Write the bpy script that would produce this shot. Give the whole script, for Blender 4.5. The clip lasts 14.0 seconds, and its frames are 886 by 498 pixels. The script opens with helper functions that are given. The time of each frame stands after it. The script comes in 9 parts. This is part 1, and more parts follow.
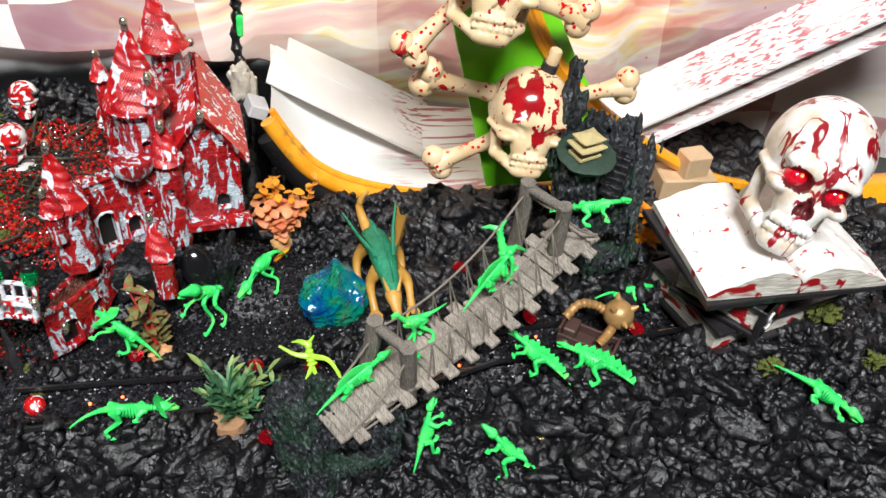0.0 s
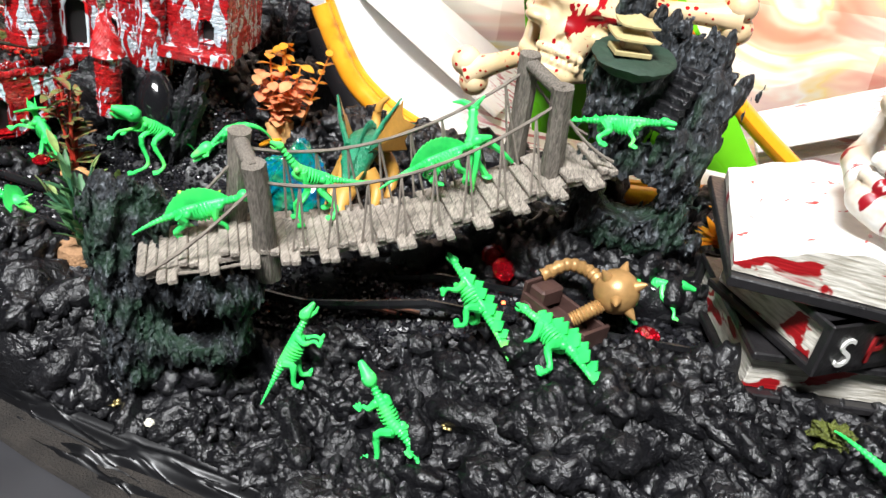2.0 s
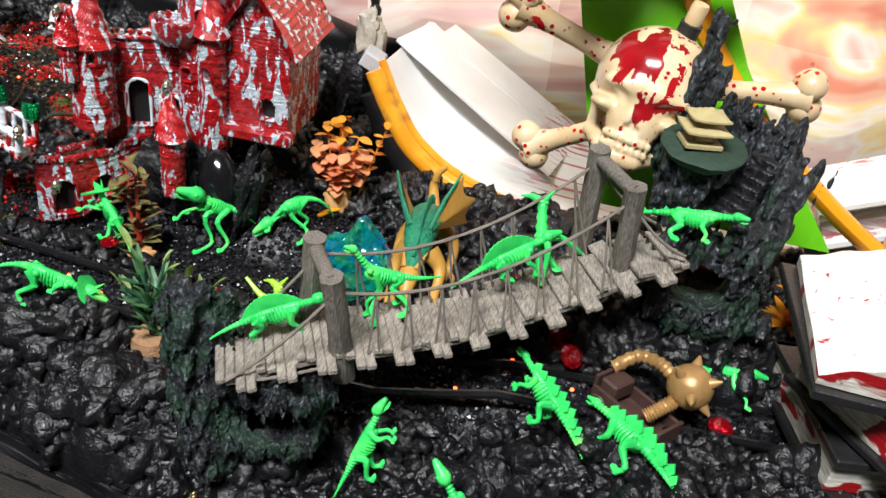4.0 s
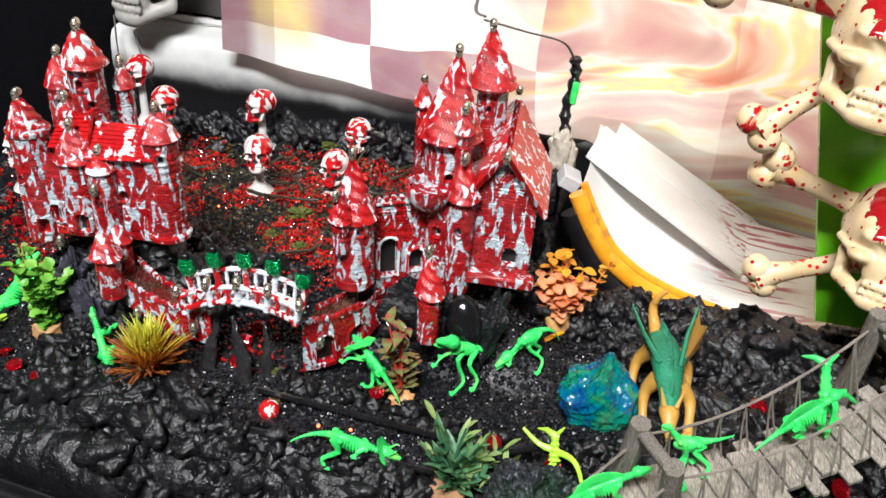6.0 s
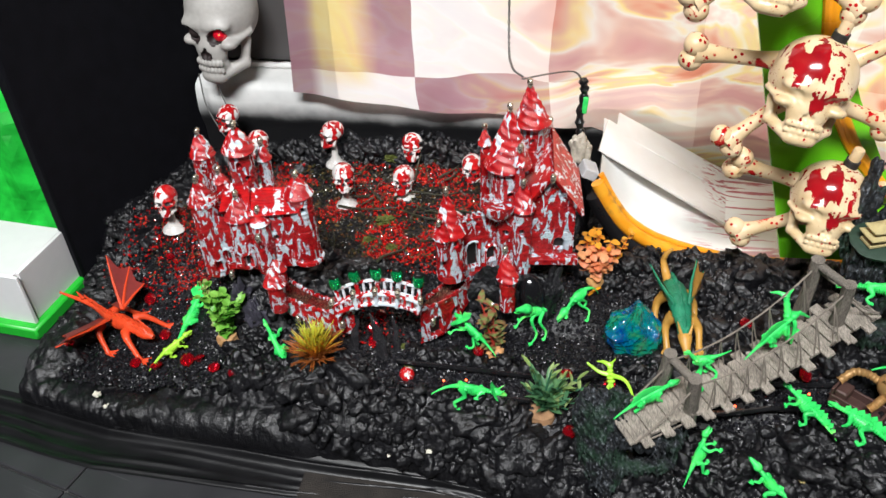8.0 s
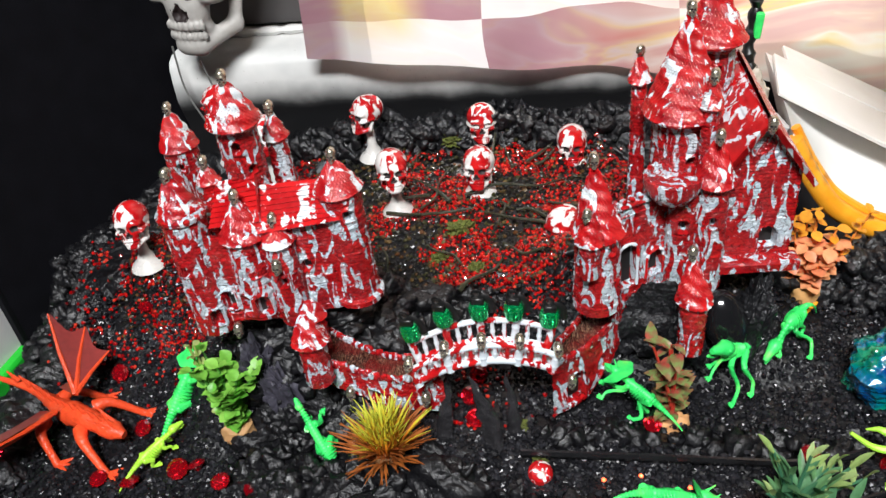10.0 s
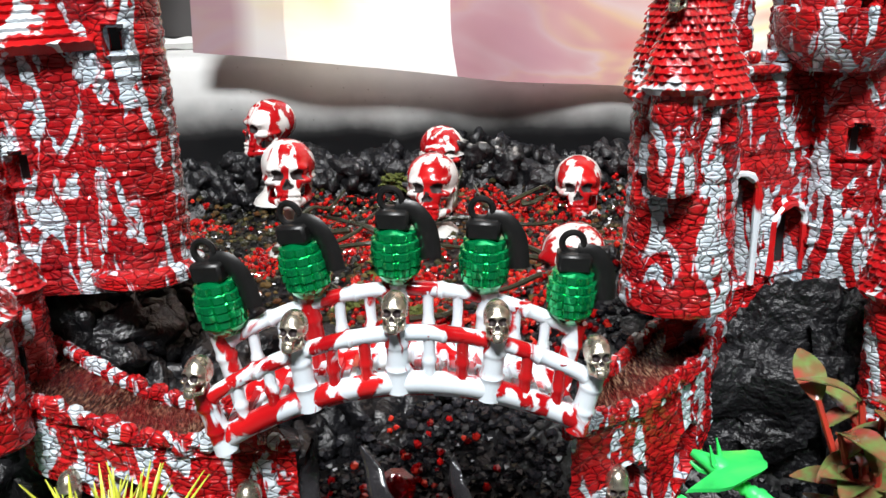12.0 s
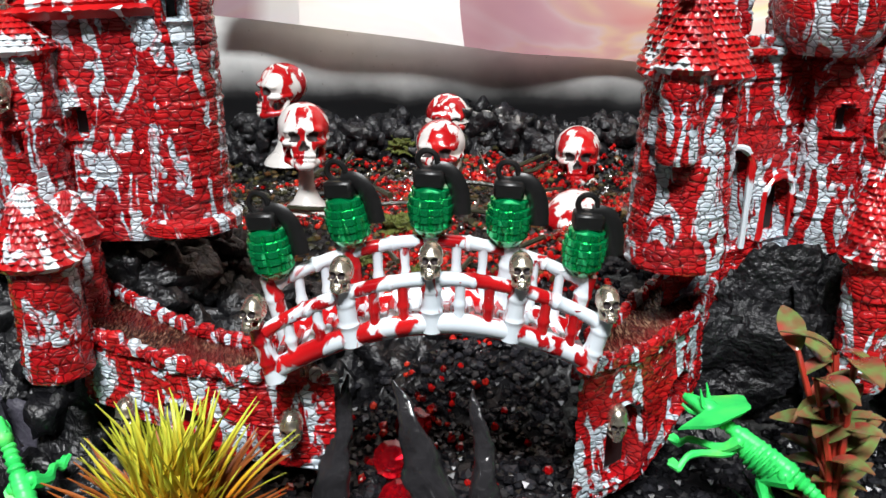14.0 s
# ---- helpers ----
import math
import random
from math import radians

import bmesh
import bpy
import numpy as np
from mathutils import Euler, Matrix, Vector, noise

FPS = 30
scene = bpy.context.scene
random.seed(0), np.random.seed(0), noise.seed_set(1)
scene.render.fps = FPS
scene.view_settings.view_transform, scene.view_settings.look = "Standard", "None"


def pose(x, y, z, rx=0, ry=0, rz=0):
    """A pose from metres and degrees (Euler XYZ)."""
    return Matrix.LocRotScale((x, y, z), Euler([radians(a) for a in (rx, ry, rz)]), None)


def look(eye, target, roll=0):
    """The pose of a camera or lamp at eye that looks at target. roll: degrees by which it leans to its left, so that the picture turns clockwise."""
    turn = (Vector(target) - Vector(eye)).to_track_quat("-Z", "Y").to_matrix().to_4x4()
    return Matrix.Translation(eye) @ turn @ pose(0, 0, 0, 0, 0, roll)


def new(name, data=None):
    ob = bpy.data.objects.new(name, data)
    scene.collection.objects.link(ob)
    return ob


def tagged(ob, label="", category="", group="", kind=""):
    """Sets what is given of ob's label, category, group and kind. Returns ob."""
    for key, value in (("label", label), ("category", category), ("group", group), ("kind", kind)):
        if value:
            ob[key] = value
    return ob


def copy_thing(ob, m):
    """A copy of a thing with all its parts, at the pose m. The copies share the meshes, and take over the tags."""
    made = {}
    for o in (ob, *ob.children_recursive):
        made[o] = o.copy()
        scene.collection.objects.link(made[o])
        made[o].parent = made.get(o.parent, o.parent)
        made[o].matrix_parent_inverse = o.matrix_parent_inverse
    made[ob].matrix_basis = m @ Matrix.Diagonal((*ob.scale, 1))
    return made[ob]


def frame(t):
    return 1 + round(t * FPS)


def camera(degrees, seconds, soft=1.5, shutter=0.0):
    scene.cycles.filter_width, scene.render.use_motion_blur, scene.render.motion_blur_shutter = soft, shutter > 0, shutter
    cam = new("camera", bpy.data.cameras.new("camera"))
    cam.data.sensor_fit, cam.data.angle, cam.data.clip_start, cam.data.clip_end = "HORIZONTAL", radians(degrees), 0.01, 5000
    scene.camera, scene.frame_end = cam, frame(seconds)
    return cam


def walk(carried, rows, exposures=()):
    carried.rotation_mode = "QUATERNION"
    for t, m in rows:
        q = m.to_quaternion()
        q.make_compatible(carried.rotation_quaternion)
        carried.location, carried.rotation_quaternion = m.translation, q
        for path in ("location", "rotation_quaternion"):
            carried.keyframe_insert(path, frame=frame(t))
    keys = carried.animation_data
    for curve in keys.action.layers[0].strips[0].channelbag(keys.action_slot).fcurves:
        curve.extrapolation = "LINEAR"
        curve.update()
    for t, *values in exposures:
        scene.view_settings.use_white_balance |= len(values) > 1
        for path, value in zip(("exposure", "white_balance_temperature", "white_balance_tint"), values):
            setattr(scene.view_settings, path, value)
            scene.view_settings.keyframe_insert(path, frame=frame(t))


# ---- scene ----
import itertools

cam = camera(57.6, 14.0)
PATH = [
    (0, (0.014, 0.022, 0.512), (0.401, 1.503, -0.775), 5.5),
    (0.5, (0.061, 0.025, 0.47), (0.245, 1.494, -0.874), 13.8),
    (1, (0.147, 0.047, 0.368), (-0.022, 1.574, -0.914), 16.4),
    (1.5, (0.187, 0.068, 0.311), (-0.074, 1.738, -0.758), 12.3),
    (2, (0.214, 0.055, 0.308), (-0.053, 1.769, -0.687), 10.5),
    (2.2, (0.217, 0.056, 0.312), (-0.054, 1.77, -0.683), 9.7),
    (4.3, (0.16, 0.072, 0.352), (-0.167, 1.763, -0.664), 8.8),
    (4.5, (0.131, 0.073, 0.356), (-0.183, 1.77, -0.653), 8.9),
    (5, (0.072, 0.09, 0.373), (-0.254, 1.778, -0.648), 7.3),
    (5.5, (0.039, 0.095, 0.382), (-0.291, 1.772, -0.657), 5.5),
    (5.9, (0.024, 0.065, 0.421), (-0.307, 1.728, -0.64), 5.1),
    (6, (0.023, 0.053, 0.439), (-0.321, 1.712, -0.624), 4.6),
    (6.5, (0.005, -0.014, 0.532), (-0.353, 1.613, -0.574), 1.5),
    (7, (-0.014, -0.073, 0.587), (-0.333, 1.492, -0.617), -0.5),
    (7.5, (-0.023, -0.093, 0.609), (-0.326, 1.462, -0.612), -2.0),
    (7.7, (-0.022, -0.095, 0.609), (-0.318, 1.457, -0.617), -2.3),
    (9.8, (-0.118, 0.053, 0.51), (-0.401, 1.641, -0.673), -6.2),
    (10, (-0.138, 0.119, 0.434), (-0.44, 1.707, -0.743), -7.4),
    (10.5, (-0.162, 0.21, 0.309), (-0.471, 1.848, -0.797), -4.8),
    (11, (-0.142, 0.255, 0.233), (-0.428, 2.031, -0.64), -3.3),
    (11.5, (-0.148, 0.278, 0.214), (-0.383, 2.14, -0.475), -2.3),
    (12, (-0.156, 0.282, 0.208), (-0.375, 2.171, -0.411), -1.6),
    (12.5, (-0.158, 0.28, 0.207), (-0.367, 2.166, -0.426), -1.1),
    (13, (-0.159, 0.282, 0.208), (-0.355, 2.165, -0.44), -0.7),
    (13.5, (-0.159, 0.28, 0.209), (-0.34, 2.16, -0.45), -0.3),
    (14, (-0.164, 0.261, 0.212), (-0.343, 2.128, -0.483), 0.3),
]
walk(cam, [(t, look(eye, target, roll)) for t, eye, target, roll in PATH],
     [(0.0, -0.14), (0.5, 0.06), (1.5, 0.42), (2.0, 0.40), (4.5, -0.20), (5.0, -0.05), (5.5, 0.06), (6.5, -0.12), (7.5, -0.28), (10.0, -0.18), (10.5, -0.10), (11.0, 0.05), (12.5, 0.0), (13.5, -0.06), (14.0, -0.12)])
# ---------- light ----------
world = bpy.data.worlds.new("sky")
scene.world = world
world.use_nodes = True
wn = world.node_tree.nodes
sky = wn.new("ShaderNodeTexSky")
sky.sky_type = "NISHITA"
sky.sun_disc = False
sky.sun_elevation, sky.sun_rotation = radians(48), radians(0)
world.node_tree.links.new(sky.outputs[0], wn["Background"].inputs[0])
wn["Background"].inputs[1].default_value = 0.15

sun = new("sun", bpy.data.lights.new("sun", "SUN"))
sun.data.energy, sun.data.angle, sun.data.color = 4.0, radians(0.5), (1.0, 0.95, 0.88)
sun.matrix_world = look((0.3, 3.0, 3.2), (0.0, 0.0, 0.0))

# added area light for soft light from above and in front; its source is unseen
unseen_room_light = new("unseen_room_light", bpy.data.lights.new("unseen_room_light", "AREA"))
unseen_room_light.data.shape, unseen_room_light.data.size, unseen_room_light.data.size_y = "RECTANGLE", 0.9, 0.35
unseen_room_light.data.energy, unseen_room_light.data.color = 122.0, (0.975, 0.985, 1.0)
unseen_room_light.matrix_world = look((-0.15, -0.85, 2.1), (-0.05, 0.45, 0.0))


# ---------- mesh helpers ----------
class Geo:
    """Vertices and faces of one mesh in the making."""

    def __init__(self):
        self.v, self.f, self.k, self.n = [], [], [], 0

    def add(self, verts, faces, slot=0):
        self.v.append(np.asarray(verts, float).reshape(-1, 3))
        n = self.n
        self.f.extend([tuple(i + n for i in face) for face in faces])
        self.k.extend([slot] * len(faces))
        self.n += len(self.v[-1])
        return self

    def verts(self):
        return np.concatenate(self.v) if self.v else np.zeros((0, 3))


def grid_faces(rows, cols, wrap=False):
    out = []
    for a in range(rows - 1):
        for b in range(cols if wrap else cols - 1):
            c = (b + 1) % cols
            out.append((a * cols + b, a * cols + c, (a + 1) * cols + c, (a + 1) * cols + b))
    return out


def unit(v):
    v = np.asarray(v, float)
    return v / max(np.linalg.norm(v), 1e-9)


def smooth(a, b, x):
    t = np.clip((np.asarray(x, float) - a) / (b - a), 0, 1)
    return t * t * (3 - 2 * t)


def tube(g, path, radii, seg=8, slot=0, caps=True, flat=1.0, up=(0, 0, 1)):
    """A tube along the points, with one radius or one for each point; flat squeezes it upwards."""
    p = np.asarray(path, float)
    n = len(p)
    r = np.broadcast_to(np.asarray(radii, float), (n,))
    way = np.gradient(p, axis=0)
    rows = []
    side0 = None
    for i in range(n):
        w = unit(way[i])
        side = np.cross(w, up)
        if np.linalg.norm(side) < 0.15:
            side = np.cross(w, (0.31, 1, 0.0)) if side0 is None else side0 - w * (side0 @ w)
        side = unit(side)
        if side0 is not None and side @ side0 < 0:
            side = -side
        side0 = side
        top = np.cross(side, w)
        a = np.linspace(0, 2 * np.pi, seg, endpoint=False)
        rows.append(p[i] + r[i] * (np.cos(a)[:, None] * side + flat * np.sin(a)[:, None] * top))
    faces = grid_faces(n, seg, True)
    if caps:
        faces += [tuple(range(seg))[::-1], tuple(range((n - 1) * seg, n * seg))]
    return g.add(np.concatenate(rows), faces, slot)


def curve_pts(pts, n):
    """Points along a smooth curve through a few points."""
    p = np.asarray(pts, float)
    if len(p) == 2:
        return p[0] + np.linspace(0, 1, n)[:, None] * (p[1] - p[0])
    q = np.vstack([2 * p[0] - p[1], p, 2 * p[-1] - p[-2]])
    out = []
    for u in np.linspace(0, len(p) - 1, n):
        i = min(int(u), len(p) - 2)
        t = u - i
        a, b, c, d = q[i], q[i + 1], q[i + 2], q[i + 3]
        out.append(0.5 * (2 * b + (c - a) * t + (2 * a - 5 * b + 4 * c - d) * t * t + (3 * b - a - 3 * c + d) * t**3))
    return np.array(out)


def lathe(g, profile, seg=24, at=(0, 0, 0), axis=(0, 0, 1), slot=0):
    """Turns a profile of (radius, height) round an axis."""
    w = unit(axis)
    side = unit(np.cross(w, (0, 1, 0)) if abs(w[1]) < 0.9 else np.cross(w, (1, 0, 0)))
    top = np.cross(w, side)
    a = np.linspace(0, 2 * np.pi, seg, endpoint=False)
    ring = np.cos(a)[:, None] * side + np.sin(a)[:, None] * top
    rows = [np.asarray(at) + r * ring + h * w for r, h in profile]
    faces = grid_faces(len(rows), seg, True)
    faces += [tuple(range(seg))[::-1], tuple(range((len(rows) - 1) * seg, len(rows) * seg))]
    return g.add(np.concatenate(rows), faces, slot)


def box(g, at, size, m=None, bevel=0.12, slot=0):
    """A box with chamfered edges; m turns it."""
    h = np.asarray(size, float) / 2
    b = bevel * h.min()
    pts, index = [], {}
    for x in (-1, 1):
        for y in (-1, 1):
            for z in (-1, 1):
                s = np.array([x, y, z])
                for k in range(3):
                    q = h * s
                    for j in range(3):
                        if j != k:
                            q[j] -= s[j] * b
                    index[(x, y, z, k)] = len(pts)
                    pts.append(q)
    faces = []
    for k in range(3):
        i, j = [n for n in range(3) if n != k]
        for s in (-1, 1):
            quad = []
            for a, c in ((-1, -1), (1, -1), (1, 1), (-1, 1)):
                key = [0, 0, 0]
                key[k], key[i], key[j] = s, a, c
                quad.append(index[(*key, k)])
            faces.append(tuple(quad if (s > 0) == (k != 1) else quad[::-1]))
    for k in range(3):
        i, j = [n for n in range(3) if n != k]
        for a in (-1, 1):
            for c in (-1, 1):
                lo, hi = [0, 0, 0], [0, 0, 0]
                lo[k], hi[k] = -1, 1
                lo[i] = hi[i] = a
                lo[j] = hi[j] = c
                faces.append((index[(*lo, i)], index[(*hi, i)], index[(*hi, j)], index[(*lo, j)]))
    for x in (-1, 1):
        for y in (-1, 1):
            for z in (-1, 1):
                faces.append(tuple(index[(x, y, z, k)] for k in range(3)))
    pts = np.array(pts)
    if m is not None:
        pts = pts @ np.array(m.to_3x3()).T
    return g.add(pts + np.asarray(at, float), faces, slot)


def noise3(p, scale, seed=0.0):
    return np.array([noise.noise(Vector((q[0] * scale + seed, q[1] * scale - seed, q[2] * scale + 2 * seed))) for q in np.asarray(p)])


def sphere_dirs(seg, rings):
    t = np.linspace(0, np.pi, rings + 1)
    a = np.linspace(0, 2 * np.pi, seg, endpoint=False)
    d = np.stack([np.sin(t)[:, None] * np.cos(a), np.sin(t)[:, None] * np.sin(a), np.cos(t)[:, None] * np.ones(seg)], -1)
    return d.reshape(-1, 3), grid_faces(rings + 1, seg, True)


def blob(g, at, size, seg=14, rings=9, rough=0.0, scale=60.0, seed=0.0, m=None, slot=0):
    d, faces = sphere_dirs(seg, rings)
    p = d * np.asarray(size)
    if rough:
        p = p * (1 + rough * noise3(p, scale, seed + 7.3))[:, None]
    if m is not None:
        p = p @ np.array(m.to_3x3()).T
    return g.add(p + np.asarray(at), [f[::-1] for f in faces], slot)


WORLD = {}


def mesh_of(name, g, mats, flat=False):
    me = bpy.data.meshes.new(name)
    me.from_pydata(g.verts().tolist(), [], g.f)
    for m in mats if isinstance(mats, (list, tuple)) else [mats]:
        me.materials.append(m)
    me.polygons.foreach_set("material_index", g.k)
    bm = bmesh.new()
    bm.from_mesh(me)
    bmesh.ops.remove_doubles(bm, verts=bm.verts, dist=1e-7)
    if len(bm.faces) < 60000:
        bmesh.ops.recalc_face_normals(bm, faces=bm.faces)
    bm.to_mesh(me)
    bm.free()
    if not flat:
        me.polygons.foreach_set("use_smooth", [True] * len(me.polygons))
        me.set_sharp_from_angle(angle=radians(42))
    me.update()
    return me


def thing(name, at, label, category, group="", kind="", turn=0.0):
    """An Empty at a thing's base, under which its parts hang."""
    ob = tagged(new(name), label, category, group, kind)
    ob.empty_display_size = 0.01
    ob.matrix_basis = pose(*at, 0, 0, turn)
    WORLD[ob.name] = ob.matrix_basis.copy()
    return ob


def part(name, g, mats, parent, label="", local=False, flat=False, at=None):
    """One mesh under a thing or a part. Its vertices are given in the world, or (local) as the parent's own."""
    me = mesh_of(name, g, mats, flat)
    ob = new(name, me)
    if label:
        ob["label"] = label
    base = WORLD[parent.name]
    if not local:
        me.transform(base.inverted())
    ob.parent = parent
    WORLD[ob.name] = base
    return ob


def solo(name, g, mats, label, category, group="", kind="", flat=False, local_to=None):
    """A thing that is one mesh, with its origin at its base."""
    me = mesh_of(name, g, mats, flat)
    ob = tagged(new(name, me), label, category, group, kind)
    v = g.verts()
    base = np.array([*(v.min(0)[:2] + v.max(0)[:2]) / 2, v[:, 2].min()]) if local_to is None else np.asarray(local_to)
    me.transform(Matrix.Translation(-Vector(base)))
    ob.location = base
    WORLD[ob.name] = Matrix.Translation(Vector(base))
    return ob


# ---------- materials ----------
class Nodes:
    def __init__(self, name):
        self.m = bpy.data.materials.new(name)
        self.m.use_nodes = True
        self.t = self.m.node_tree
        self.b = self.t.nodes["Principled BSDF"]
        self.co = self.t.nodes.new("ShaderNodeTexCoord").outputs["Object"]

    def node(self, kind, **sets):
        n = self.t.nodes.new(kind)
        for k, v in sets.items():
            if k in n.inputs:
                n.inputs[k].default_value = v
        return n

    def link(self, a, b):
        self.t.links.new(a, b)

    def noise(self, scale, detail=4.0, stretch=None, distort=0.0, shift=0.0):
        n = self.node("ShaderNodeTexNoise", Scale=scale, Detail=detail, Distortion=distort)
        mp = self.node("ShaderNodeMapping")
        mp.inputs["Scale"].default_value = stretch or (1, 1, 1)
        mp.inputs["Location"].default_value = (shift, shift * 0.7, -shift)
        self.link(self.co, mp.inputs[0])
        self.link(mp.outputs[0], n.inputs[0])
        return n.outputs[0]

    def cells(self, scale, feature="F1", out=0, stretch=None):
        n = self.node("ShaderNodeTexVoronoi", Scale=scale)
        n.feature = feature
        mp = self.node("ShaderNodeMapping")
        mp.inputs["Scale"].default_value = stretch or (1, 1, 1)
        self.link(self.co, mp.inputs[0])
        self.link(mp.outputs[0], n.inputs[0])
        return n.outputs[out]

    def ramp(self, fac, stops, hard=False):
        n = self.node("ShaderNodeValToRGB")
        n.color_ramp.interpolation = "CONSTANT" if hard else "LINEAR"
        e = n.color_ramp.elements
        while len(e) < len(stops):
            e.new(0.5)
        for x, (at, c) in zip(e, stops):
            x.position, x.color = at, (*(c if isinstance(c, (tuple, list)) else (c, c, c)), 1)
        self.link(fac, n.inputs[0])
        return n.outputs[0]

    def mix(self, fac, a, b, blend="MIX"):
        n = self.t.nodes.new("ShaderNodeMix")
        n.data_type, n.blend_type = "RGBA", blend
        for v, s in ((fac, n.inputs[0]), (a, n.inputs[6]), (b, n.inputs[7])):
            if isinstance(v, (int, float)):
                s.default_value = v
            elif isinstance(v, (tuple, list)):
                s.default_value = (*v, 1)
            else:
                self.link(v, s)
        return n.outputs[2]

    def maths(self, op, a, b=0.0):
        n = self.t.nodes.new("ShaderNodeMath")
        n.operation = op
        for v, s in ((a, n.inputs[0]), (b, n.inputs[1])):
            if isinstance(v, (int, float)):
                s.default_value = v
            else:
                self.link(v, s)
        return n.outputs[0]

    def bump(self, height, strength=0.3, dist=0.001):
        n = self.node("ShaderNodeBump", Strength=strength, Distance=dist)
        self.link(height, n.inputs["Height"])
        if self.b.inputs["Normal"].is_linked:
            self.link(self.b.inputs["Normal"].links[0].from_socket, n.inputs["Normal"])
        self.link(n.outputs[0], self.b.inputs["Normal"])

    def set(self, **k):
        names = {"color": "Base Color", "rough": "Roughness", "metal": "Metallic", "trans": "Transmission Weight", "coat": "Coat Weight",
                 "ior": "IOR", "sss": "Subsurface Weight", "glow": "Emission Color", "glow_power": "Emission Strength", "spec": "Specular IOR Level", "alpha": "Alpha"}
        for n, v in k.items():
            s = self.b.inputs[names[n]]
            if isinstance(v, (int, float)):
                s.default_value = v
            elif isinstance(v, (tuple, list)):
                s.default_value = (*v, 1)
            else:
                self.link(v, s)
        return self


def plain(name, color, rough=0.5, vary=0.15, grain=300.0, bump=0.15, dist=0.0005, metal=0.0, coat=0.0, **more):
    """A surface of one colour with broad and fine variation and a little relief."""
    n = Nodes(name)
    dark = tuple(c * (1 - vary) for c in color)
    light = tuple(min(1, c * (1 + vary)) for c in color)
    broad = n.ramp(n.noise(grain / 12, 3), [(0.3, dark), (0.7, light)])
    c = n.mix(0.35, broad, n.ramp(n.noise(grain, 5), [(0.3, dark), (0.7, light)]))
    n.set(color=c, metal=metal, coat=coat, rough=n.ramp(n.noise(grain / 6, 3), [(0.2, max(rough - 0.12, 0.02)), (0.8, min(rough + 0.12, 1))]), **more)
    if bump:
        n.bump(n.noise(grain, 4), bump, dist)
    return n.m


BLOOD = (0.30, 0.003, 0.006)
BLOOD2 = (0.56, 0.012, 0.013)


def splattered(name, base, share=0.55, scale=60.0, stretch=(1, 1, 0.45), rough=0.35, relief=0.0, drops=0.0, base2=None, shift=0.0, stones=0.0):
    """Paint in a base colour, with runs and splashes of glossy red over it."""
    n = Nodes(name)
    info = n.node("ShaderNodeObjectInfo")
    move = n.t.nodes.new("ShaderNodeVectorMath")
    n.link(n.co, move.inputs[0])
    n.link(info.outputs["Random"], move.inputs[1])
    n.co = move.outputs[0]
    under = n.ramp(n.noise(scale * 0.8, 4, shift=3.1), [(0.3, base2 or tuple(c * 0.75 for c in base)), (0.65, base)])
    red = n.ramp(n.noise(scale * 0.6, 4, shift=9.0), [(0.3, BLOOD), (0.7, BLOOD2)])
    cover = n.noise(scale, 7.0, stretch, 0.9, shift)
    lo = 1.0 - share
    mask = n.ramp(cover, [(0.0, 0.0), (max(lo - 0.015, 0), 0.0), (lo + 0.015, 1.0)])
    if drops:
        spots = n.ramp(n.cells(scale * 3.3), [(0.0, 1.0), (drops, 1.0), (drops + 0.03, 0.0)])
        some = n.ramp(n.noise(scale * 0.7, 2, shift=17.0), [(0.40, 0.0), (0.44, 1.0)])
        mask = n.mix(1.0, mask, n.mix(1.0, spots, some, "MULTIPLY"), "LIGHTEN")
    n.set(color=n.mix(mask, under, red), rough=n.ramp(mask, [(0.0, min(rough + 0.15, 1)), (1.0, max(rough - 0.12, 0.08))]), coat=0.25)
    n.bump(mask, 0.35, 0.0006)
    if stones:
        sep = n.node("ShaderNodeSeparateXYZ")
        n.link(n.co, sep.inputs[0])
        rows = n.maths("FRACT", n.maths("ADD", n.maths("MULTIPLY", sep.outputs[2], 460.0), n.maths("MULTIPLY", n.noise(160, 2), 0.6)))
        n.bump(n.ramp(rows, [(0.0, 0.0), (0.16, 1.0), (0.84, 1.0), (1.0, 0.0)]), 0.45, 0.0007)
        crack = n.cells(stones, "DISTANCE_TO_EDGE", 0, (0.85, 0.85, 1.35))
        n.bump(n.ramp(crack, [(0.0, 0.0), (0.07, 0.85), (0.20, 1.0)]), 0.8, 0.0009)
        n.bump(n.noise(stones * 2.2, 3), 0.35, 0.0006)
        # the colour goes dark along the joints between stones
        dark_joint = n.ramp(n.maths("ADD", crack, n.maths("MULTIPLY", n.noise(260, 3), 0.10)), [(0.055, 0.75), (0.10, 0.0)])
        n.set(color=n.mix(dark_joint, n.mix(mask, under, red), (0.030, 0.003, 0.004)))
    if relief:
        n.bump(n.noise(scale * 12, 4), relief, 0.0008)
    return n.m


def glass(name, color, rough=0.05, ior=1.48, clear=0.55):
    n = Nodes(name)
    n.set(color=n.ramp(n.noise(120, 2), [(0.3, tuple(c * 0.85 for c in color)), (0.7, color)]), rough=rough, trans=clear, ior=ior, coat=0.5)
    return n.m


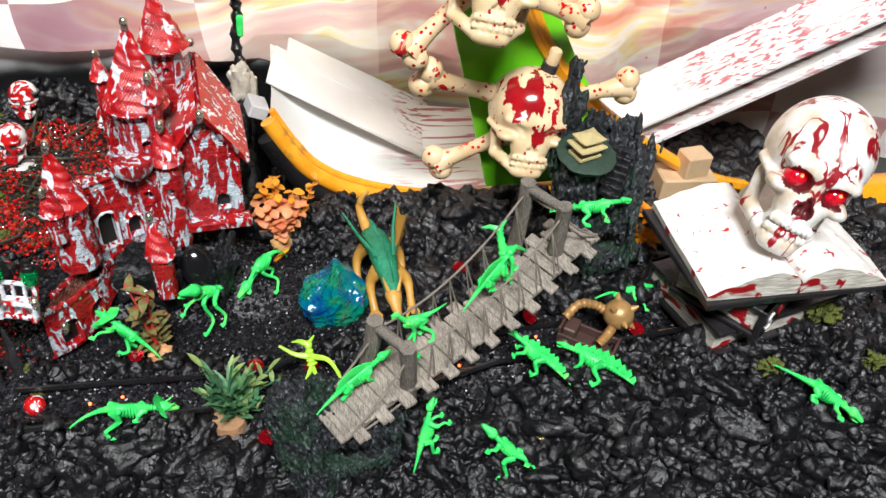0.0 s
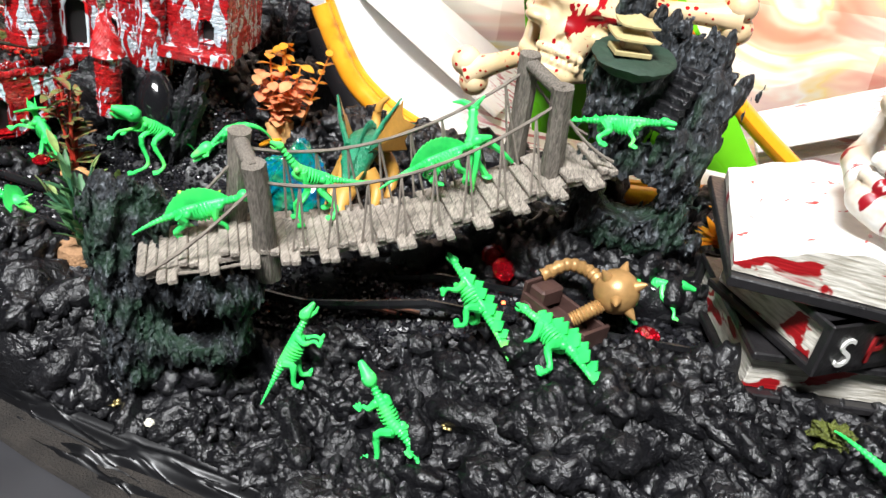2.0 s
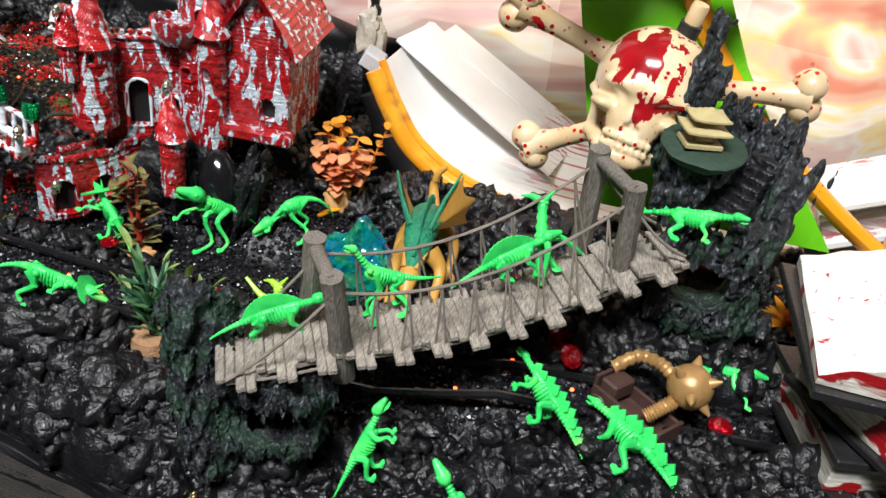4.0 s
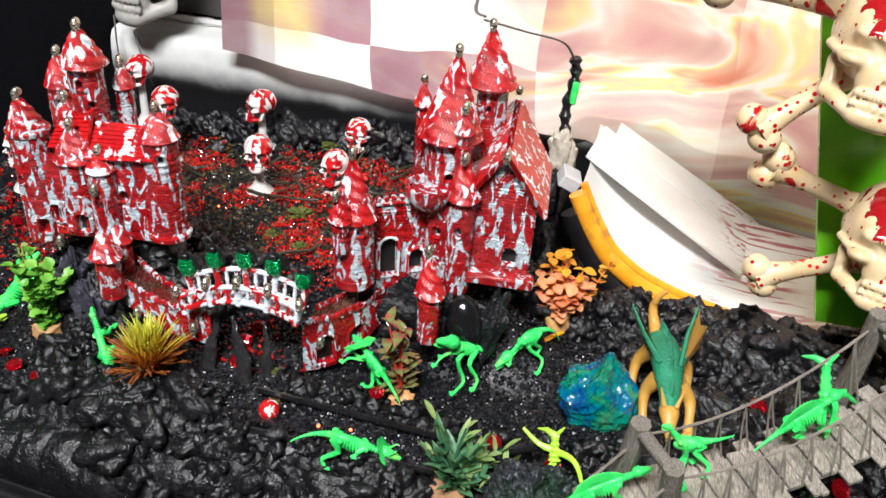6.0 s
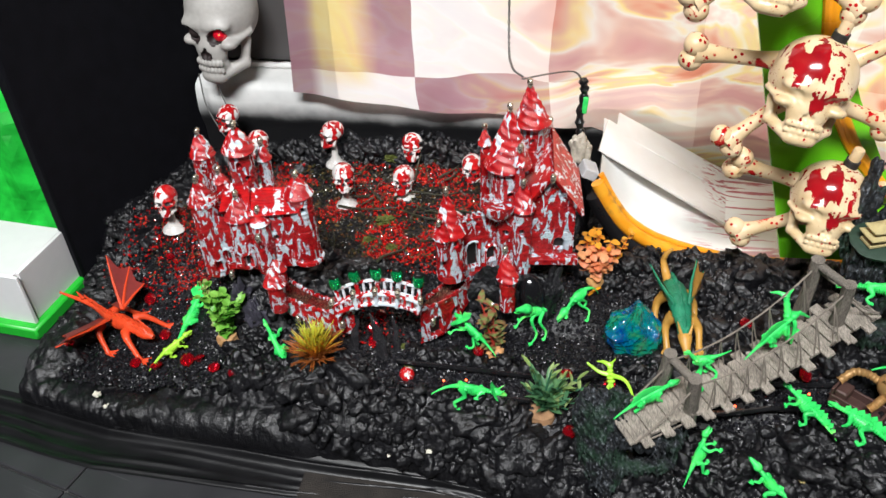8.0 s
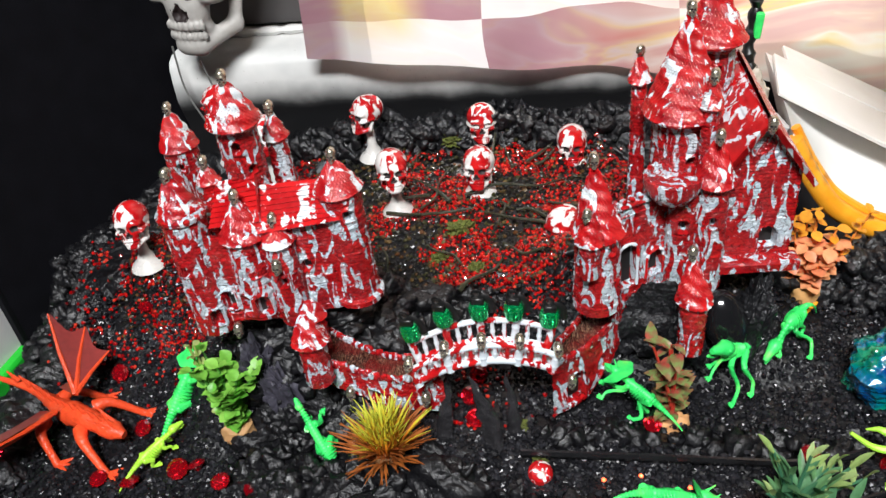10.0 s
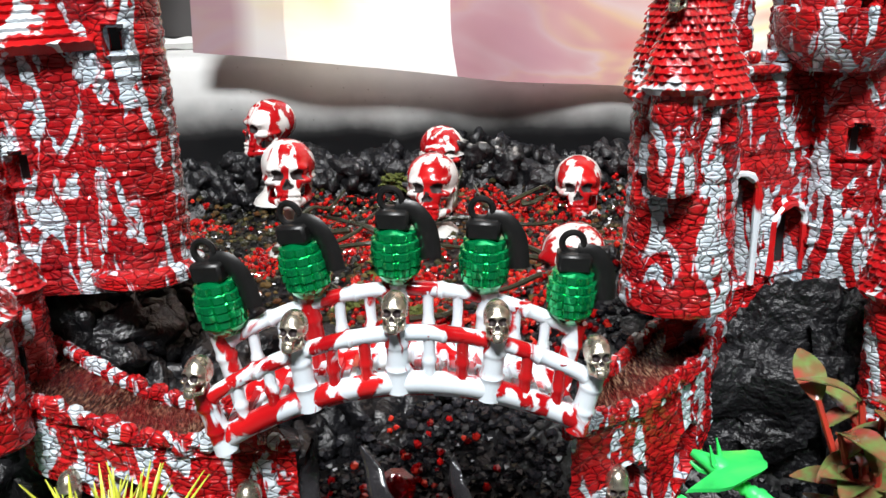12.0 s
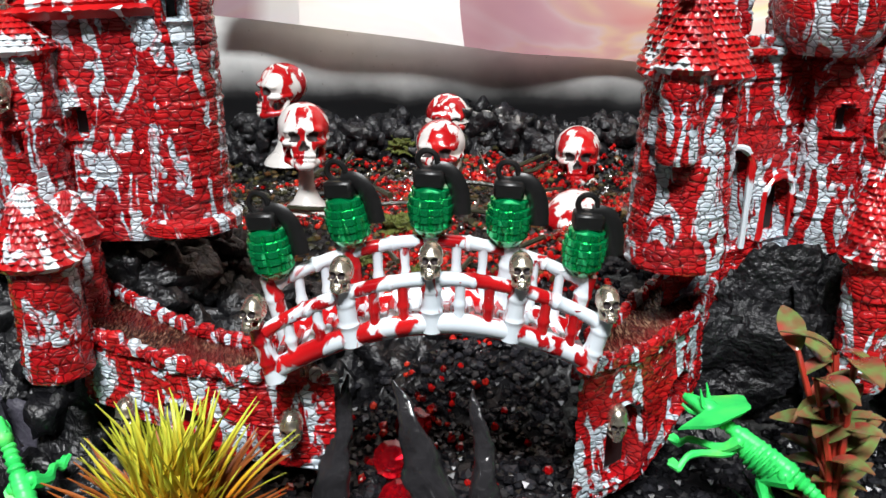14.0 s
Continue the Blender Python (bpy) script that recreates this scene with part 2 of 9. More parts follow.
def foam_black():
    """Black gloss paint over expanded foam: fine pits, dull dusty patches and wet-looking tops."""
    n = Nodes("black_painted_foam")
    tint = n.ramp(n.noise(30, 4), [(0.3, (0.0022, 0.0022, 0.0030)), (0.60, (0.0045, 0.0045, 0.0058)), (0.85, (0.012, 0.0118, 0.014))])
    dust = n.ramp(n.noise(420, 6), [(0.56, 0.0), (0.74, 1.0)])
    n.set(color=n.mix(n.maths("MULTIPLY", dust, 0.06), tint, (0.10, 0.10, 0.11)), rough=n.ramp(n.noise(70, 4), [(0.30, 0.30), (0.70, 0.48)]), spec=0.58)
    n.bump(n.noise(330, 4, distort=0.8), 0.62, 0.0022)
    n.bump(n.ramp(n.cells(520), [(0.0, 0.0), (0.30, 1.0)]), 0.18, 0.0005)
    n.bump(n.noise(1000, 3), 0.12, 0.0003)
    return n.m


def printed_curtain():
    """A thin printed sheet: a chequered flag swept by flames, with daylight behind it."""
    n = Nodes("printed_vinyl")
    sep = n.node("ShaderNodeSeparateXYZ")
    n.link(n.co, sep.inputs[0])
    x, z = sep.outputs[0], sep.outputs[2]
    wob = n.maths("MULTIPLY", n.noise(5, 2), 0.05)
    u = n.maths("DIVIDE", n.maths("ADD", n.maths("ADD", x, 0.171), wob), 0.155)
    v = n.maths("DIVIDE", n.maths("ADD", n.maths("SUBTRACT", z, 0.232), wob), 0.155)
    par = n.maths("MODULO", n.maths("ADD", n.maths("FLOOR", u), n.maths("FLOOR", v)), 2.0)
    dark = n.maths("GREATER_THAN", n.maths("ABSOLUTE", par), 0.5)
    check = n.mix(dark, (0.92, 0.90, 0.90), n.ramp(n.noise(14, 2), [(0.3, (0.34, 0.18, 0.22)), (0.7, (0.50, 0.30, 0.36))]))
    flow = n.noise(5.0, 3, (0.8, 1.0, 2.0), 2.2, 2.0)
    flame = n.ramp(flow, [(0.28, (0.62, 0.17, 0.12)), (0.37, (0.80, 0.30, 0.18)), (0.43, (0.90, 0.52, 0.30)), (0.47, (0.94, 0.72, 0.30)), (0.51, (0.93, 0.86, 0.74)), (0.57, (0.88, 0.56, 0.42)), (0.66, (0.74, 0.36, 0.30))])
    low = n.ramp(n.maths("ADD", z, n.maths("MULTIPLY", n.noise(6, 2, shift=4.0), 0.22)), [(0.30, 1.0), (0.60, 0.75)])
    edge = n.ramp(flow, [(0.36, 1.0), (0.43, 0.8), (0.47, 1.0), (0.60, 0.7)])
    low = n.maths("MULTIPLY", low, n.ramp(n.maths("ADD", x, 0.5), [(0.34, 0.12), (0.52, 1.0), (0.88, 1.0), (1.0, 0.35)]))
    column = n.ramp(n.maths("ABSOLUTE", n.maths("ADD", n.maths("ADD", x, 0.262), wob)), [(0.020, 0.9), (0.048, 0.0)])
    column = n.maths("MULTIPLY", column, n.ramp(n.maths("ADD", z, n.maths("MULTIPLY", n.noise(7, 2, shift=8.0), 0.16)), [(0.27, 0.0), (0.33, 1.0)]))
    check = n.mix(column, check, n.ramp(n.noise(9, 3, (1, 1, 0.5), 1.0), [(0.3, (0.86, 0.50, 0.40)), (0.48, (0.92, 0.74, 0.26)), (0.7, (0.92, 0.84, 0.52))]))
    strip = n.ramp(n.maths("ADD", n.maths("ADD", x, 0.5), wob), [(0.200, 0.9), (0.215, 0.0)])
    check = n.mix(strip, check, (0.42, 0.24, 0.30))
    c = n.mix(n.maths("MULTIPLY", low, edge), check, flame)
    spots = n.ramp(n.cells(24), [(0.0, 1.0), (0.035, 1.0), (0.05, 0.0)])
    c = n.mix(n.maths("MULTIPLY", spots, 0.5), c, (0.4, 0.02, 0.05))
    tr = n.node("ShaderNodeBsdfTranslucent")
    n.link(c, tr.inputs[0])
    sh = n.node("ShaderNodeMixShader")
    sh.inputs[0].default_value = 0.38
    n.set(color=c, rough=0.4)
    n.bump(n.noise(9, 3), 0.3, 0.01)
    n.link(n.b.outputs[0], sh.inputs[1])
    n.link(tr.outputs[0], sh.inputs[2])
    n.link(sh.outputs[0], n.t.nodes["Material Output"].inputs[0])
    return n.m


M_FOAM = foam_black()
M_ROCK = plain("charcoal_rock", (0.011, 0.011, 0.013), 0.45, 0.6, 260, 0.8, 0.004)
M_CASTLE = splattered("red_and_white_castle_paint", (0.66, 0.73, 0.78), 0.547, 165, (1, 1, 0.36), 0.24, 0.3, base2=(0.46, 0.55, 0.62), stones=400.0)
M_ROOF = splattered("red_roof_paint", (0.72, 0.77, 0.80), 0.572, 150, (1, 1, 0.45), 0.30, 0.3, shift=5.0)


def walkway():
    """Bronze-brown paint brushed crosswise, wet with red."""
    n = Nodes("bloodied_brown_walkway")
    st = n.noise(1500, 4, (1.0, 0.14, 1.0), 0.2)
    c = n.ramp(st, [(0.35, (0.022, 0.008, 0.006)), (0.52, (0.10, 0.030, 0.020)), (0.68, (0.34, 0.22, 0.14))])
    n.set(color=n.mix(n.ramp(n.noise(60, 3), [(0.45, 0.0), (0.6, 0.7)]), c, (0.20, 0.008, 0.010)), rough=0.22, coat=0.3)
    n.bump(st, 0.9, 0.0012)
    return n.m


M_WALK = walkway()
M_BRIDGE = splattered("white_plastic_with_blood", (0.72, 0.78, 0.82), 0.490, 105, (1, 1, 0.5), 0.26, 0.0, shift=2.0, base2=(0.64, 0.72, 0.78))
M_SKULLPICK = splattered("white_skull_with_blood", (0.80, 0.77, 0.74), 0.52, 110, (1, 1, 0.5), 0.3, 0.05, shift=1.0)
M_CREAM2 = splattered("cream_bone_with_blood_drops", (0.74, 0.57, 0.36), 0.385, 62, (1, 1, 0.8), 0.26, 0.05, drops=0.26, base2=(0.58, 0.40, 0.20))


def blood_runs():
    """White resin, veined with thin dark red runs and a few washed stains."""
    n = Nodes("white_resin_with_blood_runs")
    base = n.ramp(n.noise(50, 4), [(0.36, (0.58, 0.48, 0.36)), (0.54, (0.80, 0.79, 0.76))])
    line = n.maths("ABSOLUTE", n.maths("SUBTRACT", n.noise(40, 3, (1, 1, 0.40), 0.7, 6.0), 0.5))
    runs = n.ramp(line, [(0.016, 1.0), (0.024, 0.0)])
    where = n.ramp(n.noise(34, 2, shift=3.0), [(0.42, 0.0), (0.48, 1.0)])
    blot = n.ramp(n.noise(60, 4, (1, 1, 0.5), 0.6, 11.0), [(0.64, 0.0), (0.67, 1.0)])
    mask = n.mix(1.0, n.mix(1.0, runs, where, "MULTIPLY"), blot, "LIGHTEN")
    n.set(color=n.mix(mask, base, (0.26, 0.006, 0.012)), rough=0.33, coat=0.2)
    n.bump(n.noise(260, 4), 0.15, 0.0008)
    return n.m


M_BONEWHITE = blood_runs()
M_PAGE = splattered("white_page_with_blood", (0.82, 0.81, 0.77), 0.345, 95, (1, 1, 1), 0.5, 0.1, drops=0.0, shift=4.0)
def bloodied_brow():
    """Cream plastic, splashed with red over the brow and nose, with runs up the forehead and loose drops."""
    n = Nodes("cream_plastic_with_bloodied_brow")
    base = n.ramp(n.noise(60, 4), [(0.3, (0.60, 0.44, 0.24)), (0.65, (0.76, 0.60, 0.38))])
    rag = n.noise(120, 6, (1, 1, 0.30), 0.8)
    cover = None
    for at, half in (((-0.007, -0.022, 0.017), (0.026, 0.034, 0.017)), ((0.0, -0.034, -0.007), (0.007, 0.020, 0.011)), ((0.017, -0.030, -0.004), (0.012, 0.020, 0.005))):
        mp = n.node("ShaderNodeMapping")
        mp.vector_type = "TEXTURE"
        mp.inputs["Location"].default_value, mp.inputs["Scale"].default_value = at, half
        n.link(n.co, mp.inputs[0])
        ln = n.t.nodes.new("ShaderNodeVectorMath")
        ln.operation = "LENGTH"
        n.link(mp.outputs[0], ln.inputs[0])
        m = n.maths("LESS_THAN", n.maths("ADD", ln.outputs["Value"], n.maths("MULTIPLY", rag, 3.6)), 2.58)
        cover = m if cover is None else n.maths("MAXIMUM", cover, m)
    drops = n.maths("LESS_THAN", n.cells(230), 0.24)
    some = n.maths("GREATER_THAN", n.noise(60, 2, shift=17.0), 0.50)
    fine = n.maths("LESS_THAN", n.cells(600), 0.12)
    mask = n.maths("MAXIMUM", cover, n.maths("MULTIPLY", n.maths("MAXIMUM", drops, fine), some))
    n.set(color=n.mix(mask, base, n.ramp(n.noise(40, 3), [(0.3, (0.22, 0.004, 0.008)), (0.7, (0.42, 0.010, 0.014))])), rough=n.ramp(mask, [(0.0, 0.30), (1.0, 0.14)]), coat=0.3)
    n.bump(mask, 0.3, 0.0006)
    return n.m


M_BROW = bloodied_brow()
M_GREYBONE = plain("aged_white_plastic", (0.40, 0.385, 0.36), 0.5, 0.2, 180, 0.3, 0.001)
# socket paint of the small skulls; on the sill skull, shade put into colour
M_SOCKET = plain("socket_paint_and_shade", (0.02, 0.012, 0.012), 0.6, 0.3, 200, 0.1)
M_SILVER = plain("antique_silver", (0.56, 0.51, 0.41), 0.26, 0.45, 900, 0.4, 0.0004, metal=0.92)


def fluorescent():
    n = Nodes("fluorescent_green_plastic")
    c = n.ramp(n.noise(75, 4), [(0.30, (0.02, 0.46, 0.09)), (0.48, (0.04, 0.72, 0.14)), (0.60, (0.08, 0.80, 0.15)), (0.74, (0.32, 0.84, 0.15))])
    n.set(color=c, rough=n.ramp(n.noise(200, 3), [(0.3, 0.34), (0.7, 0.5)]))
    n.bump(n.noise(600, 3), 0.2, 0.0004)
    return n.m


M_GREEN = fluorescent()
M_LIME = plain("yellow_green_plastic", (0.42, 0.80, 0.06), 0.42, 0.25, 500, 0.15, 0.0004)
M_WOOD = None
M_GEM = glass("red_glass", (0.90, 0.012, 0.03), 0.02, 1.55, 0.85)


def grey_wood(name, light, dark, axis):
    n = Nodes(name)
    st = [1.0, 1.0, 1.0]
    st[axis] = 0.12
    g1 = n.noise(1400, 5, tuple(st), 0.3)
    c = n.ramp(g1, [(0.3, dark), (0.52, tuple((a + b) / 2 for a, b in zip(light, dark))), (0.72, light)])
    n.set(color=n.mix(0.3, c, n.ramp(n.noise(60, 3), [(0.3, dark), (0.7, light)])), rough=0.75)
    n.bump(g1, 0.8, 0.0012)
    return n.m


M_WOOD = grey_wood("weathered_grey_wood", (0.50, 0.44, 0.37), (0.07, 0.06, 0.05), 1)
M_POST = grey_wood("weathered_post_wood", (0.30, 0.265, 0.22), (0.045, 0.038, 0.032), 2)
M_ROPE = plain("grey_cord", (0.20, 0.17, 0.14), 0.85, 0.35, 1400, 0.6, 0.0006)


def scratched_tile():
    """Dark smooth slate, dusty and scored with fine pale scratches."""
    n = Nodes("dark_slate_tile")
    base = n.ramp(n.noise(14, 5), [(0.3, (0.022, 0.022, 0.0245)), (0.7, (0.036, 0.036, 0.040))])
    marks = None
    for k, turn in enumerate((0.4, 1.9, 2.8)):
        mp = n.node("ShaderNodeMapping")
        mp.inputs["Rotation"].default_value, mp.inputs["Scale"].default_value = (0, 0, turn), (3.0, 260.0, 1.0)
        n.link(n.co, mp.inputs[0])
        tx = n.node("ShaderNodeTexNoise", Scale=3.0, Detail=2.0)
        n.link(mp.outputs[0], tx.inputs[0])
        m = n.ramp(tx.outputs[0], [(0.72, 0.0), (0.75, 1.0)])
        marks = m if marks is None else n.mix(1.0, marks, m, "LIGHTEN")
    specks = n.ramp(n.cells(160), [(0.0, 1.0), (0.03, 1.0), (0.05, 0.0)])
    dust = n.mix(1.0, n.maths("MULTIPLY", marks, 0.22), n.maths("MULTIPLY", specks, 0.25), "LIGHTEN")
    n.set(color=n.mix(dust, base, (0.24, 0.24, 0.25)), rough=n.ramp(n.noise(40, 4), [(0.3, 0.36), (0.7, 0.50)]))
    n.bump(n.noise(60, 5, (1, 0.3, 1), 0.5), 0.16, 0.0010)
    n.bump(n.noise(120, 4), 0.12, 0.0006)
    return n.m


M_TILE = scratched_tile()
M_JOINT = plain("tile_joint", (0.05, 0.049, 0.048), 0.9, 0.3, 500, 0.4)


def creased_sheet():
    """Thin black plastic with long sharp creases."""
    n = Nodes("black_plastic_sheet")
    crease = n.maths("ABSOLUTE", n.maths("SUBTRACT", n.noise(26, 3, (0.55, 1.0, 1.0), 1.2), 0.5))
    n.set(color=n.ramp(n.noise(40, 3), [(0.3, (0.002, 0.002, 0.0025)), (0.7, (0.005, 0.005, 0.006))]), rough=0.38, spec=0.5)
    n.bump(n.ramp(crease, [(0.0, 1.0), (0.10, 0.45), (0.30, 0.0)]), 0.08, 0.0015)
    return n.m


M_TARP = creased_sheet()
M_BLACKCLOTH = plain("black_fabric_board", (0.004, 0.004, 0.006), 0.95, 0.35, 700, 0.4, 0.0008, spec=0.12)
# near-black so that reflections and bounced light from the room stay low
M_WALL = plain("near_black_wall", (0.022, 0.0215, 0.021), 0.8, 0.06, 200, 0.2, 0.0008)
M_CURTAIN = printed_curtain()
M_GREENPLATE = plain("glossy_green_board", (0.16, 0.62, 0.015), 0.3, 0.08, 90, 0.05)
M_ORANGE = plain("orange_plastic", (0.90, 0.36, 0.015), 0.3, 0.12, 120, 0.1, coat=0.3)
M_WHITEBOARD = None


def streaked_white():
    n = Nodes("white_board_with_red_streaks")
    base = n.ramp(n.noise(18, 4), [(0.3, (0.74, 0.71, 0.67)), (0.6, (0.82, 0.81, 0.79))])
    lines = n.ramp(n.noise(230, 4, (0.045, 1, 1), 0.3), [(0.54, 0.0), (0.58, 1.0)])
    sep = n.node("ShaderNodeSeparateXYZ")
    n.link(n.co, sep.inputs[0])
    where = n.maths("MULTIPLY", n.ramp(n.noise(9, 2, shift=3.3), [(0.40, 0.0), (0.50, 1.0)]), n.ramp(n.maths("ADD", sep.outputs[0], 0.5), [(0.450, 0.0), (0.490, 1.0)]))
    c = n.mix(n.maths("MULTIPLY", n.maths("MULTIPLY", lines, where), 0.85), base, (0.42, 0.02, 0.05))
    n.set(color=c, rough=0.35, coat=0.2)
    n.bump(n.noise(40, 3), 0.1, 0.001)
    return n.m


M_WHITEBOARD = streaked_white()


def sooty_sill():
    """White gloss paint, sprayed black along its foot."""
    n = Nodes("white_gloss_sill_paint")
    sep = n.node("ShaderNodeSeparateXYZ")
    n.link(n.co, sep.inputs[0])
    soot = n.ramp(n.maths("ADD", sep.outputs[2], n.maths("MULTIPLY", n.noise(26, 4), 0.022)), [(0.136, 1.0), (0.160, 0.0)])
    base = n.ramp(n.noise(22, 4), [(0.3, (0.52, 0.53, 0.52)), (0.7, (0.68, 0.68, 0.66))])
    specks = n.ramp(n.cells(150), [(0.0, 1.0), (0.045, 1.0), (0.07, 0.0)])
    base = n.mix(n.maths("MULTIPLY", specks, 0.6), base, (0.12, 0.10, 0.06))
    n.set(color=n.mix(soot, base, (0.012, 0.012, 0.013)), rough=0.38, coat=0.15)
    n.bump(n.noise(120, 4), 0.2, 0.0008)
    return n.m


M_SILL = sooty_sill()
M_DARKPANE = plain("dark_grey_pane", (0.065, 0.062, 0.062), 0.4, 0.15, 40, 0.05)

# ---------- the room ----------
def slab(name, lo, hi, mat, label, category, bevel=0.02):
    g = Geo()
    lo, hi = np.array(lo, float), np.array(hi, float)
    box(g, (lo + hi) / 2, hi - lo, None, bevel)
    return solo(name, g, mat, label, category, kind="structure", local_to=(0, 0, 0))


slab("floor", (-3.0, -2.6, -0.06), (3.0, 1.3, -0.004), M_JOINT, "dark grey mortar bed under slate floor tiles", "floor")
# ceiling and three walls are unseen, added to shut out light
slab("ceiling", (-3.0, -2.6, 2.5), (3.0, 1.3, 2.56), M_WALL, "unseen near-black ceiling added to close the room", "ceiling")
slab("wall_south", (-3.0, -2.66, -0.06), (3.0, -2.6, 2.56), M_WALL, "unseen near-black wall added to close the room", "wall")
slab("wall_west", (-3.06, -2.6, -0.06), (-3.0, 1.3, 2.56), M_WALL, "unseen near-black wall added beside the display", "wall")
slab("wall_east", (3.0, -2.6, -0.06), (3.06, 1.3, 2.56), M_WALL, "unseen near-black wall added on the display's far side", "wall")
# the window wall, with one opening behind the printed sheet
slab("wall_north_1", (-3.0, 0.84, -0.06), (-0.34, 0.96, 2.56), M_WALL, "plain wall left of the window opening", "wall")
slab("wall_north_2", (1.03, 0.84, -0.06), (3.0, 0.96, 2.56), M_WALL, "plain wall beyond the window opening", "wall")
slab("wall_north_3", (-0.34, 0.84, 1.22), (1.03, 0.96, 2.56), M_WALL, "plain wall over the window opening", "wall")
slab("wall_north_4", (-0.34, 0.84, -0.06), (1.03, 0.96, 0.13), M_WALL, "plain wall under the window opening", "wall")


def build_sill():
    """The low painted sill with a rounded nose, its upper ledge set back under the dark pane."""
    prof = [(0.84, 0.174), (0.772, 0.172), (0.764, 0.169), (0.760, 0.163), (0.758, 0.150), (0.757, 0.135), (0.760, 0.120), (0.764, 0.108), (0.764, 0.02), (0.84, 0.02)]
    g = Geo()
    xs = np.linspace(-0.486, 1.6, 40)
    rows = [[(x, y, z) for y, z in prof] for x in xs]
    n = len(prof)
    g.add(np.array(rows).reshape(-1, 3), grid_faces(len(xs), n, True) + [tuple(range(n)), tuple(range((len(xs) - 1) * n, len(xs) * n))[::-1]])
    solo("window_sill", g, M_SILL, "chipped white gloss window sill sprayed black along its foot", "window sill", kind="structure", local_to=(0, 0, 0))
    g = Geo()
    box(g, (-0.395, 0.825, 0.45), (0.22, 0.02, 0.54))
    solo("window_1", g, M_DARKPANE, "dark grey blanked window pane above the sill", "window", kind="structure")
    g = Geo()
    tube(g, curve_pts([(-0.50, 0.806, 0.178), (-0.42, 0.805, 0.177), (-0.34, 0.806, 0.178)], 20), 0.004 + 0.001 * np.sin(np.arange(20) * 2.3), 6)
    solo("trim", g, M_SILL, "lumpy white sealant bead along the pane", "trim", kind="structure", local_to=(0, 0, 0))


build_sill()


def build_curtain():
    xs, zs = np.linspace(-0.330, 1.05, 150), np.linspace(0, 1, 60)
    p = np.zeros((len(zs), len(xs), 3))
    for i, s in enumerate(zs):
        bottom = np.interp(xs, [-0.34, -0.28, -0.17, -0.10, 0.0, 0.1, 0.3, 0.5, 1.1], [0.177, 0.170, 0.157, 0.152, 0.138, 0.10, 0.0, -0.002, -0.002])
        z = bottom + s * (1.25 - bottom)
        fold = 0.007 * np.sin(xs * 31 + 2 * s) * np.exp(-4 * s) + 0.010 * np.sin(xs * 13 + 5 * s + 1) + 0.006 * np.sin(xs * 47 + 9 * s)
        y = 0.748 - 0.003 + fold + 0.02 * s
        curl = 0.012 * np.exp(-((xs + 0.330) / 0.012) ** 2)
        p[i] = np.stack([xs - 0.02 * (1 - s) ** 6 * np.exp(-((xs + 0.330) / 0.03) ** 2), np.minimum(y, 0.756) - curl, z], -1)
    g = Geo().add(p.reshape(-1, 3), grid_faces(len(zs), len(xs)))
    solo("printed_curtain", g, M_CURTAIN, "thin printed curtain with faded chequered flag and flame pattern", "curtain", local_to=(0, 0, 0))


build_curtain()


def build_board():
    """The black cloth-covered board that closes the display at its side."""
    g = Geo()
    a, b = np.array([-0.572, 0.560]), np.array([-0.487, 0.800])
    ang = math.degrees(math.atan2(b[1] - a[1], b[0] - a[0]))
    mid = (a + b) / 2
    box(g, (mid[0] - 0.01, mid[1], 0.33), (np.linalg.norm(b - a), 0.018, 0.66), pose(0, 0, 0, 0, 0, ang), 0.3)
    solo("black_board", g, M_BLACKCLOTH, "black felt-covered side board beside the display", "board")


build_board()


def build_left_clutter():
    m_tray = plain("white_plastic_bin", (0.74, 0.74, 0.74), 0.4, 0.05, 90, 0.05)
    m_sheet = glass("green_plastic_sheet", (0.02, 0.75, 0.12), 0.25)
    n = Nodes("green_cellophane")
    n.set(color=n.ramp(n.noise(30, 3), [(0.3, (0.01, 0.35, 0.03)), (0.7, (0.03, 0.75, 0.08))]), rough=0.25)
    m_sheet = n.m
    g = Geo()
    xs, zs = np.linspace(0, 1, 26), np.linspace(0, 1, 26)
    p = np.zeros((26, 26, 3))
    for i, s in enumerate(zs):
        for j, u in enumerate(xs):
            w = noise.noise(Vector((u * 6, s * 6, 1.0))) * 0.03
            p[i, j] = (-0.90 + 0.30 * u, 0.62 + 0.05 * u + w, 0.0 + 0.42 * s)
    q = p + np.array([0.0, 0.004, 0.0])
    g.add(p.reshape(-1, 3), grid_faces(26, 26)).add(q.reshape(-1, 3), grid_faces(26, 26))
    solo("green_sheet", g, m_sheet, "crumpled bright green plastic sheet behind the board", "plastic sheet", flat=True)
    tray = thing("storage_bin", (-0.66, 0.53, 0), "white plastic bin standing on a green base", "bin")
    g = Geo()
    box(g, (-0.665, 0.53, 0.008), (0.175, 0.11, 0.016), pose(0, 0, 0, 0, 0, -6), 0.3)
    part("base_tray", g, plain("green_plastic_tray", (0.015, 0.45, 0.03), 0.35, 0.1), tray, "bright green plastic base")
    m = pose(0, 0, 0, 0, 0, -6)
    for nm, at, size in [("bin_side", (-0.665, 0.487, 0.048), (0.155, 0.004, 0.065)), ("bin_side", (-0.665, 0.573, 0.048), (0.155, 0.004, 0.065)), ("bin_end", (-0.588, 0.53, 0.048), (0.004, 0.09, 0.065)),
                         ("bin_end", (-0.742, 0.53, 0.048), (0.004, 0.09, 0.065)), ("bin_lid", (-0.665, 0.53, 0.079), (0.15, 0.085, 0.004))]:
        g = Geo()
        box(g, at, size, m, 0.3)
        part(nm, g, m_tray, tray)


build_left_clutter()


